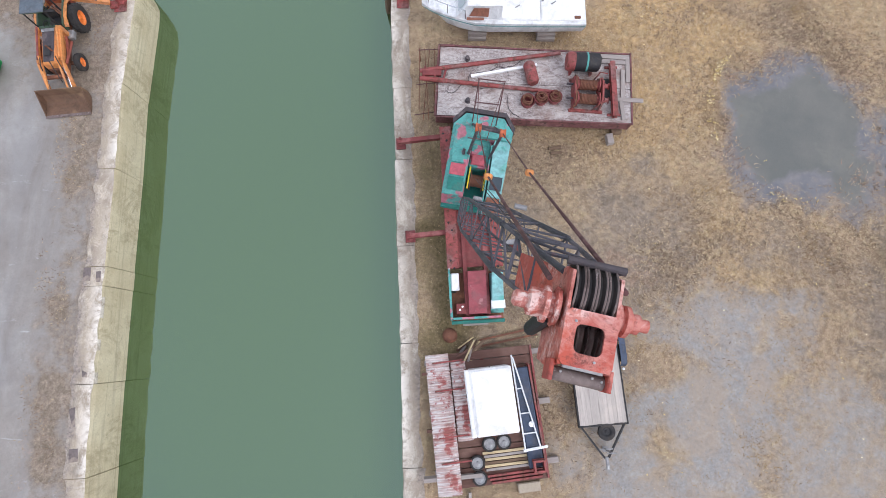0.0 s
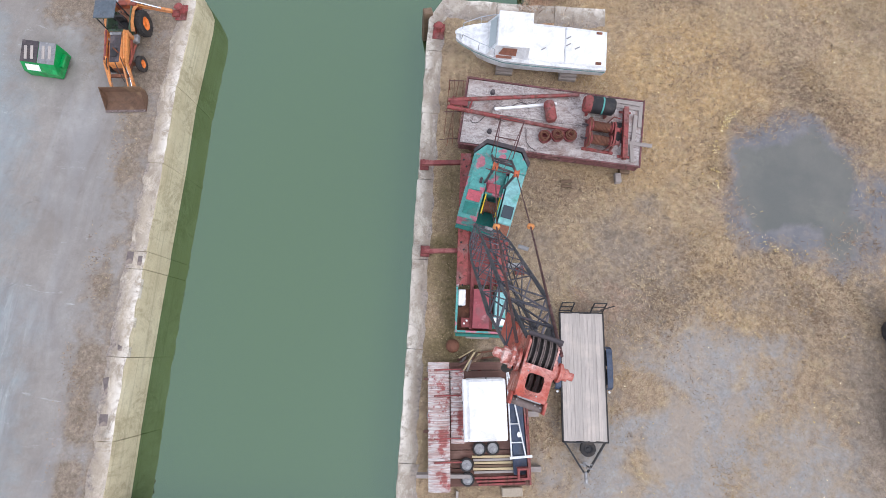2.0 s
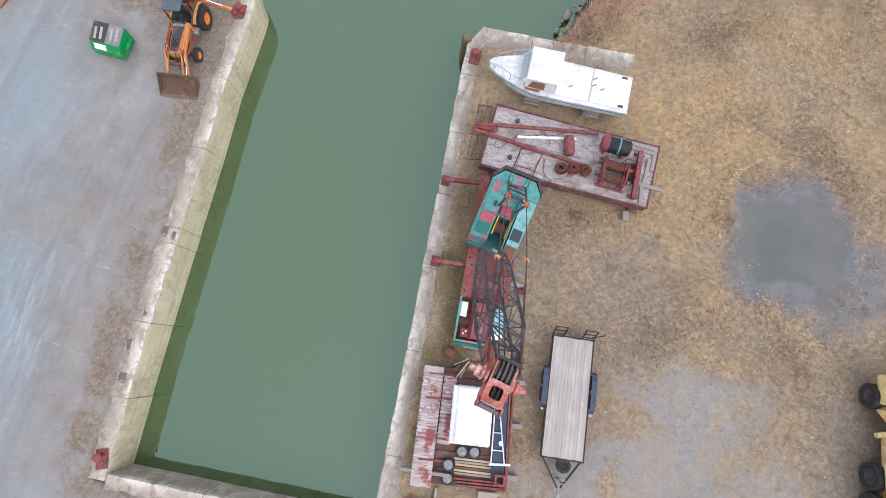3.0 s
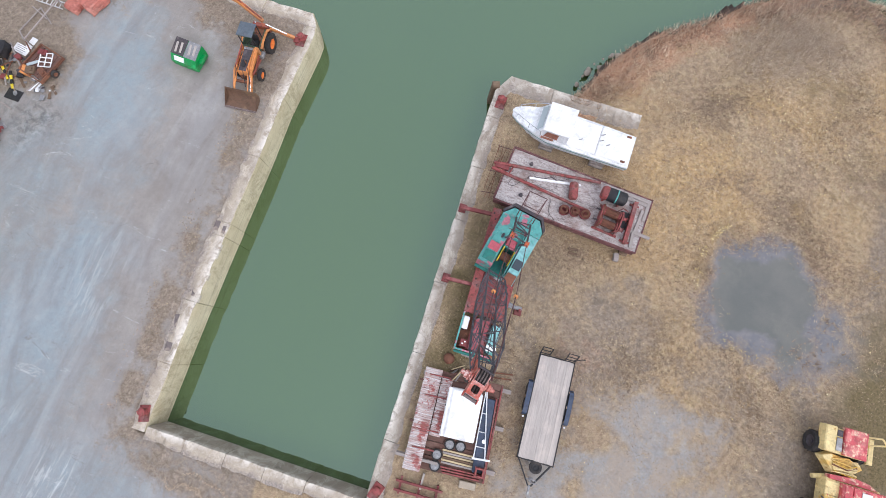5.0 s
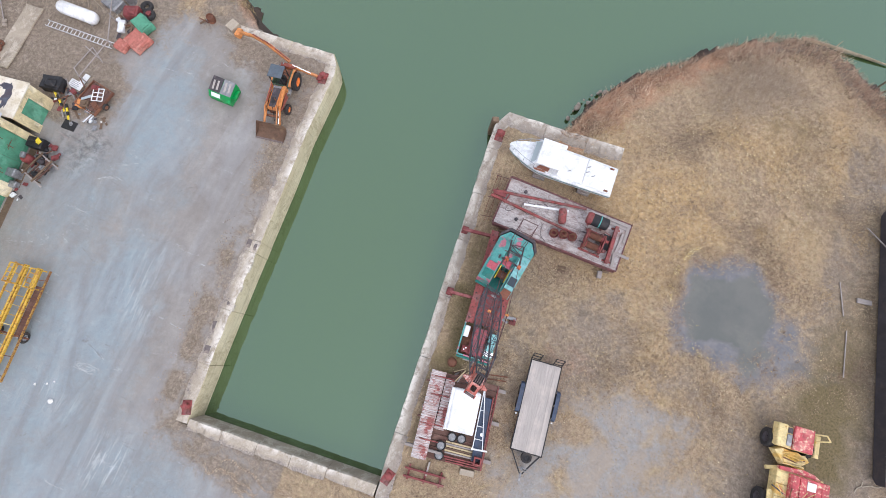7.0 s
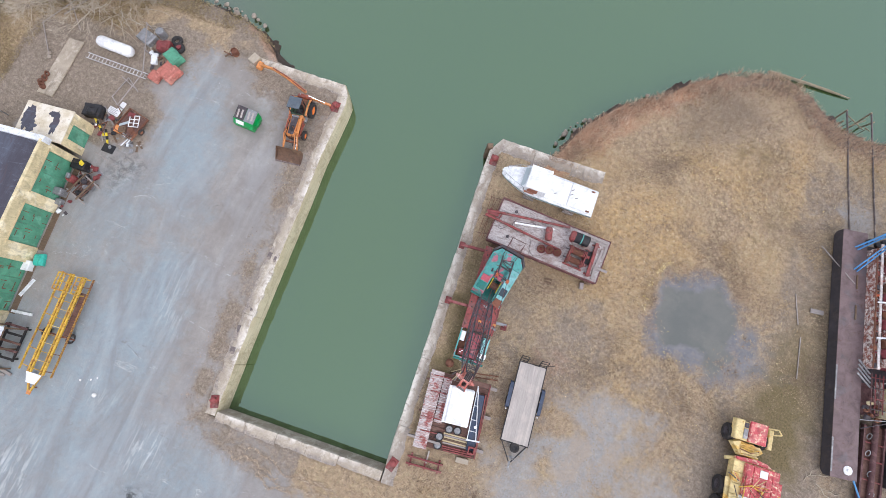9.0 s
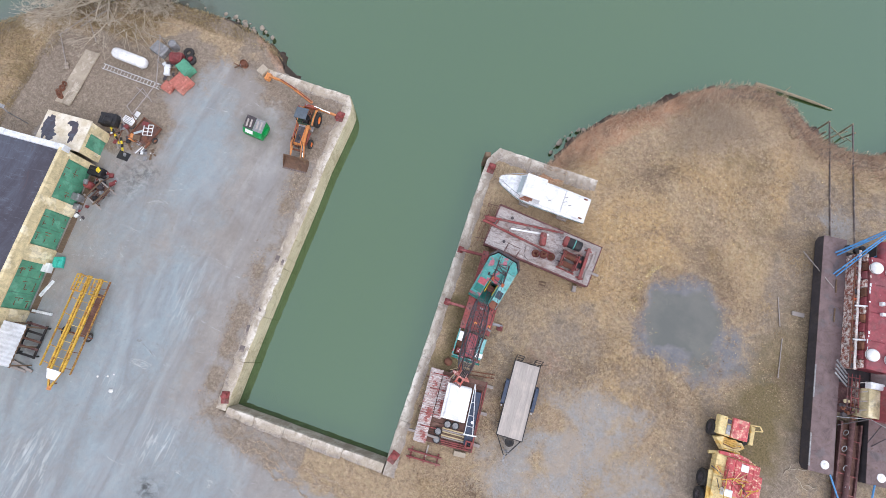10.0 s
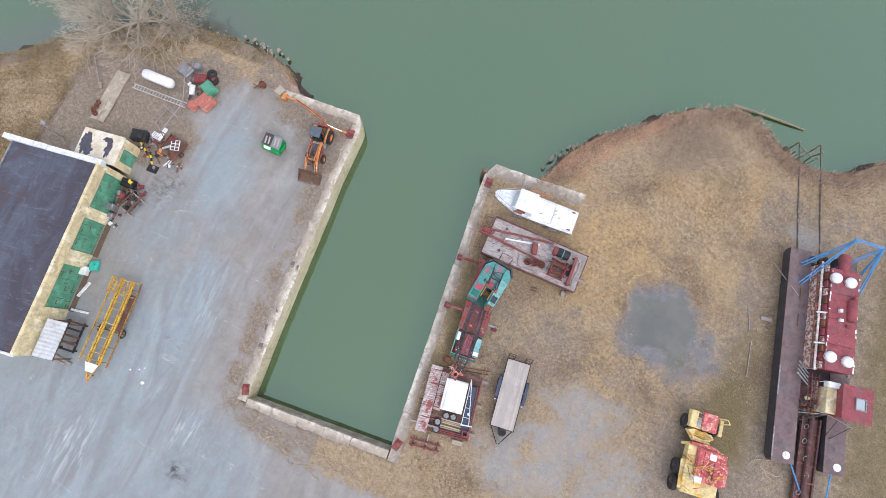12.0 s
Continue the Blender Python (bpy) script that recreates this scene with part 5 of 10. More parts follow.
    loft(bm, [[(-1.25, -1.75, 1.62), (-0.35, -1.75, 1.62), (-0.35, 1.2, 1.62), (-1.28, 1.2, 1.62)], [(-1.23, -1.72, 2.95), (-0.35, -1.72, 2.95), (-0.35, 1.2, 3.1), (-1.25, 1.2, 3.1)], [(-1.1, -1.6, 3.08), (-0.4, -1.6, 3.08), (-0.4, 1.2, 3.25), (-1.1, 1.2, 3.25)]], m=U)
    h = part("house_side", bm, "teal", ob, "teal operator side with pink primer patches")
    for y0, y1, mat in ((-1.58, -1.02, "teal_dark"), (-0.95, -0.45, "pink"), (-0.4, 0.1, "teal")):
        bm = bmesh.new()
        rbox(bm, -0.75, (y0 + y1) / 2, 3.13 + 0.055 * (y0 + 1.6), 0.62, y1 - y0, 0.03, 0.01, U)
        part("roof_panel", bm, mat, h)
    bm = bmesh.new()
    rbox(bm, -0.62, 0.05, 3.24, 0.12, 0.26, 0.1, 0.03, U)
    part("exhaust_cap", bm, "dark_steel", h)
    bm = bmesh.new()
    loft(bm, [[(-1.28, 0.9, 1.62), (1.28, 0.9, 1.62), (1.28, 1.3, 1.62), (0.82, 1.95, 1.62), (-0.82, 1.95, 1.62), (-1.28, 1.3, 1.62)], [(-1.25, 0.9, 3.12), (1.25, 0.9, 3.12), (1.25, 1.3, 3.1), (0.8, 1.9, 3.0), (-0.8, 1.9, 3.0), (-1.25, 1.3, 3.1)]], m=U)
    part("house_rear", bm, "teal", ob)
    bm = bmesh.new()
    prism(bm, [(-1.3, 1.35), (-0.85, 2.02), (0.85, 2.02), (1.3, 1.35), (1.33, 1.6), (0.88, 2.22), (-0.88, 2.22), (-1.33, 1.6)], 1.4, 2.9, U)
    part("counterweight", bm, "dark_steel", ob, "dark grey counterweight")
    bm = bmesh.new()
    loft(bm, [[(0.52, -1.95, 1.62), (1.25, -1.95, 1.62), (1.28, 1.0, 1.62), (0.52, 1.0, 1.62)], [(0.6, -1.5, 2.85), (1.2, -1.5, 2.85), (1.24, 1.0, 2.95), (0.56, 1.0, 2.95)]], m=U)
    c = part("operator_cab", bm, "teal_pale", ob, "teal operator cab with grey glazing")
    bm = bmesh.new()
    rbox(bm, 0.9, -0.95, 2.88, 0.48, 0.6, 0.03, 0.01, U)
    part("roof_window", bm, "glass", c)
    bm = bmesh.new()
    add(bm, [(0.56, -1.96, 1.75), (1.2, -1.96, 1.75), (1.17, -1.53, 2.78), (0.64, -1.53, 2.78)], [(0, 1, 2, 3)], U @ pose(0, -0.012, 0))
    part("windscreen", bm, "brown_mat", c, "cracked clouded windscreen")
    bm = bmesh.new()
    box(bm, 0.49, -0.6, 1.62, 0.05, 2.6, 1.3, U)
    part("well_wall", bm, "teal", ob)
    bm = bmesh.new()
    rbox(bm, 0.07, 0.32, 1.62, 0.8, 1.2, 1.0, 0.03, U)
    part("drive_housing", bm, "teal", ob)
    bm = bmesh.new()
    lathe(bm, [(0.42, -0.28), (0.42, -0.24), (0.26, -0.23), (0.26, 0.23), (0.42, 0.24), (0.42, 0.28)], 22, U @ pose(0.1, -0.75, 2.25, 0, 90, 0))
    d = part("hoist_drum", bm, "rust", ob, "", 40)
    for x in (-0.24, 0.42):
        bm = bmesh.new()
        box(bm, x, -0.75, 2.5, 0.06, 0.95, 0.1, U)
        part("drum_guard", bm, "plastic_yellow", ob, "yellow painted drum guard")
    bm = bmesh.new()
    rbox(bm, 0.02, 0.02, 2.62, 0.58, 0.46, 0.14, 0.04, U)
    part("gear_cover", bm, "pink", ob, "pinkish red gear cover")
    # gantry
    G = pose(1.28, 5.4, 0, 0, 0, 3.7).inverted()
    tops = [Vector((1.08, 6.81, 7.95)), Vector((1.82, 6.55, 8.1))]
    feet = [(U @ Vector((-0.45, 1.4, 3.1)), U @ Vector((-0.45, 0.1, 2.9))), (U @ Vector((0.45, 1.4, 3.1)), U @ Vector((0.45, 0.1, 2.9)))]
    for tp, (r, f) in zip(tops, feet):
        bm = bmesh.new()
        tube(bm, r, G @ tp, 0.055, 8)
        part("gantry_back_leg", bm, "dark_steel", ob)
        bm = bmesh.new()
        tube(bm, f, G @ tp, 0.055, 8)
        part("gantry_front_leg", bm, "boom_steel", ob)
        bm = bmesh.new()
        lathe(bm, [(0.05, -0.1), (0.15, -0.09), (0.12, -0.03), (0.12, 0.03), (0.15, 0.09), (0.05, 0.1)], 14, Matrix.Translation(G @ tp) @ pose(0, 0, 0, 0, 90, -10))
        part("gantry_sheave", bm, "orange_red", ob, "", 40)
    for f in (0.25, 0.55, 1.0):
        bm = bmesh.new()
        tube(bm, feet[0][0].lerp(G @ tops[0], f), feet[1][0].lerp(G @ tops[1], f), 0.04, 7)
        part("gantry_brace", bm, "dark_steel", ob)
    bm = bmesh.new()
    tube(bm, feet[0][0].lerp(G @ tops[0], 0.25), feet[1][0].lerp(G @ tops[1], 0.55), 0.03, 6)
    tube(bm, feet[1][0].lerp(G @ tops[1], 0.0), feet[0][0].lerp(G @ tops[0], 0.25), 0.03, 6)
    part("gantry_brace", bm, "dark_steel", ob)
    for sx in (-0.5, 0.5):
        bm = bmesh.new()
        tube(bm, U @ Vector((sx, 1.5, 3.0)), U @ Vector((sx, 2.55, 4.7)), 0.026, 7)
        tube(bm, U @ Vector((sx, 2.55, 4.7)), U @ Vector((sx * 0.4, 0.4, 3.9)), 0.018, 7)
        part("rear_frame_post", bm, "rust_dark", ob)
    for y, z in ((2.55, 4.7), (2.0, 3.85), (0.4, 3.9)):
        bm = bmesh.new()
        tube(bm, U @ Vector((-0.55, y, z)), U @ Vector((0.55, y + 0.1, z - 0.08)), 0.024, 7)
        part("rear_frame_bar", bm, "rust_dark", ob)
    # boom
    foot, neck, head = Vector((1.12, 5.85, 1.95)), Vector((0.95, 1.02, 17.3)), Vector((0.9, 0.3, 19.5))
    side = Vector((0.976, -0.216, 0))
    knee = foot.lerp(neck, 0.2)
    mid = foot.lerp(neck, 0.52)
    for a, b, w0, w1, h0, h1, n, last in ((foot, knee, 0.85, 0.95, 0.3, 0.85, 2, False), (knee, mid, 0.95, 0.95, 0.85, 0.85, 3, False), (mid, neck, 0.95, 0.72, 0.85, 0.5, 4, True)):
        lattice(ob, "boom_steel", G @ a, G @ b, G.to_3x3() @ side, w0, w1, h0, h1, n, 0.038, 0.014, last)
    ax = (head - neck).normalized()
    s = (side - ax * ax.dot(side)).normalized()
    n = ax.cross(s)

    def at(c, u, v):
        return G @ (c + s * u + n * v)
    # tapering boom tip of plated sides
    for sg in (-1, 1):
        bm = bmesh.new()
        lo, hi = neck.lerp(head, 0.5), head
        quad = [at(lo, sg * 0.27, -0.2), at(lo, sg * 0.28, 0.1), at(hi, sg * 0.17, 0.17), at(hi, sg * 0.17, -0.17)]
        inner = [p - (G.to_3x3() @ s) * sg * 0.03 for p in quad]
        add(bm, quad + inner, [(0, 1, 2, 3), (7, 6, 5, 4), (0, 4, 5, 1), (1, 5, 6, 2), (2, 6, 7, 3), (3, 7, 4, 0)])
        part("tip_side_plate", bm, "head_red" if sg < 0 else "boom_steel", ob, "orange-red gusset plate")
    def tip(f, u0, v0):
        return at(neck.lerp(head, f), u0 * (0.36 - 0.19 * f), v0 * (0.25 - 0.09 * f))
    bars = [(tip(0, u0, v0), tip(1, u0, v0), 0.024) for u0 in (-1, 1) for v0 in (-1, 1)]
    for f in (0.35, 0.7):
        bars += [(tip(f, -1, v0), tip(f, 1, v0), 0.018) for v0 in (-1, 1)] + [(tip(f, u0, -1), tip(f, u0, 1), 0.018) for u0 in (-1, 1)]
        bars += [(tip(f - 0.35, -1, 1), tip(f, 1, 1), 0.014), (tip(f - 0.35, 1, -1), tip(f, -1, -1), 0.014), (tip(f - 0.35, 1, -1), tip(f, 1, 1), 0.014), (tip(f - 0.35, -1, 1), tip(f, -1, -1), 0.014)]
    for a, b, r in bars:
        bm = bmesh.new()
        tube(bm, a, b, r, 7)
        part("tip_brace", bm, "boom_steel", ob)
    # head: box of plates with sheaves
    H = G @ pose(0.845, 0.175, 19.46, 0, 0, -12.5) @ Matrix.Diagonal((0.76, 0.76, 0.86, 1))
    for x in (-0.185, 0.185):
        bm = bmesh.new()
        prism(bm, [(-0.36, -0.3), (0.36, -0.3), (0.4, 0.2), (0.33, 0.43), (-0.38, 0.43), (-0.42, 0.1)], -0.012, 0.012, H @ pose(x, 0, 0.0) @ Matrix(((0, 0, 1, 0), (1, 0, 0, 0), (0, 1, 0, 0), (0, 0, 0, 1))))
        part("head_cheek_plate", bm, "head_red", ob)
    # top plate with a rounded window
    bm = bmesh.new()
    outer = [(-0.2, -0.38), (0.2, -0.38), (0.2, 0.04), (-0.2, 0.04)]
    ring_o, ring_i = [], []
    for i in range(32):
        a = 2 * math.pi * (i + 0.5) / 32
        c, q = math.cos(a), math.sin(a)
        k = 1 / max(abs(c), abs(q))
        ring_o.append((0.2 * c * k, -0.17 + 0.21 * q * k))
        e = (abs(c) ** 5 + abs(q) ** 5) ** (-0.2)
        ring_i.append((0.108 * c * e, -0.17 + 0.108 * q * e))
    loft(bm, [[(x, y, 0.45) for x, y in ring_o], [(x, y, 0.45) for x, y in ring_i], [(x, y, 0.425) for x, y in ring_i], [(x, y, 0.425) for x, y in ring_o], [(x, y, 0.45) for x, y in ring_o]], False, H)
    part("head_top_plate", bm, "head_red", ob, "bleached red plate with a rounded window")
    for i in range(4):
        bm = bmesh.new()
        x = -0.125 + 0.083 * i
        lathe(bm, [(0.05, -0.03), (0.24, -0.03), (0.25, -0.034), (0.215, -0.006), (0.215, 0.006), (0.25, 0.034), (0.24, 0.03), (0.05, 0.03)], 30, H @ pose(x, 0.19, 0.2, 0, 90, 0))
        sh = part("sheave", bm, "sheave", ob, "black iron boom-head sheave", 30)
        bm = bmesh.new()
        for e in (-0.031, 0.031):
            torus(bm, 0.246, 0.009, 30, 5, H @ pose(x + e, 0.19, 0.2, 0, 90, 0))
        part("flange_rim", bm, "worn_iron", sh, "worn grey flange rim", 30)
        bm = bmesh.new()
        lathe(bm, [(0.04, -0.02), (0.19, -0.025), (0.165, 0), (0.19, 0.025), (0.04, 0.02)], 24, H @ pose(x + 0.02, -0.16, 0.1, 0, 90, 0))
        part("lower_sheave", bm, "worn_iron", ob, "", 30)
    bm = bmesh.new()
    tube(bm, (-0.23, 0.42, 0.33), (0.23, 0.42, 0.33), 0.035, 10, m=H)
    part("guard_tube", bm, "dark_steel", ob)
    # head shaft with flanged spools
    for sg, prof in ((-1, [(0.03, 0.18), (0.13, 0.19), (0.14, 0.22), (0.09, 0.23), (0.09, 0.25), (0.13, 0.26), (0.13, 0.29), (0.1, 0.3), (0.1, 0.38), (0.06, 0.4), (0.06, 0.47), (0.04, 0.49), (0.01, 0.49)]),
                     (1, [(0.03, 0.18), (0.12, 0.19), (0.12, 0.22), (0.08, 0.23), (0.08, 0.25), (0.11, 0.26), (0.11, 0.29), (0.07, 0.32), (0.07, 0.37), (0.045, 0.38), (0.045, 0.44), (0.01, 0.45)])):
        bm = bmesh.new()
        lathe(bm, prof, 20, H @ pose(0, 0.05, 0.25, 0, 90 * sg, 0) @ Matrix.Diagonal((1.15, 1.15, 1.2 if sg < 0 else 1.1, 1)))
        part("head_spool", bm, "head_red", ob, "faded red flanged spool on the head shaft", 30)
    # roller in its bracket at the nose
    for x in (-0.22, 0.22):
        bm = bmesh.new()
        rbox(bm, x, -0.43, 0.2, 0.035, 0.16, 0.2, 0.01, H)
        part("roller_bracket", bm, "head_red", ob)
    bm = bmesh.new()
    tube(bm, (-0.2, -0.45, 0.29), (0.2, -0.45, 0.29), 0.055, 14, m=H)
    part("nose_roller", bm, "worn_iron", ob, "brown worn steel nose roller", 40)
    bm = bmesh.new()
    rbox(bm, 0, -0.385, 0.36, 0.3, 0.03, 0.06, 0.008, H)
    part("roller_plate", bm, "galvanised", ob)
    bm = bmesh.new()
    tube(bm, (-0.27, -0.1, -0.45), (-0.27, -0.02, 0.2), 0.07, 10, m=H)
    part("deflector_post", bm, "black", ob)
    for x, y, z in ((0.06, -0.32, 0.455), (-0.12, -0.05, 0.46), (0.17, -0.44, 0.36), (-0.14, -0.43, 0.35), (0.1, -0.43, 0.35), (-0.33, 0.04, 0.36), (0.25, -0.2, 0.2)):
        bm = bmesh.new()
        lathe(bm, [(0.009, -0.004), (0.011, 0.003), (0.003, 0.007)], 8, H @ pose(x, y, z))
        part("bolt_head", bm, "galvanised", ob)
    # pendants
    for tp, knob, end in ((tops[0], Vector((0.8, 3.02, 14.1)), Vector((0.64, 0.42, 19.7))), (tops[1], Vector((1.55, 3.12, 14.05)), Vector((1.09, 0.33, 19.7)))):
        bm = bmesh.new()
        tube(bm, G @ tp, G @ knob, 0.016, 7)
        part("pendant_rope", bm, "rust_dark", ob)
        bm = bmesh.new()
        tube(bm, G @ knob, G @ end, 0.019, 7)
        part("pendant_rod", bm, "rust_dark", ob)
        bm = bmesh.new()
        rbox(bm, 0, 0, -0.07, 0.15, 0.12, 0.13, 0.04, G @ Matrix.Translation(knob) @ pose(0, 0, 0, 35, 20, 0))
        part("pendant_link", bm, "orange", ob, "bright orange pendant link")
    # hoist ropes down the boom
    for dx in (-0.06, 0.06):
        bm = bmesh.new()
        tube(bm, U @ Vector((0.1 + dx, -0.75, 2.55)), H @ Vector((dx, 0.2, 0.0)), 0.012, 5)
        part("hoist_rope", bm, "dark_steel", ob)
    for f, u in ((0.63, 0.62), (0.34, -0.1)):
        bm = bmesh.new()
        c = foot.lerp(neck, f)
        aa = (neck - foot).normalized()
        tube(bm, G @ (c + side * (u - 0.12) + aa.cross(side) * 0.5), G @ (c + side * (u + 0.16) + aa.cross(side) * 0.5), 0.06, 8)
        part("rope_roller", bm, "galvanised", ob, "pale rope roller on the boom")


crane()


# ---- stack of salvage on a low steel deck, south of the crane ----
def salvage():
    ob = thing("flat_deck", pose(2.0, -2.75, 0, 0, 0, 7), "low rusty steel deck frame on timber skids", "deck frame")
    for x in (-1.5, 0.0, 1.9):
        bm = bmesh.new()
        box(bm, x, 0, 0.3, 0.14, 5.3, 0.22)
        part("runner", bm, "maroon", ob)
    for i in range(14):
        bm = bmesh.new()
        rbox(bm, 0.25, -2.55 + 0.39 * i, 0.52, 3.7, 0.36, 0.05, 0.008)
        part("deck_board", bm, "rust_wood", ob)
    bm = bmesh.new()
    box(bm, 2.12, 0, 0.35, 0.08, 5.4, 0.3)
    part("side_beam", bm, "red", ob)
    for y in (-2.1, 0.3, 2.4):
        timber("timber_skid", 2.1 - 0.12 * y, -2.75 + y, 0.02, 5.2, 0.24, 0.27, 7, "grey_wood_x", "grey timber skid under the deck frame", "skids")
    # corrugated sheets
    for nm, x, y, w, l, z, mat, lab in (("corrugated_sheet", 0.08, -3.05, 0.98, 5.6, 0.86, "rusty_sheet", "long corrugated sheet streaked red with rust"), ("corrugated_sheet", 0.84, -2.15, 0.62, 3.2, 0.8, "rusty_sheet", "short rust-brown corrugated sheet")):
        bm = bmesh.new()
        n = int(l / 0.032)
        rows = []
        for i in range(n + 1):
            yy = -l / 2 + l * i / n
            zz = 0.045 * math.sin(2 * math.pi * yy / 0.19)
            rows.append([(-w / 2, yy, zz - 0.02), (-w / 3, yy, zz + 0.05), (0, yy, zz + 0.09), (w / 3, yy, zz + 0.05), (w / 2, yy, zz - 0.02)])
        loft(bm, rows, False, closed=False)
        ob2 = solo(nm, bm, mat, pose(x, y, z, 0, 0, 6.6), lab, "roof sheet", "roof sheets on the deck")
        mod = ob2.modifiers.new("sheet_thickness", "SOLIDIFY")
        mod.thickness = 0.012
    timber("timber_bearer", 0.1, -1.0, 0.56, 1.9, 0.12, 0.26, 6, "rust_wood", "rust-stained timber bearer under the sheets", "bearers")
    timber("timber_bearer", 0.35, -3.3, 0.56, 1.9, 0.12, 0.26, 6, "rust_wood", "rust-stained timber bearer under the sheets", "bearers")
    timber("timber_bearer", 0.5, -5.2, 0.3, 2.4, 0.16, 0.5, 6, "grey_wood_x", "grey timber bearer under the sheets", "bearers")
    for y in (-0.6, -1.75, -3.6, -4.6):
        bm = bmesh.new()
        beam(bm, (-0.5, 0, 0), (0.75, 0.06, 0), 0.06, 0.05)
        solo("steel_strap", bm, "red", pose(0.35 - 0.11 * (y + 3), y, 0.955, 0, 0, 5), "thin red steel bar across the sheets", "bar", "bars across the sheets")
    # white cover
    w = thing("white_truck_cap", pose(2.0, -2.05, 0.57, 0, 0, 7.5), "white sheet-metal truck-body cover standing on the deck", "cover")
    bm = bmesh.new()
    rbox(bm, 0.08, 0, 0, 1.72, 2.6, 1.45, 0.1)
    part("shell", bm, "white_panel", w, "", 30)
    bm = bmesh.new()
    rbox(bm, -0.86, 0, 0.95, 0.2, 2.62, 0.42, 0.05)
    part("side_flange", bm, "white_panel", w)
    for x, y in ((-0.97, 0.3), (-0.97, -0.9), (0.1, 1.33)):
        bm = bmesh.new()
        rbox(bm, x, y, 1.1, 0.05, 0.12, 0.08, 0.01)
        part("hinge", bm, "dark_steel", w)
    # dark blue tray and white ladder frame beside it
    b = thing("blue_steel_tray", pose(3.62, -2.75, 0.57, 0, 0, 9), "dark blue steel side panel with a rusty edge", "steel panel")
    bm = bmesh.new()
    rbox(bm, 0, 0, 0, 0.62, 4.0, 0.35, 0.03)
    part("panel", bm, "navy", b)
    bm = bmesh.new()
    box(bm, 0.36, 0, 0, 0.07, 4.2, 0.4)
    part("edge_bar", bm, "red", b)
    bm = bmesh.new()
    lathe(bm, [(0.11, 0.35), (0.12, 0.42), (0.05, 0.45)], 14, pose(0.05, -0.3, 0))
    part("lamp", bm, "white_panel", b, "round white lamp")
    l = thing("ladder_frame", pose(3.42, -2.3, 0.94, 0, 0, 8), "white painted pipe frame leaning on the blue panel", "pipe frame")
    for p, q in (((-0.22, 2.1, 0.05), (-0.22, -1.75, 0.05)), ((-0.18, 2.0, 0.1), (0.42, -1.75, 0.06))):
        bm = bmesh.new()
        tube(bm, p, q, 0.035, 7)
        part("rail", bm, "white", l)
    for y, x1 in ((0.7, 0.02), (-0.3, 0.2), (-1.1, 0.32)):
        bm = bmesh.new()
        tube(bm, (-0.22, y, 0.06), (x1, y, 0.08), 0.028, 6)
        part("rung", bm, "white", l)
    bm = bmesh.new()
    beam(bm, (-0.3, -1.75, 0.04), (0.7, -1.7, 0.04), 0.1, 0.08)
    part("cross_bar", bm, "white", l)
    # loose wheels
    for x, y, z in ((2.0, -3.88, 0.68), (2.6, -3.78, 0.68), (1.5, -4.62, 0.68), (1.6, -5.22, 0.66)):
        t = thing("spare_wheel", pose(x, y, z, 0, 0, 20 * x), "grey-brown old wheel lying flat on the deck", "wheel", "loose wheels")
        wheel(t, pose(0, 0, 0, 0, 90, 0), 0.31, 0.2, "galvanised", "grey perished tyre", 0.74)
    for i in range(6):
        bm = bmesh.new()
        rbox(bm, 0, 0, 0, 2.05 - 0.08 * (i % 3), 0.1, 0.08, 0.008)
        solo("lumber_board", bm, ("new_wood", "grey_wood_x", "brown_wood")[(0, 1, 0, 2, 0, 1)[i]], pose(2.73 + 0.015 * i, -4.14 - 0.13 * i, 0.575, 0, 0, 7 + 0.6 * (i % 2)), "pale yellow sawn board in a small stack", "board", "stack of boards")
    for i in range(3):
        bm = bmesh.new()
        beam(bm, (-1.15 + 0.1 * i, 0, 0), (1.15, 0, 0), 0.08, 0.14)
        solo("steel_channel", bm, "red", pose(3.05, -4.98 - 0.14 * i, 0.65, 0, 0, 8), "red steel channel lying beside the boards", "steel bar", "red channels")
    bm = bmesh.new()
    for k in ((0, -0.2, 0.5, 0.08), (0, 0.2, 0.5, 0.08), (-0.2, 0, 0.08, 0.32), (0.2, 0, 0.08, 0.32)):
        box(bm, k[0], k[1], 0, k[2], k[3], 0.35)
    solo("red_steel_box", bm, "red", pose(3.98, -4.62, 0.93, 0, 0, 8), "open red steel box at the deck's corner", "box")
    bm = bmesh.new()
    rbox(bm, 0, 0, 0, 0.95, 0.4, 0.22, 0.04)
    solo("concrete_pad", bm, "concrete_w", pose(3.7, -5.65, 0.02, 0, 0, 8), "rust-streaked concrete pad on the ground", "pad")
    bm = bmesh.new()
    lathe(bm, [(0.02, -0.33), (0.14, -0.3), (0.26, -0.2), (0.33, 0), (0.26, 0.2), (0.14, 0.3), (0.02, 0.33)], 22)
    solo("mooring_ball", bm, "rust", pose(0.34, 0.55, 0.33), "rusty steel mooring ball resting on the grass", "buoy", smooth=60)
    rnd = random.Random(8)
    for i in range(15):
        bm = bmesh.new()
        rbox(bm, 0, 0, 0, rnd.uniform(0.6, 1.25), rnd.uniform(0.06, 0.12), 0.05, 0.01)
        solo("scrap_board", bm, ("brown_wood", "grey_wood_x", "rust_wood", "brown_wood", "new_wood")[i % 5], pose(1.2 + rnd.uniform(-.35, .35), 0.0 + rnd.uniform(-.25, .25), 0.03 + 0.052 * i, 0, 0, 55 + rnd.uniform(-22, 25)), "weathered scrap board in a small heap", "board", "scrap boards")
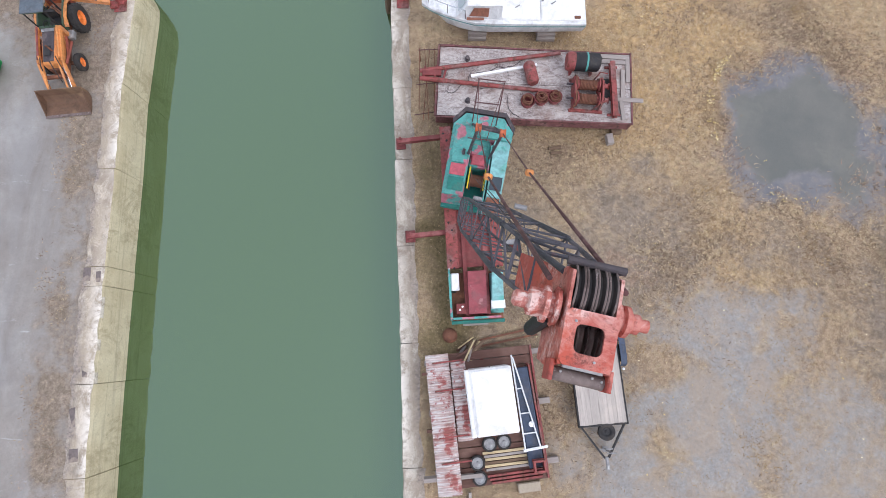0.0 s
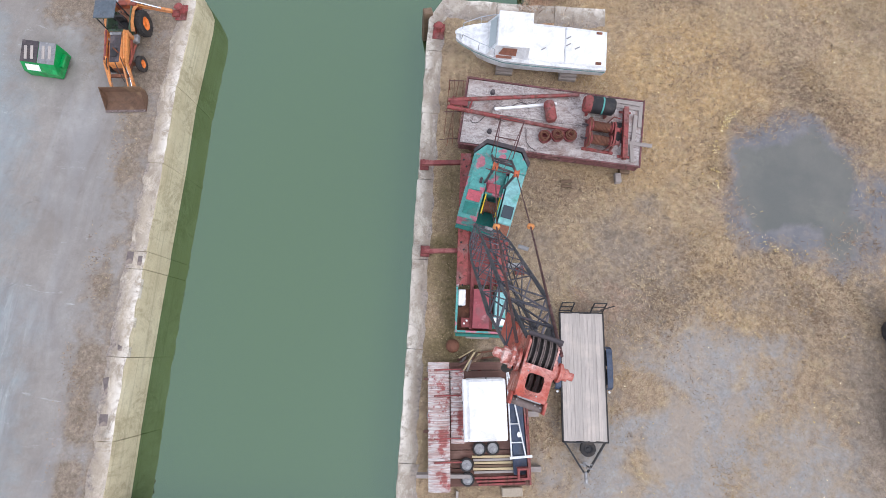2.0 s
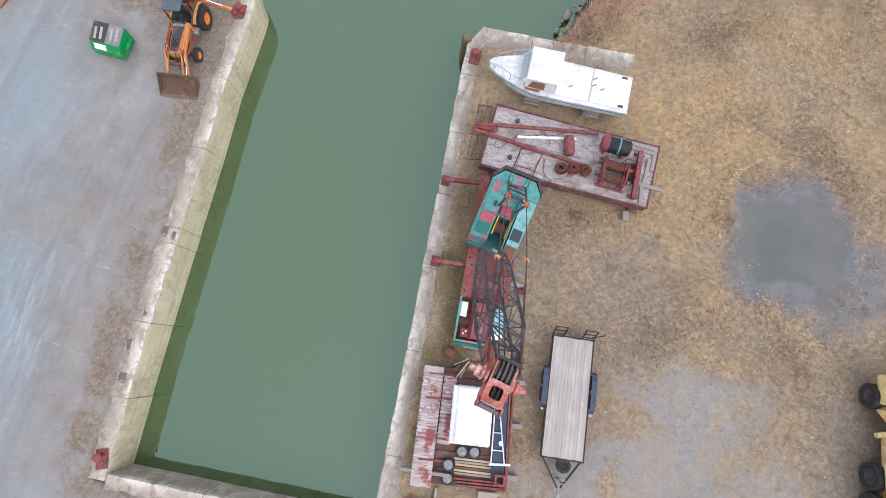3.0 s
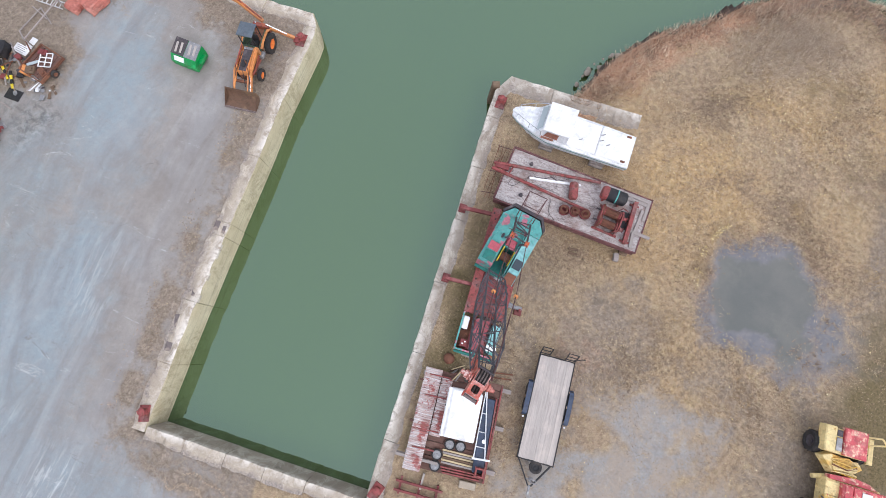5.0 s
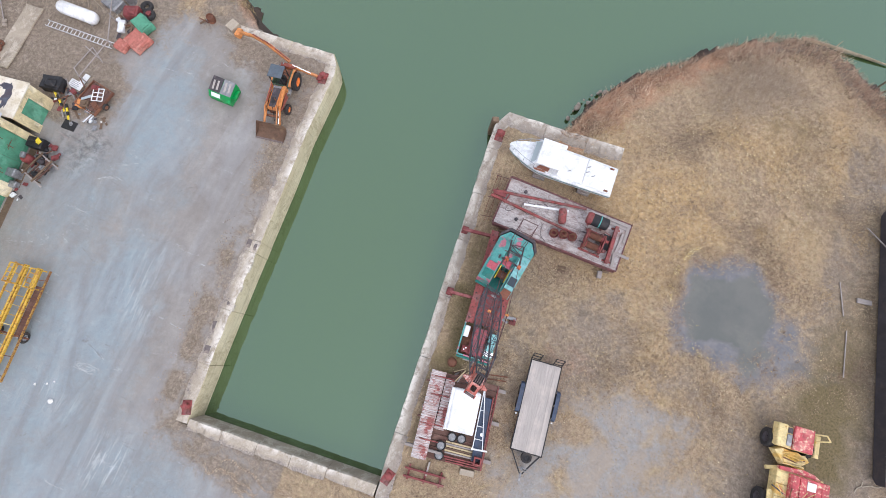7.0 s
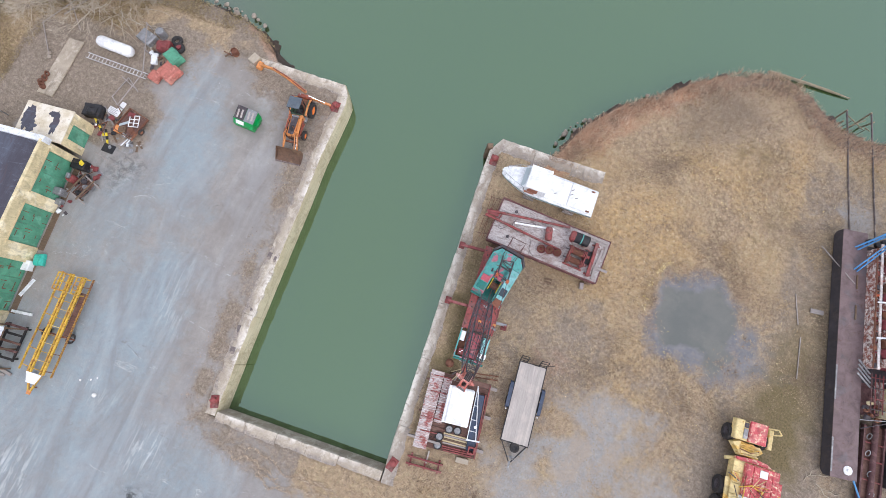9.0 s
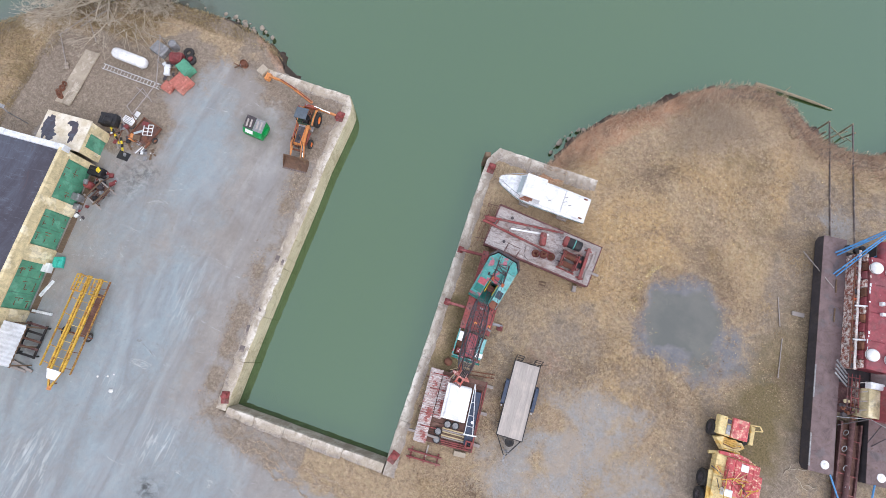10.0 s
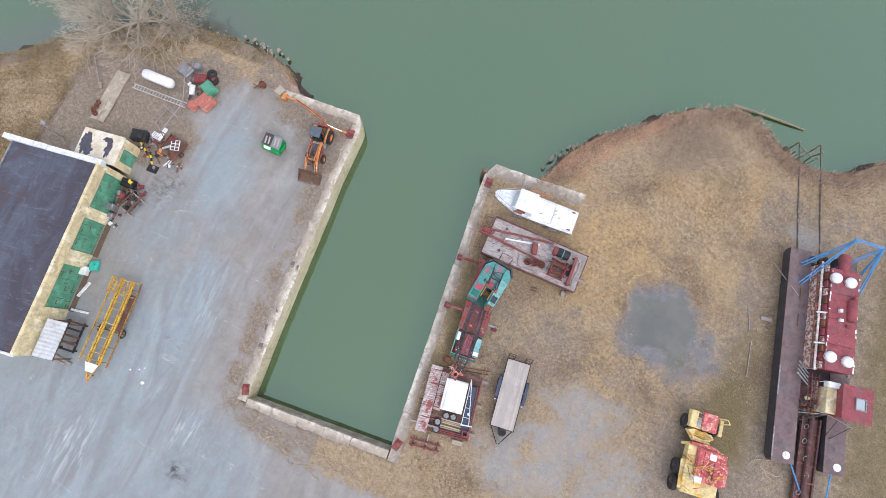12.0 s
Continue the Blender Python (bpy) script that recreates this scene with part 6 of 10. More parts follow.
    for i, (x0, y0, x1, y1) in enumerate(((1.6, 0.35, 4.2, 0.95), (1.7, 0.1, 4.2, 0.65), (1.9, -0.3, 4.4, -0.05))):
        bm = bmesh.new()
        beam(bm, (x0, y0, 0.08), (x1, y1, 0.08), 0.08, 0.1)
        solo("steel_bar", bm, "rust", pose(0, 0, 0.01), "rusty steel bar lying on the grass", "steel bar", "bars on the grass")
    # low red rails beyond
    r = thing("steel_rack", pose(1.15, -6.85, 0, 0, 0, 6), "low dull-red steel rack on the ground", "rack")
    for y in (-0.25, 0.25):
        bm = bmesh.new()
        beam(bm, (-1.3, y, 0.22), (1.4, y, 0.22), 0.12, 0.14)
        part("rail", bm, "maroon", r)
    for x in (-1.0, 0.1, 1.1):
        bm = bmesh.new()
        beam(bm, (x, -0.45, 0.08), (x, 0.5, 0.08), 0.12, 0.14)
        part("sleeper", bm, "maroon", r)
    timber("timber_plank", 1.25, -6.35, 0.02, 0.12, 0.9, 0.14, 4, "grey_wood", "short grey plank on the grass", category="plank")


salvage()


# ---- flatbed utility trailer ----
def trailer():
    ob = thing("flatbed_trailer", pose(6.52, -0.18, 0, 0, 0, 5.0), "black flatbed utility trailer with a grey plank deck", "trailer")
    bm = bmesh.new()
    for x in (-1.02, 1.02):
        box(bm, x, 0, 0.55, 0.06, 5.85, 0.17)
    for y in (-2.92, 2.92):
        box(bm, 0, y, 0.55, 2.1, 0.06, 0.17)
    for y in (-1.8, -0.6, 0.6, 1.8):
        box(bm, 0, y, 0.55, 1.98, 0.08, 0.1)
    part("frame", bm, "black", ob)
    for i in range(11):
        bm = bmesh.new()
        rbox(bm, -0.9 + 0.18 * i, 0.012 * math.sin(5 * i), 0.66, 0.177, 5.76, 0.05 + 0.006 * math.sin(3 * i), 0.004)
        part("deck_plank", bm, "grey_wood", ob)
    for s in (-1, 1):
        for y in (-0.05, 0.82):
            wheel(ob, pose(s * 1.2, y, 0.37), 0.37, 0.2, "dark_steel")
        bm = bmesh.new()
        loft(bm, [[(s * 1.07, y, z), (s * 1.33, y, z), (s * 1.33, y, z + 0.03), (s * 1.07, y, z + 0.03)] for y, z in ((-0.62, 0.5), (-0.5, 0.76), (-0.2, 0.83), (0.95, 0.83), (1.25, 0.76), (1.36, 0.5))])
        part("mudguard", bm, "navy", ob, "dark grey steel mudguard")
        bm = bmesh.new()
        lathe(bm, [(0.05, 0.55), (0.06, 0.6), (0.02, 0.62)], 10, pose(s * 1.2, -0.72, 0))
        part("marker_lamp", bm, "white_panel", ob)
    for s in (-1, 1):
        bm = bmesh.new()
        beam(bm, (s * 0.95, -2.9, 0.55), (s * 0.08, -4.25, 0.5), 0.07, 0.1)
        part("drawbar", bm, "black", ob)
    bm = bmesh.new()
    rbox(bm, 0, -4.45, 0.47, 0.13, 0.5, 0.12, 0.03)
    part("coupler", bm, "galvanised", ob, "bright trailer coupler")
    bm = bmesh.new()
    tube(bm, (0.12, -4.0, 0.04), (0.12, -4.0, 0.95), 0.04, 8)
    tube(bm, (-0.1, -4.0, 0.95), (0.3, -4.0, 0.95), 0.02, 6)
    rbox(bm, 0.12, -4.0, 0.0, 0.22, 0.22, 0.04, 0.01)
    part("jack", bm, "galvanised", ob, "bright jack stand")
    bm = bmesh.new()
    beam(bm, (-0.28, -3.9, 0.56), (0.3, -3.9, 0.56), 0.05, 0.05)
    part("cross_brace", bm, "galvanised", ob)
    wheel(ob, pose(0.1, -3.2, 0.62, 0, 90, 0), 0.36, 0.2, "black", "spare wheel lying on the drawbar")
    # rear ramps stood up
    for x0 in (-0.75, 0.75):
        bm = bmesh.new()
        for dx in (-0.28, 0.28):
            beam(bm, (x0 + dx, 2.98, 0.6), (x0 + dx * 1.02, 3.32, 1.35), 0.05, 0.05)
        for f in (0.1, 0.55, 1.0):
            beam(bm, (x0 - 0.3, 2.98 + 0.34 * f, 0.6 + 0.75 * f), (x0 + 0.3, 2.98 + 0.34 * f, 0.6 + 0.75 * f), 0.05, 0.05)
        part("ramp", bm, "black", ob)
    bm = bmesh.new()
    beam(bm, (0.9, 3.05, 0.75), (1.55, 3.25, 0.95), 0.05, 0.05)
    part("ramp_arm", bm, "black", ob)


trailer()


# ---- backhoe loader ----
def backhoe():
    ob = thing("backhoe_loader", pose(-18.5, 13.6, 0, 0, 0, 7), "old orange backhoe loader with a rusty front bucket", "backhoe")
    # local -y is the loader end
    for s in (-1, 1):
        wheel(ob, pose(s * 0.78, -0.2, 0.42), 0.42, 0.26, "rim_orange", rim=0.52)
        wheel(ob, pose(s * 0.80, 2.05, 0.66), 0.66, 0.36, "rim_orange", rim=0.52, lugs=18)
    bm = bmesh.new()
    rbox(bm, 0, 1.0, 0.45, 0.75, 3.6, 0.5, 0.05)
    part("chassis", bm, "rust", ob)
    bm = bmesh.new()
    tube(bm, (-0.75, -0.2, 0.42), (0.75, -0.2, 0.42), 0.09, 8)
    part("axle", bm, "rust", ob)
    bm = bmesh.new()
    tube(bm, (-0.75, 2.05, 0.68), (0.75, 2.05, 0.68), 0.12, 8)
    part("axle", bm, "rust", ob)
    bm = bmesh.new()
    loft(bm, [[(-0.38, -0.75, 0.9), (0.38, -0.75, 0.9), (0.42, 1.0, 0.9), (-0.42, 1.0, 0.9)], [(-0.36, -0.75, 1.3), (0.36, -0.75, 1.3), (0.42, 1.0, 1.4), (-0.42, 1.0, 1.4)], [(-0.25, -0.7, 1.42), (0.25, -0.7, 1.42), (0.32, 0.98, 1.52), (-0.32, 0.98, 1.52)]])
    part("engine_hood", bm, "orange", ob, "orange engine hood with a grey top")
    bm = bmesh.new()
    loft(bm, [[(-0.24, -0.7, 1.425), (0.24, -0.7, 1.425), (0.3, 0.95, 1.525), (-0.3, 0.95, 1.525)], [(-0.22, -0.68, 1.45), (0.22, -0.68, 1.45), (0.28, 0.93, 1.55), (-0.28, 0.93, 1.55)]])
    part("hood_panel", bm, "dark_steel", ob, "grey hood panel")
    bm = bmesh.new()
    tube(bm, (0.2, -0.2, 1.4), (0.2, -0.2, 1.9), 0.04, 8)
    part("exhaust_pipe", bm, "rust", ob)
    for s in (-1, 1):
        bm = bmesh.new()
        beam(bm, (s * 0.52, 0.95, 0.9), (s * 0.52, 0.95, 1.55), 0.16, 0.2)
        part("loader_post", bm, "orange", ob)
        bm = bmesh.new()
        beam(bm, (s * 0.52, 0.95, 1.5), (s * 0.56, -0.65, 1.28), 0.09, 0.16)
        beam(bm, (s * 0.56, -0.65, 1.28), (s * 0.6, -1.65, 0.45), 0.09, 0.16)
        arm = part("loader_arm", bm, "orange", ob)
        bm = bmesh.new()
        tube(bm, (s * 0.66, 0.6, 0.9), (s * 0.64, -0.7, 1.15), 0.06, 8)
        part("lift_cylinder", bm, "orange_red", arm)
        bm = bmesh.new()
        beam(bm, (s * 0.4, -0.4, 1.5), (s * 0.42, -1.3, 1.0), 0.08, 0.1)
        beam(bm, (s * 0.42, -1.3, 1.0), (s * 0.45, -1.75, 0.75), 0.06, 0.06)
        part("tilt_link", bm, "orange", arm)
    bm = bmesh.new()
    beam(bm, (-0.6, -1.15, 0.85), (0.6, -1.15, 0.85), 0.14, 0.14)
    part("arm_cross_tube", bm, "rust", ob)
    for s, x, mat in ((-1, 0.47, "red"), (1, 0.45, "orange")):
        bm = bmesh.new()
        tube(bm, (s * x, 1.0, 1.62), (s * (x + 0.04), -0.55, 1.42), 0.045, 8)
        part("hood_rail", bm, mat, ob)
    for k, (x0, y0, x1, y1) in enumerate(((0.2, 1.0, 0.5, 0.2), (-0.2, 1.0, -0.52, 0.3), (0.35, -0.5, 0.5, -1.2), (-0.35, -0.5, -0.5, -1.2), (0.1, -0.75, 0.3, -1.5))):
        bm = bmesh.new()
        pipe(bm, [(x0, y0, 1.5), ((x0 + x1) / 2 + 0.08, (y0 + y1) / 2, 1.46), (x1, y1, 1.3 - 0.4 * (k > 1))], 0.022, 6)
        part("hydraulic_hose", bm, "black", ob)
    bm = bmesh.new()
    rbox(bm, 0, 0.86, 1.53, 0.6, 0.16, 0.06, 0.02)
    part("dash_cowl", bm, "galvanised", ob)
    bm = bmesh.new()
    rbox(bm, 0, -0.2, 1.5, 0.3, 0.5, 0.05, 0.02)
    part("battery_cover", bm, "black", ob)
    bm = bmesh.new()
    rbox(bm, 0.62, 1.0, 0.72, 0.3, 0.42, 0.28, 0.04)
    part("tool_box", bm, "galvanised", ob)
    for s in (-1, 1):
        bm = bmesh.new()
        tube(bm, (s * 0.47, -0.75, 1.12), (s * 0.5, -1.2, 0.82), 0.05, 8)
        tube(bm, (s * 0.5, -1.2, 0.82), (s * 0.52, -1.62, 0.6), 0.028, 8)
        part("tilt_ram", bm, "chrome", ob, "tilt ram with a bright rod")
        bm = bmesh.new()
        beam(bm, (s * 0.62, 0.7, 1.2), (s * 0.66, -0.35, 1.05), 0.07, 0.1)
        part("brace_bar", bm, "orange_red", ob)
    # bucket
    prof = [(-1.75, 0.85), (-1.72, 0.35), (-1.85, 0.08), (-2.1, 0.02), (-2.75, 0.02), (-2.75, 0.05), (-2.12, 0.06), (-1.9, 0.12), (-1.78, 0.36), (-1.79, 0.85)]
    bm = bmesh.new()
    loft(bm, [[(x, y, z) for y, z in prof] for x in (-1.08, 1.08)])
    bk = part("loader_bucket", bm, "bucket_brown", ob, "brown rusted loader bucket", 0)
    for x in (-1.08, 1.06):
        bm = bmesh.new()
        loft(bm, [[(x, y, z) for y, z in ((-1.75, 0.85), (-1.72, 0.3), (-1.9, 0.06), (-2.75, 0.03), (-2.62, 0.12))], [(x + 0.03, y, z) for y, z in ((-1.75, 0.85), (-1.72, 0.3), (-1.9, 0.06), (-2.75, 0.03), (-2.62, 0.12))]])
        part("bucket_side", bm, "bucket_brown", bk)
    bm = bmesh.new()
    box(bm, 0, -2.72, 0.045, 2.16, 0.14, 0.02)
    part("cutting_edge", bm, "worn_iron", bk)
    # canopy
    for x, y in ((-0.52, 1.12), (0.44, 1.12), (-0.52, 2.0), (0.44, 2.0)):
        bm = bmesh.new()
        beam(bm, (x, y, 0.9), (x * 0.96, y + 0.05, 2.45), 0.05, 0.05)
        part("cab_post", bm, "black", ob)
    bm = bmesh.new()
    rbox(bm, -0.05, 1.58, 2.45, 1.06, 1.0, 0.07, 0.03)
    part("canopy", bm, "canopy_grey", ob, "dull blue-grey canopy roof")
    bm = bmesh.new()
    rbox(bm, 0, 1.6, 0.95, 0.5, 0.5, 0.2, 0.05)
    rbox(bm, 0, 1.88, 1.1, 0.5, 0.14, 0.5, 0.05)
    part("seat", bm, "black", ob)
    bm = bmesh.new()
    torus(bm, 0.19, 0.02, 16, 6, pose(0, 1.12, 1.55, 35, 0, 0))
    tube(bm, (0, 1.0, 1.4), (0, 1.12, 1.55), 0.02, 6)
    part("steering_wheel", bm, "black", ob)
    for p, q in (((-0.52, 1.12, 1.35), (0.44, 1.12, 1.35)), ((-0.5, 1.15, 2.4), (0.42, 1.15, 2.4)), ((-0.58, 1.2, 1.42), (-0.6, 2.5, 1.5)), ((0.58, 1.2, 1.42), (0.6, 2.5, 1.5))):
        bm = bmesh.new()
        beam(bm, p, q, 0.06, 0.06)
        part("cab_rail", bm, "cab_green", ob, "dark green cab rail")
    for s in (-1, 1):
        bm = bmesh.new()
        loft(bm, [[(s * 0.5, 1.15, 0.95), (s * 0.54, 1.15, 0.95), (s * 0.58, 1.15, 1.4), (s * 0.54, 1.15, 1.4)], [(s * 0.5, 2.5, 0.95), (s * 0.54, 2.5, 0.95), (s * 0.6, 2.5, 1.5), (s * 0.56, 2.5, 1.5)]])
        part("cab_side", bm, "cab_green", ob)
    bm = bmesh.new()
    rbox(bm, 0, 1.75, 0.88, 1.05, 1.5, 0.06, 0.02)
    part("cab_floor", bm, "cab_green", ob)
    bm = bmesh.new()
    rbox(bm, 0, 1.08, 1.2, 0.95, 0.16, 0.32, 0.04)
    part("dashboard", bm, "cab_green", ob)
    for x, y in ((-0.25, 2.2), (-0.1, 2.25), (0.08, 2.25), (0.24, 2.2)):
        bm = bmesh.new()
        tube(bm, (x, y, 0.95), (x * 1.1, y - 0.08, 1.45), 0.014, 5)
        tube(bm, (x * 1.1, y - 0.08, 1.43), (x * 1.1, y - 0.08, 1.5), 0.026, 6)
        part("control_lever", bm, "black", ob)
    for s in (-1, 1):
        bm = bmesh.new()
        loft(bm, [[(s * 0.56, y, z), (s * 0.76, y, z), (s * 0.76, y, z + 0.04), (s * 0.56, y, z + 0.04)] for y, z in ((1.2, 1.2), (1.6, 1.42), (2.3, 1.42), (2.7, 1.2))])
        part("mudguard", bm, "orange", ob)
    # stabilisers
    for s, ln in ((1, 1.75), (-1, 0.85)):
        bm = bmesh.new()
        beam(bm, (s * 0.4, 3.0, 0.95), (s * (0.4 + ln * 0.95), 3.0 + 0.05 * s, 0.3), 0.16, 0.2)
        st = part("stabiliser", bm, "orange", ob)
        bm = bmesh.new()
        tube(bm, (s * 0.35, 3.0, 1.25), (s * (0.4 + ln * 0.7), 3.0, 0.62), 0.05, 8)
        part("stabiliser_ram", bm, "chrome", st)
        bm = bmesh.new()
        rbox(bm, s * (0.45 + ln), 3.02, 0.08, 0.4, 0.4, 0.16, 0.03)
        part("stabiliser_pad", bm, "red", st)
    bm = bmesh.new()
    rbox(bm, 0, 2.95, 0.5, 1.1, 0.3, 0.7, 0.04)
    part("rear_frame", bm, "orange_red", ob)
    # backhoe arm swung out to the side
    L = pose(-18.5, 13.6, 0, 0, 0, 7).inverted()
    p0, p1, p2, p3 = (L @ Vector(v) for v in ((-18.95, 16.95, 0.95), (-20.6, 17.3, 1.7), (-22.3, 17.85, 1.15), (-23.9, 18.1, 0.55)))
    bm = bmesh.new()
    beam(bm, p0, p1, 0.2, 0.3)
    beam(bm, p1, p2, 0.18, 0.26)
    bo = part("backhoe_boom", bm, "orange", ob)
    bm = bmesh.new()
    beam(bm, p2, p3, 0.16, 0.22)
    part("dipper_stick", bm, "orange", ob)
    bm = bmesh.new()
    up = Vector((0, 0, 0.26))
    tube(bm, p0 + up, p1 + up * 0.9, 0.05, 8)
    tube(bm, p1 + up, p2 + up * 0.9, 0.05, 8)
    part("boom_ram", bm, "orange_red", bo)
    bm = bmesh.new()
    T = Matrix.Translation(p3) @ pose(0, 0, -0.5, 0, 0, 170)
    loft(bm, [[(x, y, z) for x, y, z in ((-0.1, -0.3, 0.5), (0.35, -0.3, 0.45), (0.45, -0.3, 0.1), (0.1, -0.3, -0.02), (-0.1, -0.3, 0.1))], [(x, y, z) for x, y, z in ((-0.1, 0.3, 0.5), (0.35, 0.3, 0.45), (0.45, 0.3, 0.1), (0.1, 0.3, -0.02), (-0.1, 0.3, 0.1))]], m=T)
    part("digging_bucket", bm, "orange", ob, "orange digging bucket")


backhoe()


# ---- green rubbish container ----
def dumpster():
    ob = thing("dumpster", pose(-22.75, 13.15, 0, 0, 0, -2) @ Matrix.Diagonal((0.93, 0.93, 0.93, 1)), "green steel rubbish container with grey lids", "dumpster")
    bm = bmesh.new()
    loft(bm, [[(-0.97, -0.85, 0.12), (0.97, -0.85, 0.12), (0.97, 0.6, 0.12), (-0.97, 0.6, 0.12)], [(-1.0, -0.85, 0.6), (1.0, -0.85, 0.6), (1.0, 0.65, 0.6), (-1.0, 0.65, 0.6)], [(-1.0, -0.5, 1.05), (1.0, -0.5, 1.05), (1.0, 0.65, 1.28), (-1.0, 0.65, 1.28)]])
    b = part("body", bm, "green_bin", ob)
    for x in (-0.5, 0.5):
        bm = bmesh.new()
        rbox(bm, x, 0.08, 1.17, 0.97, 1.22, 0.04, 0.015, pose(0, 0.23, 0.0, 11.3, 0, 0))
        lid = part("lid", bm, "dark_steel" if x < 0 else "galvanised", ob, "grey hinged lid")
        for dx in (-0.2, 0.15):
            bm = bmesh.new()
            rbox(bm, x + dx, 0.06, 1.215, 0.16, 0.75, 0.02, 0.005, pose(0, 0.23, 0.0, 11.3, 0, 6))
            part("lid_panel", bm, "grey_wood", lid)
    for s in (-1, 1):
        bm = bmesh.new()
        rbox(bm, s * 1.12, 0.0, 0.45, 0.26, 0.8, 0.3, 0.05)
        part("lift_pocket", bm, "green_bin", ob)
        for y in (-0.4, 0.45):
            bm = bmesh.new()
            lathe(bm, [(0.02, -0.03), (0.09, -0.03), (0.09, 0.03), (0.02, 0.03)], 12, pose(s * 0.8, y, 0.09, 0, 90, 0))
            part("caster", bm, "rubber", ob)
    bm = bmesh.new()
    box(bm, -0.35, -0.008, 0.08, 0.8, 0.012, 0.36, pose(0, -0.85, 0.6, -37.9, 0, 0))
    part("label_plate", bm, "white_panel", b, "plain white plate")


dumpster()


# ---- the block-built workshop ----
def workshop():
    B = pose(-34.6, 4.9, 0, 0, 0, 6.0)
    ob = thing("workshop_building", B, "cream block workshop with green doors and a tarred flat roof", "building")
    T, Hh, D, S = 0.3, 3.55, 8.7, 17.5
    bays = [(0.55, 3.95), (4.95, 7.95), (9.3, 13.2)]
    # east wall in piers and a lintel
    edges = [0.0] + [e for b in bays for e in b] + [S]
    for a, b in zip(edges[::2], edges[1::2]):
        bm = bmesh.new()
        rbox(bm, -T / 2, -(a + b) / 2, 0, T, b - a, 3.05, 0.01)
        part("wall_pier", bm, "cream", ob, "cream painted block pier")
    bm = bmesh.new()
    box(bm, -T / 2, -S / 2, 3.054, T, S, Hh + 0.35 - 3.054)
    part("lintel_wall", bm, "cream", ob)
    bm = bmesh.new()
    rbox(bm, -T / 2, -S / 2, Hh + 0.352, T - 0.02, S - 0.02, 0.07, 0.02)
    part("parapet_cap", bm, "cream", ob)
    for y, nm in ((0.0 - T / 2, "north_wall"), (-S + T / 2, "south_wall")):
        bm = bmesh.new()
        box(bm, -(D + T) / 2, y, 0, D - T - 0.01, T, Hh)
        part(nm, bm, "cream", ob)
    bm = bmesh.new()
    box(bm, -D + T / 2, -S / 2, 0, T, S - 2 * T - 0.01, Hh)
    part("west_wall", bm, "cream", ob)
    bm = bmesh.new()
    box(bm, -(D + T) / 2, -S / 2, Hh + 0.004, D - T - 0.01, S - 0.05, 0.1)
    part("roof", bm, "tar", ob, "dark tarred flat roof")
    # stepped white parapet at the north end
    for x0, x1, h in ((-D - 0.6, -D + 1.1, 0.62), (-D + 1.1, -D + 3.6, 0.55), (-D + 3.6, 0.1, 0.42)):
        bm = bmesh.new()
        rbox(bm, (x0 + x1) / 2, 0.02, Hh - 0.3, x1 - x0 - 0.01, 0.48, 0.3 + h, 0.02)
        part("north_parapet", bm, "white", ob, "white coated parapet")
    bm = bmesh.new()
    rbox(bm, -D / 2, -S + 0.02, Hh + 0.1, D, 0.2, 0.2, 0.02)
    part("south_parapet", bm, "white", ob)
    bm = bmesh.new()
    box(bm, -D + 0.06, -S / 2, Hh + 0.1, 0.12, S - 0.6, 0.12)
    part("west_gutter", bm, "galvanised", ob)
    rnd = random.Random(21)
    for a, b in bays:
        n = 2 if b - a < 3.5 else 3
        for i in range(n):
            y0, y1 = -(a + (b - a) * i / n), -(a + (b - a) * (i + 1) / n)
            bm = bmesh.new()
            rbox(bm, -0.2, (y0 + y1) / 2, 0.06, 0.06, abs(y1 - y0) - 0.02, 2.97, 0.01)
            d = part("door_leaf", bm, "door_green", ob, "green boarded door leaf")
            ym, half = (y0 + y1) / 2, abs(y1 - y0) / 2
            for k in range(7):
                bm = bmesh.new()
                z, y = rnd.choice((0.45, 1.45, 1.6, 2.45)) + rnd.uniform(-0.1, 0.1), ym + rnd.uniform(-0.6, 0.6) * half
                if k % 3:
                    rbox(bm, -0.155, y, z, 0.03, rnd.uniform(0.15, 0.5), 0.06, 0.008)
                else:
                    rbox(bm, -0.155, y, z - 0.3, 0.03, 0.05, rnd.uniform(0.3, 0.7), 0.008)
                part("door_fitting", bm, "rust", d, "rusted hinge strap")
            for z in (0.3, 1.5, 2.7):
                bm = bmesh.new()
                rbox(bm, -0.16, ym, z, 0.025, 2 * half - 0.1, 0.12, 0.008)
                part("door_brace", bm, "door_green", d)
        bm = bmesh.new()
        rbox(bm, 0.22, -(a + b) / 2, 0.0, 0.5, b - a + 0.2, 0.07, 0.02)
        part("door_sill", bm, "brown_wood", ob, "worn timber door sill")
        bm = bmesh.new()
        rbox(bm, 0.04, -(a + b) / 2, 3.0, 0.08, b - a + 0.3, 0.1, 0.02)
        part("drip_board", bm, "new_wood", ob, "weathered timber drip board")
    # low annex to the north
    an = thing("annex_shed", B, "small cream annex with a patched white roof and green door", "shed")
    X0, X1, Y0, Y1, h = -3.75, 0.1, 0.3, 3.05, 2.45
    for nm, cx, cy, sx, sy in (("north_wall", (X0 + X1) / 2, Y1 - 0.12, X1 - X0, 0.24), ("west_wall", X0 + 0.12, (Y0 + Y1) / 2 - 0.12, 0.24, Y1 - Y0 - 0.26)):
        bm = bmesh.new()
        box(bm, cx, cy, 0, sx, sy, h)
        part(nm, bm, "cream", an)
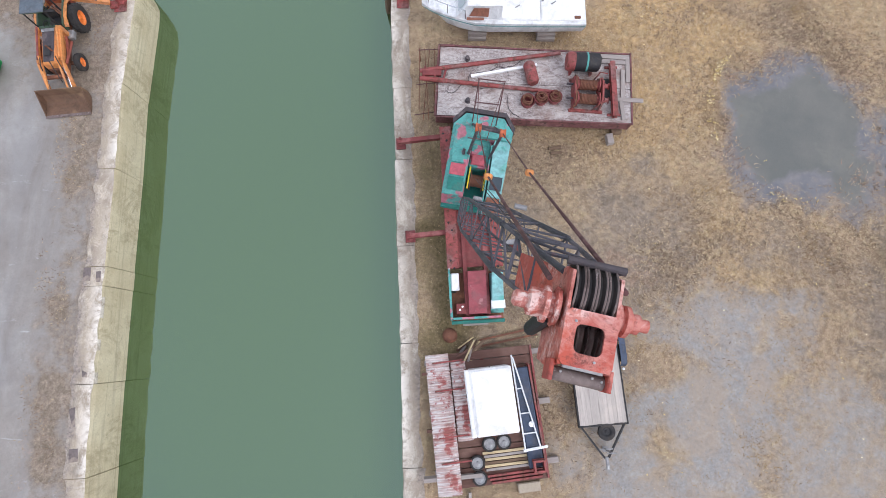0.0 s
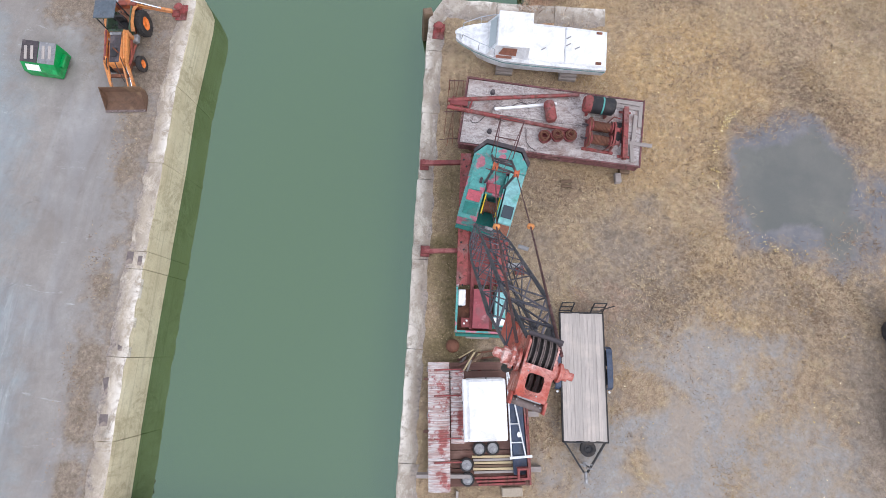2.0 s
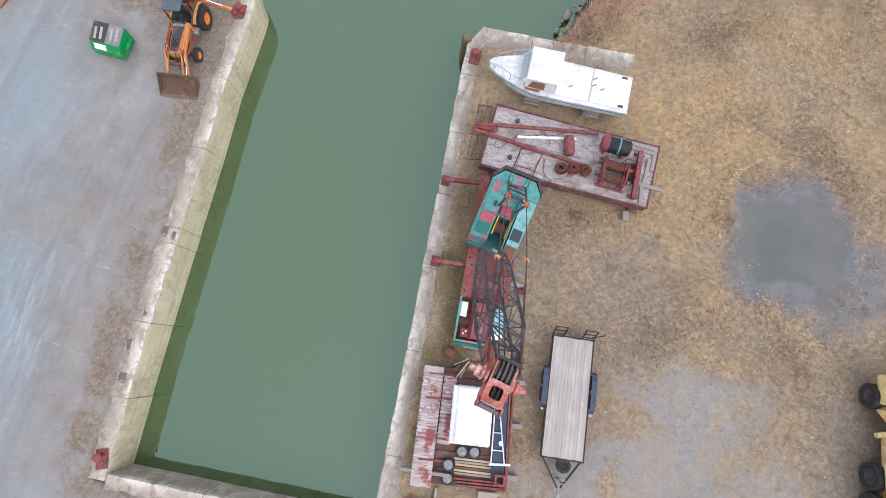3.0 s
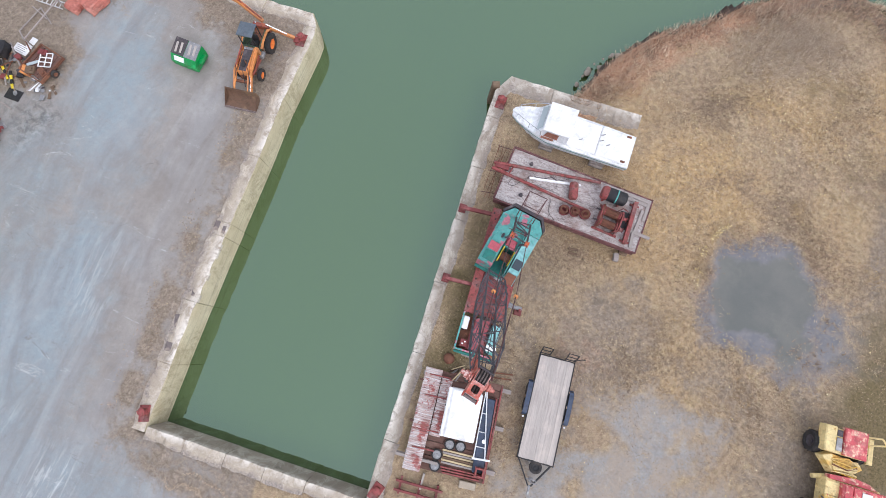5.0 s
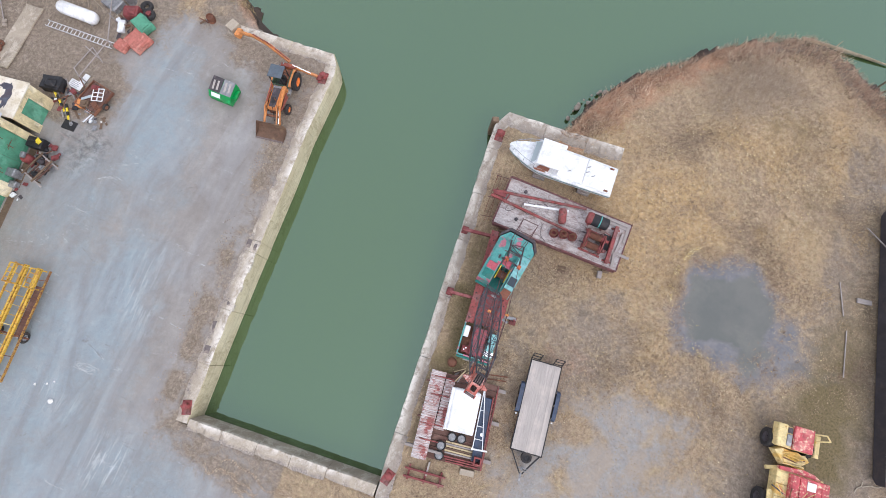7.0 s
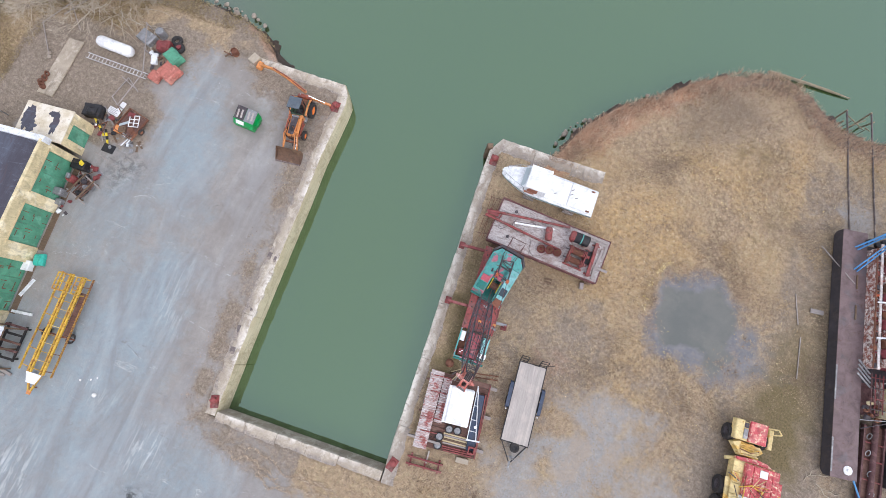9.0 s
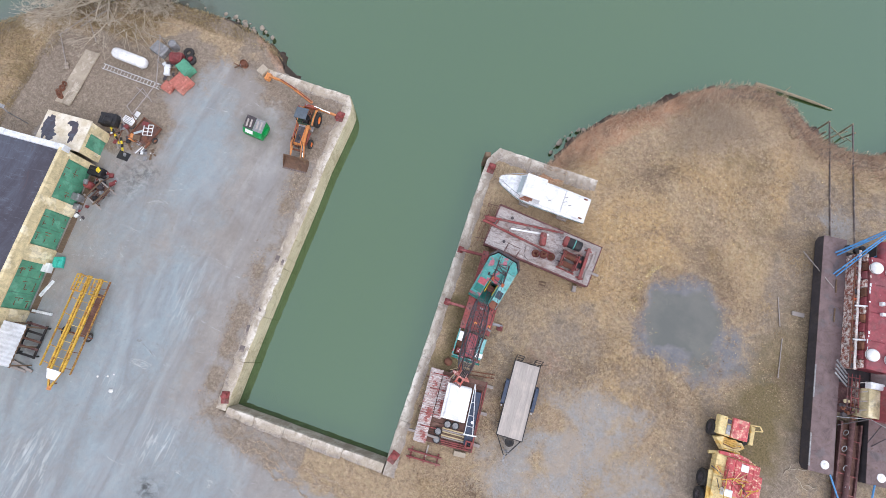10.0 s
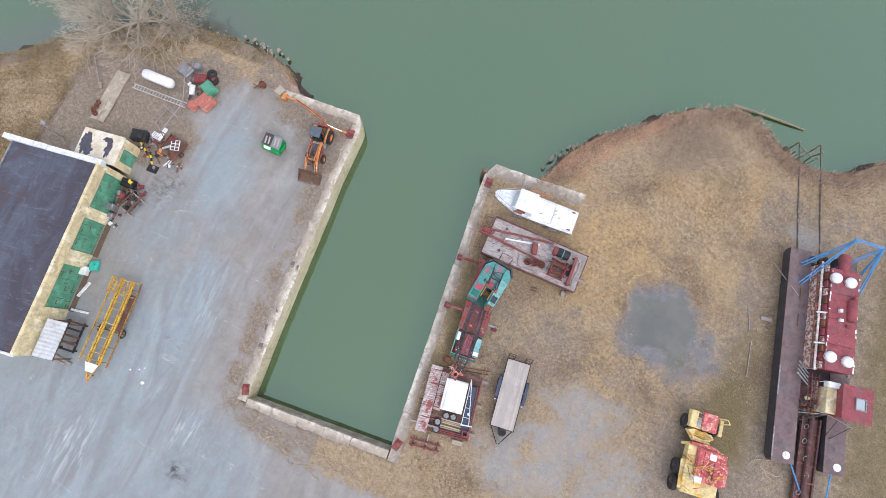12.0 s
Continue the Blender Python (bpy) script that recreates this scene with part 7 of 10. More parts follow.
    for a, b in ((0.3, 0.95), (2.2, 2.8)):
        bm = bmesh.new()
        box(bm, X1 - 0.12, (a + b) / 2, 0, 0.24, b - a - 0.004, h)
        part("east_wall_pier", bm, "cream", an)
    bm = bmesh.new()
    box(bm, X1 - 0.12, 1.575, 2.05, 0.24, 1.24, h - 2.05)
    part("east_lintel", bm, "cream", an)
    bm = bmesh.new()
    rbox(bm, X1 - 0.12, 1.575, 0.05, 0.08, 1.22, 1.98, 0.01)
    part("door", bm, "door_green", an, "green door")
    bm = bmesh.new()
    rbox(bm, (X0 + X1) / 2 - 0.02, (Y0 + Y1) / 2 + 0.02, h + 0.004, X1 - X0 + 0.2, Y1 - Y0 + 0.12, 0.12, 0.03)
    r = part("roof", bm, "patch_roof", an, "white coated roof with dark tar patches")
    for i, (px, py, rx, ry) in enumerate(((-3.2, 1.75, 0.5, 1.05), (-2.75, 1.1, 0.42, 0.55), (-0.95, 1.75, 0.3, 0.95), (-1.25, 2.45, 0.45, 0.25))):
        bm = bmesh.new()
        ring = []
        for k in range(40):
            a = 2 * math.pi * k / 40
            q = 1 + 0.45 * noise.noise(Vector((2.2 * math.cos(a) + 9 * i, 2.2 * math.sin(a), 0))) + 0.25 * noise.noise(Vector((6 * math.cos(a), 6 * math.sin(a) + 5 * i, 0)))
            ring.append((max(X0 + 0.02, px + rx * q * math.cos(a)), min(Y1 - 0.02, py + ry * q * math.sin(a))))
        prism(bm, ring, h + 0.122 + 0.005 * i, h + 0.13 + 0.005 * i)
        part("tar_patch", bm, "tar", r, "torn dark tar felt")
    # lean-to with a corrugated roof
    le = thing("lean_to_shelter", B, "grey corrugated lean-to on posts against the workshop", "shelter")
    n = 40
    bm = bmesh.new()
    rows = []
    for i in range(n * 2 + 1):
        y = -14.05 - 3.25 * i / (2 * n)
        zz = 0.025 * math.sin(i * 2 * math.pi / 8)
        rows.append([(0.45, y, 2.6 + zz), (1.2, y, 2.42 + zz), (2.0, y, 2.2 + zz)])
    loft(bm, rows, False, closed=False)
    r = part("roof_sheet", bm, "pale_sheet", le, "grey corrugated roof sheet")
    mod = r.modifiers.new("sheet_thickness", "SOLIDIFY")
    mod.thickness = 0.01
    for x, y, hh in ((0.5, -14.15, 2.54), (0.5, -17.2, 2.54), (1.95, -14.15, 2.17), (1.95, -15.7, 2.17), (1.95, -17.2, 2.17)):
        bm = bmesh.new()
        box(bm, x, y, 0, 0.1, 0.1, hh)
        part("post", bm, "brown_wood", le)
    for x, z in ((0.5, 2.48), (1.95, 2.1)):
        bm = bmesh.new()
        beam(bm, (x, -14.0, z), (x, -17.35, z), 0.08, 0.1)
        part("rafter", bm, "brown_wood", le)
    for i in range(5):
        bm = bmesh.new()
        beam(bm, (0.7, -14.0 - 0.6 * i, 0.7 + 0.12 * (i % 2)), (2.35, -14.05 - 0.6 * i, 0.55), 0.16, 0.12)
        part("rack_rail", bm, ("rust_dark", "black", "rust_wood")[i % 3], le)
    for x in (0.75, 2.2):
        bm = bmesh.new()
        beam(bm, (x, -13.9, 0.42), (x, -16.6, 0.42), 0.12, 0.14)
        part("rack_beam", bm, "black", le)
        for y in (-14.1, -16.4):
            bm = bmesh.new()
            box(bm, x, y, 0, 0.12, 0.12, 0.4)
            part("rack_leg", bm, "black", le)
    # wall-side boards at the south corner
    for i, (x0, y0, x1, y1) in enumerate(((0.2, -13.1, 1.9, -13.0), (0.3, -17.2, 2.3, -17.6), (-0.4, -17.6, 1.8, -17.75))):
        bm = bmesh.new()
        beam(bm, (x0, y0, 0.1), (x1, y1, 0.1), 0.2, 0.12)
        solo("timber_baulk", bm, "grey_wood_x" if i else "white", B, "pale timber baulk on the ground by the workshop", "timber", "baulks by the workshop")


workshop()


# ---- yellow pipe trailer ----
def truss_trailer():
    ob = thing("truss_trailer", pose(-28.7, -7.5, 0, 0, 0, 5.2), "long yellow steel ladder-frame trailer with rusty rails", "trailer")
    for x, w, mat in ((-1.3, 0.06, "yellow"), (1.3, 0.07, "yellow_rust"), (-0.58, 0.14, "yellow"), (-0.36, 0.1, "yellow"), (0.4, 0.1, "yellow"), (0.62, 0.14, "yellow")):
        bm = bmesh.new()
        beam(bm, (x, -3.9, 0.8), (x, 3.8, 0.8), w, 0.16)
        part("long_rail", bm, mat, ob)
    for i in range(12):
        y = -3.6 + 0.66 * i
        bm = bmesh.new()
        beam(bm, (-0.5, y, 0.82), (0.5, y, 0.82), 0.04, 0.06)
        part("rung", bm, "pale_yellow" if i % 2 else "yellow", ob)
        if i % 2 == 0:
            for s in (-1, 1):
                bm = bmesh.new()
                beam(bm, (s * 0.5, y, 0.78), (s * 1.3, y + 0.1, 0.78), 0.05, 0.06)
                part("outrigger_bar", bm, "rust" if s > 0 else "yellow", ob)
    bm = bmesh.new()
    box(bm, 0.9, 0.9, 0.6, 0.5, 3.4, 0.03)
    part("side_walkway", bm, "rust_wood", ob, "rusty side walkway plate")
    for s in (-1, 1):
        for y in (2.4, 3.7):
            bm = bmesh.new()
            pipe(bm, [(s * 0.5, y, 0.8), (s * 0.5, y, 1.5), (s * 1.05, y, 1.5), (s * 1.05, y, 0.8)], 0.05, 7)
            part("end_hoop", bm, "yellow", ob)
        for x in (0.5, 1.05):
            bm = bmesh.new()
            tube(bm, (s * x, 2.4, 1.5), (s * x, 3.7, 1.5), 0.05, 7)
            part("hoop_rail", bm, "yellow", ob)
        for y in (2.7, 3.05, 3.4):
            bm = bmesh.new()
            tube(bm, (s * 0.5, y, 1.5), (s * 1.05, y, 1.5), 0.035, 6)
            part("hoop_bar", bm, "yellow", ob)
        wheel(ob, pose(s * (1.2 if s > 0 else 0.8), -0.9, 0.4), 0.4, 0.22, "galvanised")
    bm = bmesh.new()
    beam(bm, (-1.55, -0.9, 0.45), (1.55, -0.9, 0.45), 0.1, 0.12)
    part("axle_beam", bm, "rust", ob)
    bm = bmesh.new()
    prism(bm, [(-0.65, -3.9), (0.6, -3.9), (0.35, -4.65), (-0.35, -4.65)], 0.84, 0.87)
    part("tongue_plate", bm, "white_panel", ob, "white plate on the tongue")
    for s in (-1, 1):
        bm = bmesh.new()
        beam(bm, (s * 0.5, -3.9, 0.75), (s * 0.06, -5.3, 0.6), 0.12, 0.14)
        part("tongue_bar", bm, "yellow", ob)
    bm = bmesh.new()
    rbox(bm, 0, -5.3, 0.52, 0.3, 0.35, 0.16, 0.03)
    part("hitch", bm, "orange", ob)
    bm = bmesh.new()
    tube(bm, (0, -5.0, 0.0), (0, -5.0, 0.6), 0.05, 8)
    part("stand", bm, "rust", ob)


truss_trailer()


# ---- yard clutter north of the workshop ----
def heap(x, y, rx, ry, n, seed, palette, z=0.0, size=(0.3, 0.9), group="junk heap", deg=0):
    """Loose boxes, boards and pipes thrown together, each a thing of its own."""
    rnd = random.Random(seed)
    for i in range(n):
        a, q = rnd.uniform(0, 6.28), math.sqrt(rnd.random())
        px, py = x + rx * q * math.cos(a), y + ry * q * math.sin(a)
        lvl = 0.02 + (1 - q) * 0.45 * rnd.random()
        mat, lab, cat, shape = rnd.choice(palette)
        bm = bmesh.new()
        s = rnd.uniform(*size)
        if shape == "board":
            rbox(bm, 0, 0, 0, s * 1.6, 0.16, 0.05, 0.008)
        elif shape == "sheet":
            rbox(bm, 0, 0, 0, s, s * 0.7, 0.03, 0.008)
        elif shape == "box":
            rbox(bm, 0, 0, 0, s * 0.7, s * 0.55, s * 0.4, 0.03)
        elif shape == "pipe":
            tube(bm, (-s, 0, 0.05), (s, 0, 0.05), 0.04, 7)
        elif shape == "drum":
            lathe(bm, [(0.02, 0), (0.28, 0), (0.28, 0.8), (0.26, 0.82), (0.24, 0.79), (0.02, 0.79)], 16)
        else:
            lathe(bm, [(0.02, 0), (s * 0.35, 0), (s * 0.42, s * 0.25), (s * 0.25, s * 0.42), (0.02, s * 0.45)], 9)
        for v in bm.verts:
            v.co += 0.16 * s * noise.noise_vector(v.co * 2.2 / s + Vector((i * 3.7, seed, 0))) * (0.3 if shape in ("drum", "pipe") else 1)
            v.co.z = max(v.co.z, 0.0)
        tilt = 0 if shape in ("drum", "box") else rnd.uniform(-6, 6)
        solo(cat.replace(" ", "_"), bm, mat, pose(px, py, lvl if shape not in ("drum",) else 0.02, tilt, tilt * 0.5, rnd.uniform(0, 180)), lab, cat, group)


def yard():
    # slab with chain
    bm = bmesh.new()
    rbox(bm, 0, 0, 0, 1.45, 5.6, 0.16, 0.04)
    bmesh.ops.subdivide_edges(bm, edges=bm.edges, cuts=3, use_grid_fill=True)
    for v in bm.verts:
        v.co += Vector((0.12, 0.12, 0.03)) * noise.noise(v.co * 1.1)
    solo("concrete_slab", bm, "concrete_w", pose(-40.35, 11.8, 0.02, 0, 0, 0.5), "cracked mossy concrete slab lying in the yard", "slab")
    for i, (x, y) in enumerate(((-40.9, 10.7), (-40.85, 10.25), (-40.9, 9.8), (-40.65, 9.6))):
        bm = bmesh.new()
        for k in range(4):
            torus(bm, 0.16 + 0.03 * (k % 2), 0.05, 12, 6, pose(0.06 * k - 0.1, 0.04 * (k % 2), 0.06 + 0.07 * k, 15 * k, 10, 0))
        solo("chain_coil", bm, "rust", pose(x, y, 0.18, 0, 0, 40 * i), "rusty heap of heavy chain on the slab", "chain", "chains on the slab")
    # gas tank
    t = thing("gas_tank", pose(-36.3, 15.05, 0, 0, 0, -1), "white horizontal gas storage tank on short legs", "tank")
    bm = bmesh.new()
    lathe(bm, [(0.02, -1.72), (0.25, -1.68), (0.42, -1.55), (0.5, -1.3), (0.5, 1.3), (0.42, 1.55), (0.25, 1.68), (0.02, 1.72)], 26, pose(0, 0, 0.75, 0, 90, 0))
    part("shell", bm, "white_panel", t, "", 50)
    bm = bmesh.new()
    lathe(bm, [(0.16, 1.22), (0.18, 1.32), (0.05, 1.4)], 16)
    part("valve_dome", bm, "white", t, "", 40)
    for x in (-0.95, 0.95):
        bm = bmesh.new()
        rbox(bm, x, 0, 0, 0.14, 0.7, 0.36, 0.02)
        part("leg", bm, "galvanised", t)
    # ladder on the ground
    l = thing("extension_ladder", pose(-35.85, 13.68, 0.06, 0, 0, 0.2), "aluminium extension ladder lying on the ground", "ladder")
    for y in (-0.24, 0.24):
        bm = bmesh.new()
        beam(bm, (-2.95, y, 0.05), (2.95, y, 0.05), 0.045, 0.1)
        part("rail", bm, "aluminium", l)
    for i in range(17):
        bm = bmesh.new()
        tube(bm, (-2.75 + 0.34 * i, -0.24, 0.06), (-2.75 + 0.34 * i, 0.24, 0.06), 0.03, 6)
        part("rung", bm, "aluminium", l)
    # leaning pipe frame along the yard edge
    f = thing("pipe_fence", pose(0, 0, 0), "rusty leaning pipe fence frame at the yard's edge", "fence")
    for p, q in (((-34.7, 18.0, 0.9), (-32.75, 13.6, 0.9)), ((-32.75, 13.6, 0.9), (-33.3, 10.2, 0.9)), ((-34.75, 10.9, 0.15), (-33.3, 10.2, 0.9)), ((-34.75, 10.9, 0.15), (-34.3, 13.0, 0.15)), ((-34.3, 13.0, 0.15), (-32.6, 12.0, 0.5)), ((-34.9, 12.9, 0.1), (-33.0, 12.2, 0.6))):
        bm = bmesh.new()
        tube(bm, p, q, 0.045, 7)
        part("rail", bm, "grey_wood_x", f)
    for x, y in ((-34.7, 18.0), (-33.7, 15.7), (-32.75, 13.6), (-33.3, 10.2)):
        bm = bmesh.new()
        tube(bm, (x, y, -0.05), (x, y, 1.05), 0.05, 7)
        part("post", bm, "grey_wood_x", f)
    for x0, y0, x1, y1 in ((-44.2, 15.0, -42.0, 19.2), (-42.8, 16.5, -41.3, 19.0), (-44.2, 15.2, -41.8, 12.3), (-42.6, 17.6, -40.6, 15.6)):
        bm = bmesh.new()
        tube(bm, (x0, y0, 0.08), (x1, y1, 0.12), 0.045, 6)
        solo("wooden_pole", bm, "grey_wood_x", pose(0, 0, 0), "thin weathered pole lying in the grass", "pole", "poles in the grass")
    for x, y in ((-41.3, 19.0), (-41.8, 12.3), (-42.0, 12.6)):
        bm = bmesh.new()
        rbox(bm, 0, 0, 0, 0.35, 0.3, 0.2, 0.06)
        solo("field_stone", bm, "concrete_e", pose(x, y, 0.0, 0, 0, 30), "pale stone lying in the grass", "stone", "stones in the yard")
    # street-lamp head standing behind the workshop
    s = thing("yard_lamp", pose(-42.3, 6.2, 0), "weathered lamp post with a pale lamp head", "lamp")
    bm = bmesh.new()
    tube(bm, (0, 0, 0), (0, 0, 2.1), 0.05, 8)
    tube(bm, (0, 0, 2.1), (-0.5, 0.2, 2.25), 0.04, 8)
    part("post", bm, "galvanised", s)
    bm = bmesh.new()
    rbox(bm, -0.7, 0.28, 2.17, 0.6, 0.36, 0.16, 0.06)
    part("lamp_head", bm, "galvanised", s, "pale lamp head")
    # junk by the bank
    for nm, mat, x, y, z, sx, sy, sz, d, lab, cat in (
            ("storage_box", "galvanised", -34.5, 17.0, 0, 1.5, 1.1, 0.55, -15, "grey-white sheet-metal storage box", "box"),
            ("red_crate", "salmon", -31.1, 14.7, 0, 1.7, 1.5, 0.5, -20, "flat red steel crate with a dented lid", "crate"),
            ("red_crate", "salmon", -32.1, 13.9, 0, 1.0, 0.9, 0.4, -10, "low dull-red metal crate", "crate"),
            ("green_hopper", "door_green", -31.4, 16.1, 0, 1.5, 1.1, 0.6, -25, "green steel hopper with a white bar", "hopper"),
            ("engine_block", "maroon", -32.6, 16.7, 0, 1.1, 0.9, 0.7, 15, "red-brown rusty engine block", "engine"),
            ("white_tub", "white", -33.0, 15.4, 0, 0.5, 1.0, 0.35, 20, "cracked white plastic tub", "tub"),
            ("covered_load", "black", -35.3, 9.1, 0, 1.5, 1.1, 0.7, 10, "bundle under a black plastic sheet", "bundle"),
            ("orange_bucket", "orange", -32.5, 8.4, 0, 0.7, 0.6, 0.5, 5, "orange plastic bin on the ground", "bin"),
            ("black_mat", "black", -32.75, 6.6, 0, 1.1, 0.75, 0.06, 0, "black rubber mat on the ground", "mat"),
            ("generator", "black", -33.9, 4.4, 0, 1.2, 0.8, 0.7, 6, "black generator with yellow marking", "generator"),
            ("yellow_tray", "plastic_yellow", -33.6, 4.55, 0.7, 0.5, 0.3, 0.1, -20, "yellow plastic tray on the generator", "tray"),
            ("meter_cabinet", "galvanised", -34.2, 1.75, 0, 0.7, 0.6, 0.9, 6, "light grey metal cabinet", "cabinet"),
            ("meter_cabinet", "galvanised", -34.0, 1.0, 0, 0.55, 0.5, 0.45, 6, "low light-grey metal cabinet", "cabinet"),
            ("teal_tarp", "teal_tarp", -33.0, -3.8, 0, 0.8, 0.9, 0.35, 20, "crumpled turquoise plastic tarpaulin", "tarpaulin"),
            ("white_cooler", "white_panel", -33.9, -4.6, 0, 1.3, 0.8, 0.6, 12, "white cooler box beside the door", "cooler"),
            ("white_gutter", "white", -32.9, -6.1, 0, 0.3, 1.6, 0.12, -15, "white length of gutter on the ground", "gutter")):
        bm = bmesh.new()
        rbox(bm, 0, 0, 0, sx, sy, sz, 0.05)
        if cat in ("crate", "hopper", "tray"):
            rbox(bm, 0.05, 0.03, sz, sx * 0.8, sy * 0.75, 0.06, 0.02)
        if cat in ("bundle", "tarpaulin", "engine"):
            rbox(bm, 0.12, -0.1, sz * 0.7, sx * 0.55, sy * 0.6, sz * 0.6, 0.12)
        if cat in ("crate", "hopper", "bundle", "tarpaulin", "engine", "tray", "sheet", "tub", "bin", "cart"):
            bmesh.ops.subdivide_edges(bm, edges=bm.edges, cuts=2, use_grid_fill=True)
            for v in bm.verts:
                v.co += 0.08 * noise.noise_vector(v.co * 2.6 + Vector((x, y, 0)))
                v.co.z = max(v.co.z, 0.0)
        if cat in ("generator", "cart"):
            tube(bm, (-sx * 0.4, 0, sz), (sx * 0.4, 0.1, sz + 0.12), 0.06, 7)
        solo(nm, bm, mat, pose(x, y, z + 0.02, 0, 0, d), lab, cat)
    for i, (x, y, r, mat) in enumerate(((-33.4, 17.75, 0.36, "galvanised"), (-32.0, 17.7, 0.5, "rubber"), (-31.5, 17.1, 0.5, "rubber"))):
        t = thing("steel_drum" if i == 0 else "old_tyre", pose(x, y, 0.02), "grey steel drum standing upright" if i == 0 else "large worn tyre lying flat on the bank", "drum" if i == 0 else "tyre")
        bm = bmesh.new()
        if i == 0:
            lathe(bm, [(0.02, 0), (r, 0), (r, 0.85), (r - 0.03, 0.87), (r - 0.05, 0.83), (0.02, 0.83)], 20)
        else:
            torus(bm, r * 0.7, r * 0.33, 20, 8, pose(0, 0, r * 0.33))
        part("shell" if i == 0 else "tyre", bm, mat, t, "", 40)
    junk = [("rust", "rusty pipe thrown on a scrap heap", "scrap pipe", "pipe"), ("brown_wood", "broken board on a scrap heap", "scrap board", "board"), ("dark_steel", "dark steel offcut on a scrap heap", "steel offcut", "sheet"),
            ("maroon", "dull red metal part on a scrap heap", "metal part", "box"), ("galvanised", "bent grey sheet on a scrap heap", "metal sheet", "sheet"), ("black", "black plastic rubbish in a heap", "rubbish bag", "bag"), ("white", "white plastic scrap in a heap", "plastic scrap", "box")]
    heap(-33.6, 8.5, 1.7, 1.1, 26, 31, junk, size=(0.2, 0.75), group="scrap heap by the annex")
    heap(-31.1, 7.6, 0.8, 0.8, 12, 37, junk, size=(0.15, 0.45), group="scrap heap by the annex")
    heap(-32.2, 15.9, 1.4, 1.7, 30, 32, junk, size=(0.2, 0.7), group="scrap heap by the bank")
    heap(-33.0, 3.6, 1.0, 1.3, 24, 33, junk, size=(0.2, 0.7), group="scrap by the workshop door")
    heap(-33.4, 0.8, 0.5, 0.9, 6, 39, junk, size=(0.2, 0.5), group="scrap by the workshop door")
    heap(-26.8, 18.3, 0.6, 0.5, 6, 34, junk, size=(0.2, 0.5), group="scrap on the point")
    bm = bmesh.new()
    rbox(bm, 0, 0, 0, 0.75, 0.85, 0.5, 0.04)
    solo("concrete_block", bm, "concrete_w", pose(-24.75, 18.5, 0.05, 0, 0, -20), "pale concrete block at the quay's end", "block")
    d = thing("rusty_barrel", pose(-26.7, 18.5, 0.02), "short rusty barrel standing on the point", "barrel")
    bm = bmesh.new()
    lathe(bm, [(0.02, 0), (0.3, 0), (0.33, 0.25), (0.3, 0.55), (0.24, 0.56), (0.24, 0.45), (0.02, 0.44)], 18)
    part("shell", bm, "rust", d, "", 40)


yard()


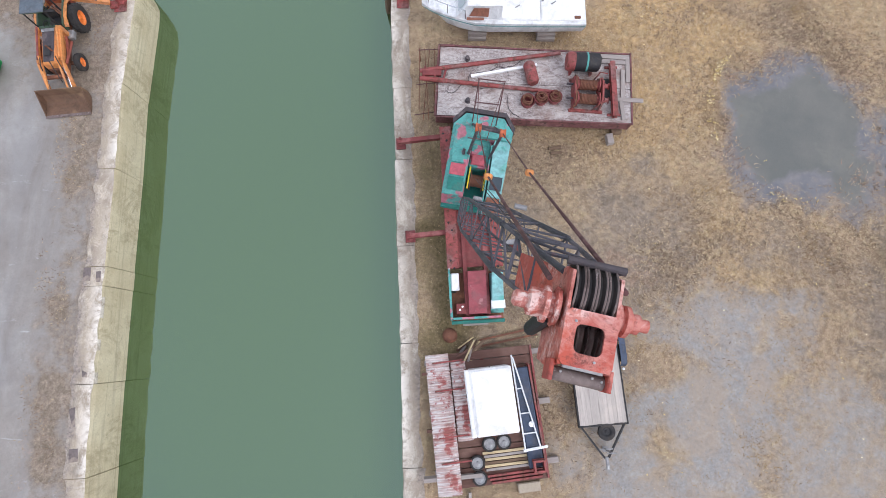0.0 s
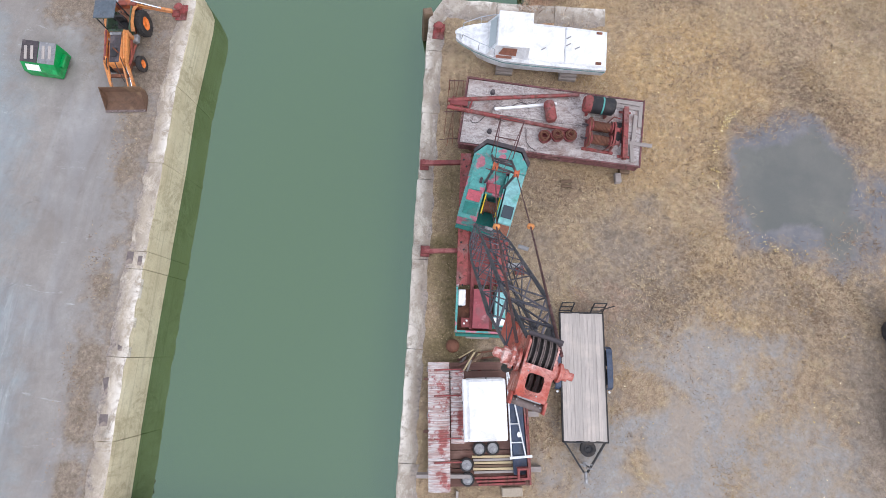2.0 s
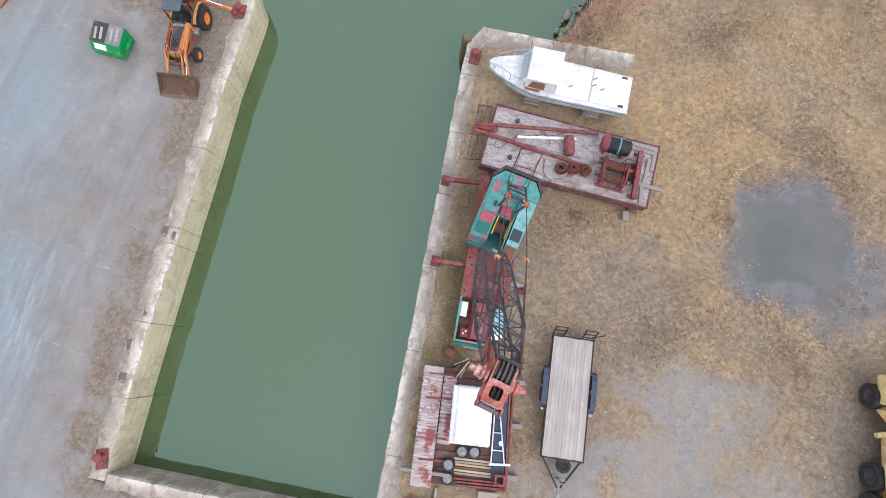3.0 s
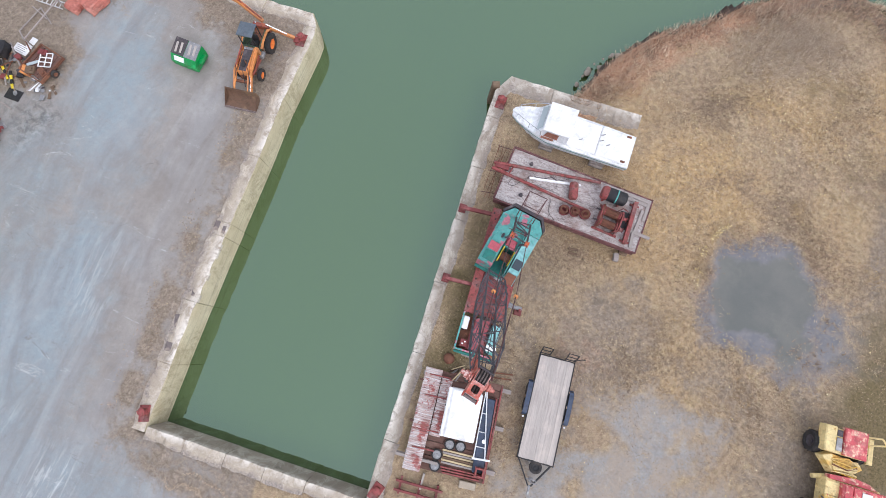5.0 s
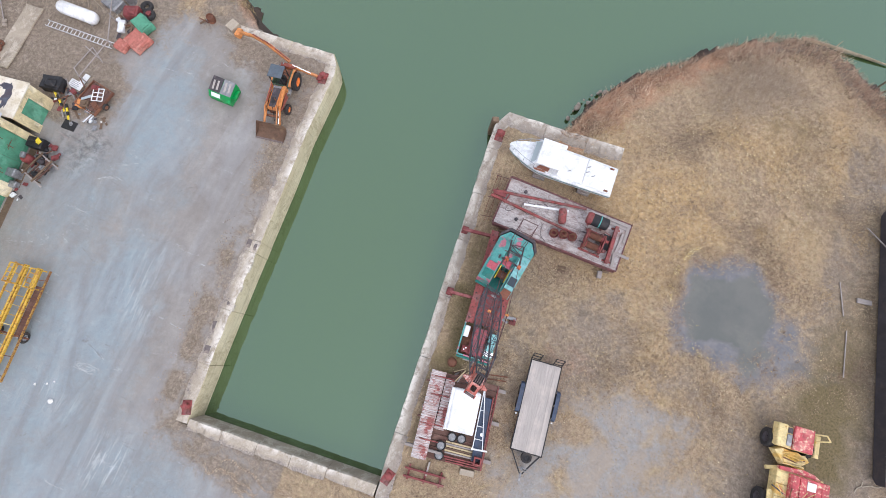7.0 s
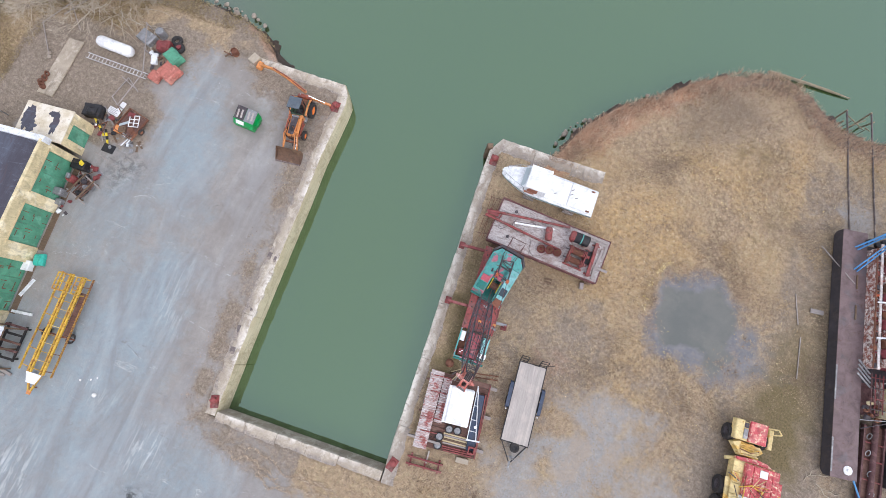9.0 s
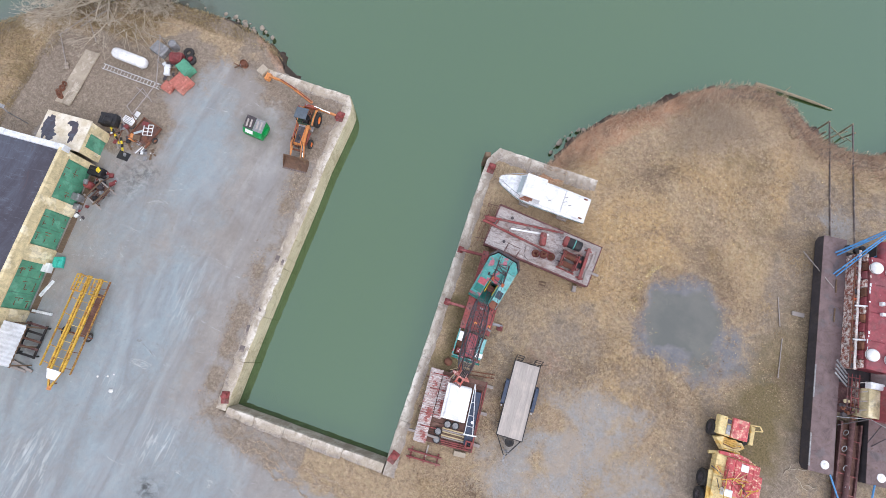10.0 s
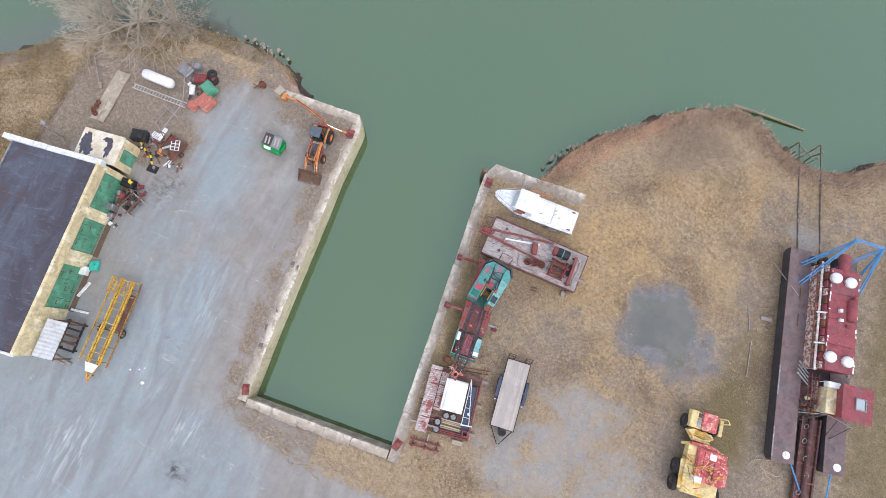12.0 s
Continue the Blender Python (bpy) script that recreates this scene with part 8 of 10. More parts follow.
def yard_trailers():
    """The scrap-laden flat trailer by the annex, the trolley by the doors and what lies about them."""
    ob = thing("scrap_trailer", pose(-31.75, 9.15, 0, 0, 0, -12), "rusty low flat trailer with a broken board deck", "trailer")
    for i in range(6):
        bm = bmesh.new()
        rbox(bm, -0.75 + 0.3 * i, 0.02 * (i % 3), 0.42, 0.27, 2.0 - 0.12 * (i % 2), 0.04, 0.008)
        part("deck_board", bm, "rust_wood", ob)
    for x, y, sx, sy in ((0.95, 0, 0.07, 2.2), (-0.95, 0, 0.07, 2.2), (0, 1.08, 1.9, 0.07), (0, -1.08, 1.9, 0.07)):
        bm = bmesh.new()
        box(bm, x, y, 0.34, sx, sy, 0.22)
        part("side_rail", bm, "rust", ob)
    for s in (-1, 1):
        wheel(ob, pose(s * 1.08, -0.1, 0.27), 0.27, 0.16, "rust")
    bm = bmesh.new()
    beam(bm, (-1.2, 0.3, 0.5), (-2.3, 0.75, 0.3), 0.07, 0.07)
    part("drawbar", bm, "rust", ob)
    # open white grid lying on the load
    gr = thing("white_grid_panel", pose(-31.55, 9.45, 0.5, 0, 6, 18), "white painted wire grid on the scrap trailer", "grid")
    for k in range(3):
        bm = bmesh.new()
        beam(bm, (-0.38 + 0.38 * k, -0.5, 0.05), (-0.38 + 0.38 * k, 0.5, 0.05), 0.06, 0.04)
        part("long_bar", bm, "white_panel", gr)
    for k in range(4):
        bm = bmesh.new()
        beam(bm, (-0.4, -0.5 + 0.33 * k, 0.06), (0.4, -0.5 + 0.33 * k, 0.06), 0.06, 0.04)
        part("cross_bar", bm, "white_panel", gr)
    for x, y, z, sx, sy, sz, d, mat, nm, lab in ((-32.25, 9.0, 0.48, 0.9, 0.22, 0.05, 40, "pale_glass", "glass_sheet", "pale bluish glass sheet on the scrap trailer"), (-32.0, 9.9, 0.48, 0.55, 0.35, 0.18, 10, "maroon", "metal_part", "dull red casting on the scrap trailer"),
                                                 (-31.3, 8.6, 0.48, 0.7, 0.4, 0.12, -30, "rust", "metal_part", "rusty bracket on the scrap trailer"), (-32.1, 8.45, 0.48, 0.6, 0.5, 0.2, 15, "brown_wood", "wooden_box", "open brown wooden box on the scrap trailer")):
        bm = bmesh.new()
        rbox(bm, 0, 0, 0, sx, sy, sz, 0.03)
        if sz > 0.1:
            rbox(bm, sx * 0.2, 0, sz - 0.02, sx * 0.3, sy * 0.5, 0.14, 0.03)
        solo(nm, bm, mat, pose(x, y, z, 0, 0, d), lab, nm.replace("_", " "))
    # printed white carton flattened on the ground: an L of two flaps with rows of plain bars
    c = thing("flat_carton", pose(-34.0, 9.75, 0.03, 0, 0, -8), "flattened white carton with grey print", "carton")
    bm = bmesh.new()
    rbox(bm, 0, 0, 0, 1.15, 0.62, 0.04, 0.01)
    part("flap", bm, "white_panel", c)
    bm = bmesh.new()
    rbox(bm, 0.33, 0.72, 0, 0.45, 0.8, 0.05, 0.01)
    part("flap", bm, "white_panel", c)
    for k in range(4):
        bm = bmesh.new()
        box(bm, -0.05, 0.2 - 0.13 * k, 0.044, 0.8 - 0.15 * (k % 2), 0.045, 0.004)
        part("print_bar", bm, "galvanised", c)
    # long yellow and black poles and a shovel
    for x, y, d, ln in ((-34.2, 7.95, -42, 1.5), (-33.35, 7.5, -55, 1.3), (-34.7, 8.3, -40, 2.2)):
        p = thing("striped_pole", pose(x, y, 0.12, 0, 3, d), "yellow and black striped pole on the ground", "pole", "striped poles")
        for k in range(4):
            bm = bmesh.new()
            rbox(bm, -ln / 2 + ln * (k + 0.5) / 4, 0, 0, ln / 4 - 0.01, 0.16, 0.1, 0.02)
            part("band", bm, "plastic_yellow" if k % 2 else "black", p)
    sh = thing("shovel", pose(-32.9, 7.0, 0.08, 0, 0, -50), "shovel with a pale wooden shaft", "shovel")
    bm = bmesh.new()
    tube(bm, (-0.9, 0, 0.05), (0.2, 0, 0.05), 0.02, 6)
    part("shaft", bm, "new_wood", sh)
    bm = bmesh.new()
    loft(bm, [[(0.2, -0.1, 0.03), (0.2, 0.1, 0.03), (0.2, 0.1, 0.05), (0.2, -0.1, 0.05)], [(0.4, -0.14, 0.0), (0.4, 0.14, 0.0), (0.4, 0.14, 0.02), (0.4, -0.14, 0.02)], [(0.55, -0.03, 0.02), (0.55, 0.03, 0.02), (0.55, 0.03, 0.035), (0.55, -0.03, 0.035)]])
    part("blade", bm, "galvanised", sh)
    for i in range(4):
        bm = bmesh.new()
        rbox(bm, 0, 0, 0, 0.9, 0.1, 0.05, 0.008)
        solo("lath", bm, "white" if i % 2 else "grey_wood_x", pose(-31.9 + 0.14 * i, 7.55 + 0.05 * i, 0.02 + 0.01 * i, 0, 0, 62 + 5 * i), "pale lath lying by the trailer", "lath", "laths by the trailer")
    # timber trolley with open sides
    tr = thing("timber_trolley", pose(-32.65, 2.75, 0, 0, 0, -18), "old timber trolley with open slatted sides", "trolley")
    for x in (-0.5, 0.5):
        bm = bmesh.new()
        beam(bm, (x, -1.0, 0.75), (x, 1.0, 0.75), 0.09, 0.1)
        part("side_bar", bm, "brown_wood", tr)
    for y in (-0.85, 0.85):
        bm = bmesh.new()
        beam(bm, (-0.85, y, 0.62), (1.25, y, 0.62), 0.1, 0.1)
        part("cross_bar", bm, "grey_wood_x", tr)
        for x in (-0.45, 0.45):
            bm = bmesh.new()
            box(bm, x, y, 0, 0.09, 0.09, 0.62)
            part("leg", bm, "brown_wood", tr)
    for i in range(5):
        bm = bmesh.new()
        rbox(bm, -0.4 + 0.2 * i, 0, 0.35, 0.13, 1.7, 0.04, 0.006)
        part("floor_slat", bm, "rust_wood", tr)
    for i, (x, y, mat) in enumerate(((-0.15, 0.5, "dark_steel"), (0.2, 0.1, "galvanised"), (-0.1, -0.5, "black"))):
        bm = bmesh.new()
        lathe(bm, [(0.02, 0), (0.2, 0), (0.22, 0.15), (0.12, 0.3), (0.12, 0.36), (0.02, 0.37)], 12, pose(0, 0, 0))
        solo("pump_part", bm, mat, pose(-32.65 + x, 2.75 + y, 0.4, 0, 0, 40 * i), "dark iron pump part on the trolley", "pump part", "parts on the trolley", smooth=40)
    # upright compressor in dull red
    ob = thing("compressor", pose(-33.8, 3.1, 0, 0, 0, 12), "dull red upright compressor on small wheels", "compressor")
    bm = bmesh.new()
    lathe(bm, [(0.02, 0.15), (0.3, 0.2), (0.34, 0.35), (0.34, 0.8), (0.28, 0.93), (0.02, 0.97)], 18)
    part("tank", bm, "red", ob, "", 40)
    bm = bmesh.new()
    rbox(bm, 0.05, 0.1, 0.95, 0.3, 0.42, 0.3, 0.06)
    part("motor", bm, "galvanised", ob)
    for x in (-0.3, 0.3):
        bm = bmesh.new()
        lathe(bm, [(0.02, -0.04), (0.13, -0.04), (0.13, 0.04), (0.02, 0.04)], 12, pose(x, -0.15, 0.13, 0, 90, 0))
        part("wheel", bm, "rubber", ob)
    # fence rails fallen across the yard
    for x0, y0, x1, y1 in ((-35.4, 9.3, -33.4, 7.0), (-34.9, 9.9, -33.3, 8.6), (-33.5, 5.9, -32.2, 5.6)):
        bm = bmesh.new()
        beam(bm, (x0, y0, 0.12), (x1, y1, 0.2), 0.1, 0.06)
        solo("fallen_rail", bm, "grey_wood_x", pose(0, 0, 0), "grey weathered rail lying in the scrap", "rail", "fallen rails")


yard_trailers()


# ---- the laid-up dredge on its slipway ----
def dredge():
    ob = thing("dredge", pose(29.25, 12.2, -0.6, 0, 0, 8.5), "rusting twin-pontoon dredge with a crimson-roofed house", "dredge")
    for x0, x1 in ((-2.2, -0.38), (2.1, 3.7)):
        bm = bmesh.new()
        loft(bm, [[(x0, -8.6, 0.75), (x1, -8.6, 0.75), (x1, 9.4, 0.75), (x0, 9.4, 0.75)], [(x0, -8.95, 1.05), (x1, -8.95, 1.05), (x1, 9.7, 1.05), (x0, 9.7, 1.05)], [(x0, -8.95, 1.76), (x1, -8.95, 1.76), (x1, 9.7, 1.76), (x0, 9.7, 1.76)]])
        p = part("pontoon", bm, "pontoon_side", ob, "dark rust-stained pontoon hull")
        for i in range(7):
            bm = bmesh.new()
            y0, y1 = -8.95 + 18.65 * i / 7, -8.95 + 18.65 * (i + 1) / 7
            rbox(bm, (x0 + x1) / 2, (y0 + y1) / 2, 1.76, x1 - x0 + 0.06, y1 - y0 - 0.004, 0.05, 0.004)
            part("deck_plate", bm, "pontoon", p)
        bm = bmesh.new()
        lathe(bm, [(0.32, 1.81), (0.32, 1.86), (0.12, 1.88), (0.1, 1.95), (0.02, 1.96)], 18, pose((x0 + x1) / 2 + 0.25, -8.3, 0))
        part("hatch_lid", bm, "white_panel", p, "white round deck hatch", 40)
    for y in (3.2, 5.6):
        bm = bmesh.new()
        rbox(bm, -1.05, y, 1.815, 0.1, 1.1, 0.1, 0.02)
        part("deck_timber", bm, "brown_wood", ob)
    for y0, y1 in ((-8.6, -6.2), (-3.5, -1.0)):
        bm = bmesh.new()
        box(bm, -2.22, (y0 + y1) / 2, 1.812, 0.1, y1 - y0, 0.06)
        part("edge_strip", bm, "galvanised", ob)
    bm = bmesh.new()
    box(bm, 1.07, 3.4, 0.85, 3.05, 10.6, 0.85)
    part("centre_hull", bm, "pontoon_side", ob)
    # house
    bm = bmesh.new()
    box(bm, 1.4, 3.65, 1.7, 2.2, 8.7, 1.75)
    part("deckhouse", bm, "roof_red", ob)
    for i in range(4):
        bm = bmesh.new()
        y0 = -0.75 + 2.2 * i
        rbox(bm, 1.5, y0 + 1.1, 3.45, 2.4, 2.18, 0.07, 0.02)
        part("roof_plate", bm, "roof_red", ob, "crimson roof plate")
    for x, y in ((0.6, 7.15), (1.85, 7.0), (0.6, 0.35), (2.02, 0.25)):
        bm = bmesh.new()
        lathe(bm, [(0.44, 3.5), (0.47, 3.75), (0.42, 3.85), (0.26, 3.93), (0.02, 3.96)], 24, pose(x, y, 0))
        v = part("ventilator", bm, "white_panel", ob, "white domed ventilator", 40)
        bm = bmesh.new()
        torus(bm, 0.47, 0.025, 24, 6, pose(x, y, 3.66))
        part("ventilator_band", bm, "galvanised", v)
    bm = bmesh.new()
    lathe(bm, [(0.02, -1.1), (0.38, -1.0), (0.45, -0.8), (0.45, 0.8), (0.38, 1.0), (0.02, 1.1)], 20, pose(1.55, 8.5, 3.2, 90, 0, 0))
    part("pump_casing", bm, "roof_red", ob, "", 40)
    for x, y, sx, sy, h in ((1.15, 4.4, 0.25, 0.3, 0.32), (1.25, 3.6, 0.3, 0.25, 0.3), (1.9, 3.2, 0.35, 0.2, 0.2)):
        bm = bmesh.new()
        rbox(bm, x, y, 3.52, sx, sy, h, 0.03)
        part("roof_fitting", bm, "white" if h > 0.28 else "maroon", ob)
    rnd = random.Random(41)
    for i in range(30):
        bm = bmesh.new()
        x = rnd.choice((0.34, 2.64)) + rnd.uniform(-0.05, 0.05)
        rbox(bm, x, -0.6 + 0.29 * i + rnd.uniform(-0.1, 0.1), 3.515, rnd.uniform(0.06, 0.14), rnd.uniform(0.1, 0.4), rnd.uniform(0.015, 0.03), 0.006)
        part("roof_flashing", bm, rnd.choice(["white", "peeling", "white", "roof_red"]), ob)
    # side gallery: rusted wall, white rail along its middle, pipes and cross bars
    bm = bmesh.new()
    box(bm, -0.03, 3.75, 1.81, 0.62, 9.1, 0.9)
    part("side_casing", bm, "peeling", ob, "machinery casing of rust and peeling white paint")
    for i in range(13):
        bm = bmesh.new()
        rbox(bm, 0.2, -0.4 + 0.7 * i, 1.82, 0.16, 0.62, 1.5, 0.02)
        part("wall_panel", bm, ("peeling", "roof_red", "rust")[i % 3], ob)
    bm = bmesh.new()
    beam(bm, (-0.12, -0.9, 2.95), (-0.12, 8.6, 2.95), 0.16, 0.08)
    part("white_rail", bm, "peeling_white", ob, "white flaking rail along the gallery")
    bm = bmesh.new()
    tube(bm, (-0.33, -0.8, 2.78), (-0.33, 8.3, 2.78), 0.06, 8)
    part("rusty_pipe", bm, "rust", ob)
    for i in range(10):
        bm = bmesh.new()
        y = -0.7 + 1.0 * i
        beam(bm, (-0.12, y, 2.65), (-0.12, y, 2.95), 0.07, 0.07)
        part("stanchion", bm, "peeling_white", ob)
    for i in range(12):
        bm = bmesh.new()
        y = -0.4 + 0.76 * i
        tube(bm, (-0.33, y, 2.76), (0.3, y + rnd.uniform(-0.2, 0.2), 2.8 + rnd.uniform(0, 0.35)), rnd.uniform(0.03, 0.06), 7)
        part("cross_bar", bm, rnd.choice(["rust", "peeling", "roof_red"]), ob)
    for i in range(16):
        bm = bmesh.new()
        y = -0.5 + 0.57 * i + rnd.uniform(-0.15, 0.15)
        x = rnd.choice((-0.24, 0.03))
        if i % 2:
            lathe(bm, [(0.02, 0), (0.11, 0), (0.12, 0.12), (0.06, 0.16), (0.06, 0.24), (0.02, 0.25)], 10, pose(x, y, 2.7))
        else:
            lathe(bm, [(0.02, -0.2), (0.1, -0.18), (0.11, 0.16), (0.02, 0.2)], 10, pose(x, y, 2.8, 90, 0, rnd.uniform(-20, 20)))
        part("valve_body", bm, rnd.choice(["rust", "orange_red", "peeling", "dark_steel"]), ob, "", 40)
    for y in (1.35, 4.0):
        bm = bmesh.new()
        tube(bm, (-0.45, y, 3.1), (0.6, y + 0.12, 3.4), 0.07, 8)
        part("cross_pipe", bm, "white", ob)
    bm = bmesh.new()
    lathe(bm, [(0.02, -0.95), (0.3, -0.9), (0.36, -0.75), (0.36, 0.75), (0.3, 0.9), (0.02, 0.95)], 18, pose(2.15, 4.6, 3.6, 90, 0, 0))
    part("silencer_drum", bm, "roof_red", ob, "dull crimson horizontal drum on the roof", 40)
    bm = bmesh.new()
    tube(bm, (2.15, 5.4, 3.6), (2.3, 5.9, 3.9), 0.14, 10)
    part("drum_outlet", bm, "maroon", ob, "", 40)
    bm = bmesh.new()
    tube(bm, (2.92, -0.9, 2.6), (2.92, 8.2, 2.6), 0.13, 10)
    part("discharge_pipe", bm, "galvanised", ob, "grey discharge pipe along the house", 40)
    # control cabin
    bm = bmesh.new()
    box(bm, 2.75, -3.05, 1.8, 2.2, 2.5, 2.2)
    c = part("control_cabin", bm, "roof_red", ob)
    bm = bmesh.new()
    rbox(bm, 2.75, -3.05, 4.0, 2.45, 2.85, 0.08, 0.02)
    part("cabin_roof", bm, "roof_red", c, "crimson cabin roof")
    bm = bmesh.new()
    for k in ((-0.4, 0, 0.08, 1.0), (0.4, 0, 0.08, 1.0), (0, -0.46, 0.72, 0.08), (0, 0.46, 0.72, 0.08)):
        box(bm, 2.95 + k[0], -3.0 + k[1], 4.08, k[2], k[3], 0.1)
    part("skylight_frame", bm, "galvanised", c)
    bm = bmesh.new()
    box(bm, 2.95, -3.0, 4.082, 0.7, 0.82, 0.03)
    part("skylight_pane", bm, "pale_glass", c)
    bm = bmesh.new()
    rbox(bm, 1.28, -3.15, 1.65, 0.85, 2.1, 1.6, 0.04)
    part("beige_locker", bm, "cream", ob, "beige painted locker")
    bm = bmesh.new()
    rbox(bm, 1.3, -1.85, 2.8, 1.0, 0.5, 0.7, 0.08)
    part("white_hood", bm, "white_panel", ob, "white hood")
    bm = bmesh.new()
    rbox(bm, 0.72, -2.6, 1.65, 0.1, 1.9, 0.75, 0.03)
    part("side_panel", bm, "peeling", ob, "flaking side panel of the well")
    for y in (-1.75, -2.45, -3.15, -3.8):
        bm = bmesh.new()
        beam(bm, (0.74, y, 2.4), (0.74, y + 0.1, 3.2), 0.06, 0.06)
        part("white_post", bm, "peeling_white", ob)
    # open framework over the well
    bars = [((-0.35, -5.2, 1.9), (1.2, -4.3, 3.0), "dark_steel"), ((1.2, -4.3, 3.0), (3.6, -4.9, 2.6), "galvanised"), ((1.2, -4.3, 3.0), (-0.5, -4.6, 2.0), "galvanised"), ((3.6, -4.9, 2.4), (2.3, -6.2, 1.85), "dark_steel"),
            ((2.0, -6.0, 1.85), (2.1, -4.6, 2.9), "dark_steel")]
    for k in range(4):
        x = -0.25 + 0.28 * k
        bars += [((x, -1.2, 2.6), (x, -4.0, 2.6), "maroon" if k % 2 else "rust_dark"), ((x, -1.3 - 0.7 * k, 1.7), (x, -1.3 - 0.7 * k, 2.6), "rust_dark")]
        bars += [((-0.3, -1.5 - 0.75 * k, 2.62), (0.7, -1.45 - 0.75 * k, 2.62), "dark_steel" if k % 2 else "maroon")]
    for p, q, mat in bars:
        bm = bmesh.new()
        tube(bm, p, q, 0.035, 7)
        part("frame_tube", bm, mat, ob)
    rnd = random.Random(9)
    for i in range(8):
        bm = bmesh.new()
        m = pose(rnd.uniform(-0.3, 0.9), rnd.uniform(-4.7, -3.2), rnd.uniform(1.75, 2.0), 0, 0, rnd.uniform(0, 180))
        if i % 2:
            lathe(bm, [(0.02, 0), (0.16, 0), (0.18, 0.16), (0.1, 0.22), (0.1, 0.4), (0.02, 0.41)], 12, m)
        else:
            rbox(bm, 0, 0, 0, rnd.uniform(0.2, 0.45), rnd.uniform(0.15, 0.35), rnd.uniform(0.2, 0.4), 0.04, m)
        part("machine_part", bm, rnd.choice(["rust", "cream", "dark_steel", "maroon", "rust_dark"]), ob)
    bm = bmesh.new()
    box(bm, 1.1, -3.0, 1.35, 3.1, 2.4, 0.3)
    part("well_deck", bm, "rust_dark", ob)
    for i in range(4):
        bm = bmesh.new()
        beam(bm, (-0.75 - 0.1 * i, -0.3 - 0.35 * i, 2.0 + 0.1 * i), (-0.1, -1.3 - 0.3 * i, 2.3), 0.12, 0.05)
        part("stair_tread", bm, "galvanised", ob)
    # suction ladder lying out of the well
    bm = bmesh.new()
    loft(bm, [[(0.35, -4.9, 1.05), (1.75, -4.9, 1.05), (1.75, -4.9, 1.3), (0.35, -4.9, 1.3)], [(0.45, -13.5, 0.7), (1.65, -13.5, 0.7), (1.65, -13.5, 0.9), (0.45, -13.5, 0.9)]])
    part("suction_ladder", bm, "rust_wood", ob, "brown rusted suction ladder")
    for x in (0.3, 1.8):
        bm = bmesh.new()
        beam(bm, (x, -4.8, 1.4), (x * 0.96 + 0.05, -13.6, 0.85), 0.14, 0.3)
        part("ladder_rail", bm, "rust_dark", ob)
    bm = bmesh.new()
    tube(bm, (1.05, -4.6, 1.55), (1.05, -13.4, 1.0), 0.2, 12)
    part("suction_pipe", bm, "rust_dark", ob, "", 40)
    for y in (-6.0, -7.2, -8.6, -10.0, -11.4):
        z = 1.45 - (-4.9 - y) * 0.06
        bm = bmesh.new()
        beam(bm, (0.3, y, z), (1.8, y - 0.15, z), 0.08, 0.1)
        part("ladder_brace", bm, "maroon", ob)
        bm = bmesh.new()
        torus(bm, 0.22, 0.03, 12, 5, pose(0.62 + 0.25 * (int(y * 10) % 3), y + 0.4, z + 0.15, 20, 15, 0))
        part("hose_loop", bm, "galvanised", ob)
    # blue gantry at the bow, braces at the stern
    aw, ae = (0.95, 10.3, 5.2), (3.2, 10.1, 5.2)
    for p, q in (((-1.2, 8.3, 1.82), aw), ((-1.2, 6.5, 1.82), aw), (aw, ae), ((4.0, 8.5, 1.82), ae), ((3.9, 6.6, 1.82), ae), ((1.3, 8.2, 2.0), ae), ((-1.2, 8.3, 1.95), (-0.1, 9.3, 3.5))):
        bm = bmesh.new()
        d = (Vector(q) - Vector(p)).normalized()
        w = Vector((0, 0, 1)).cross(d)
        p, q = Vector(p), Vector(q)
        for off in (-0.13, 0.13):
            tube(bm, p + w.normalized() * off, q + w.normalized() * off * 0.4, 0.055, 8)
        for k in range(1, 6):
            m = p.lerp(q, k / 6)
            e = 0.13 * (1 - 0.6 * k / 6)
            tube(bm, m - w.normalized() * e, m + w.normalized() * e + d * 0.15, 0.03, 6)
        part("gantry_tube", bm, "blue", ob, "bright blue gantry tube", 40)
    bm = bmesh.new()
    rbox(bm, aw[0], aw[1], aw[2] - 0.1, 0.32, 0.25, 0.2, 0.04)
    part("gantry_head", bm, "blue", ob)
    for p, q in (((-0.6, -8.9, 1.82), (1.4, -11.6, 0.7)), ((2.7, -8.9, 1.82), (3.2, -11.8, 0.7))):
        bm = bmesh.new()
        tube(bm, p, q, 0.065, 8)
        part("stern_brace", bm, "blue", ob, "blue stern brace", 40)
    for x, y in ((-1.35, 9.1), (-0.7, 8.95), (-0.25, 9.25)):
        bm = bmesh.new()
        lathe(bm, [(0.02, 1.82), (0.2, 1.82), (0.22, 2.1), (0.02, 2.15)], 12, pose(x + 1.0, y - 0.1, 0))
        part("fairlead", bm, "black", ob)
    # cradle blocks
    for x in (-1.4, 3.4):
        for y in (-7.0, 0.0, 7.0):
            timber("keel_block", 29.25 + x * 0.989 - y * 0.148, 12.2 + y * 0.989 + x * 0.148, -0.02, 1.2, 0.5, 0.2, 8.5, "brown_wood", "dark timber block under the dredge pontoon", "keel blocks")
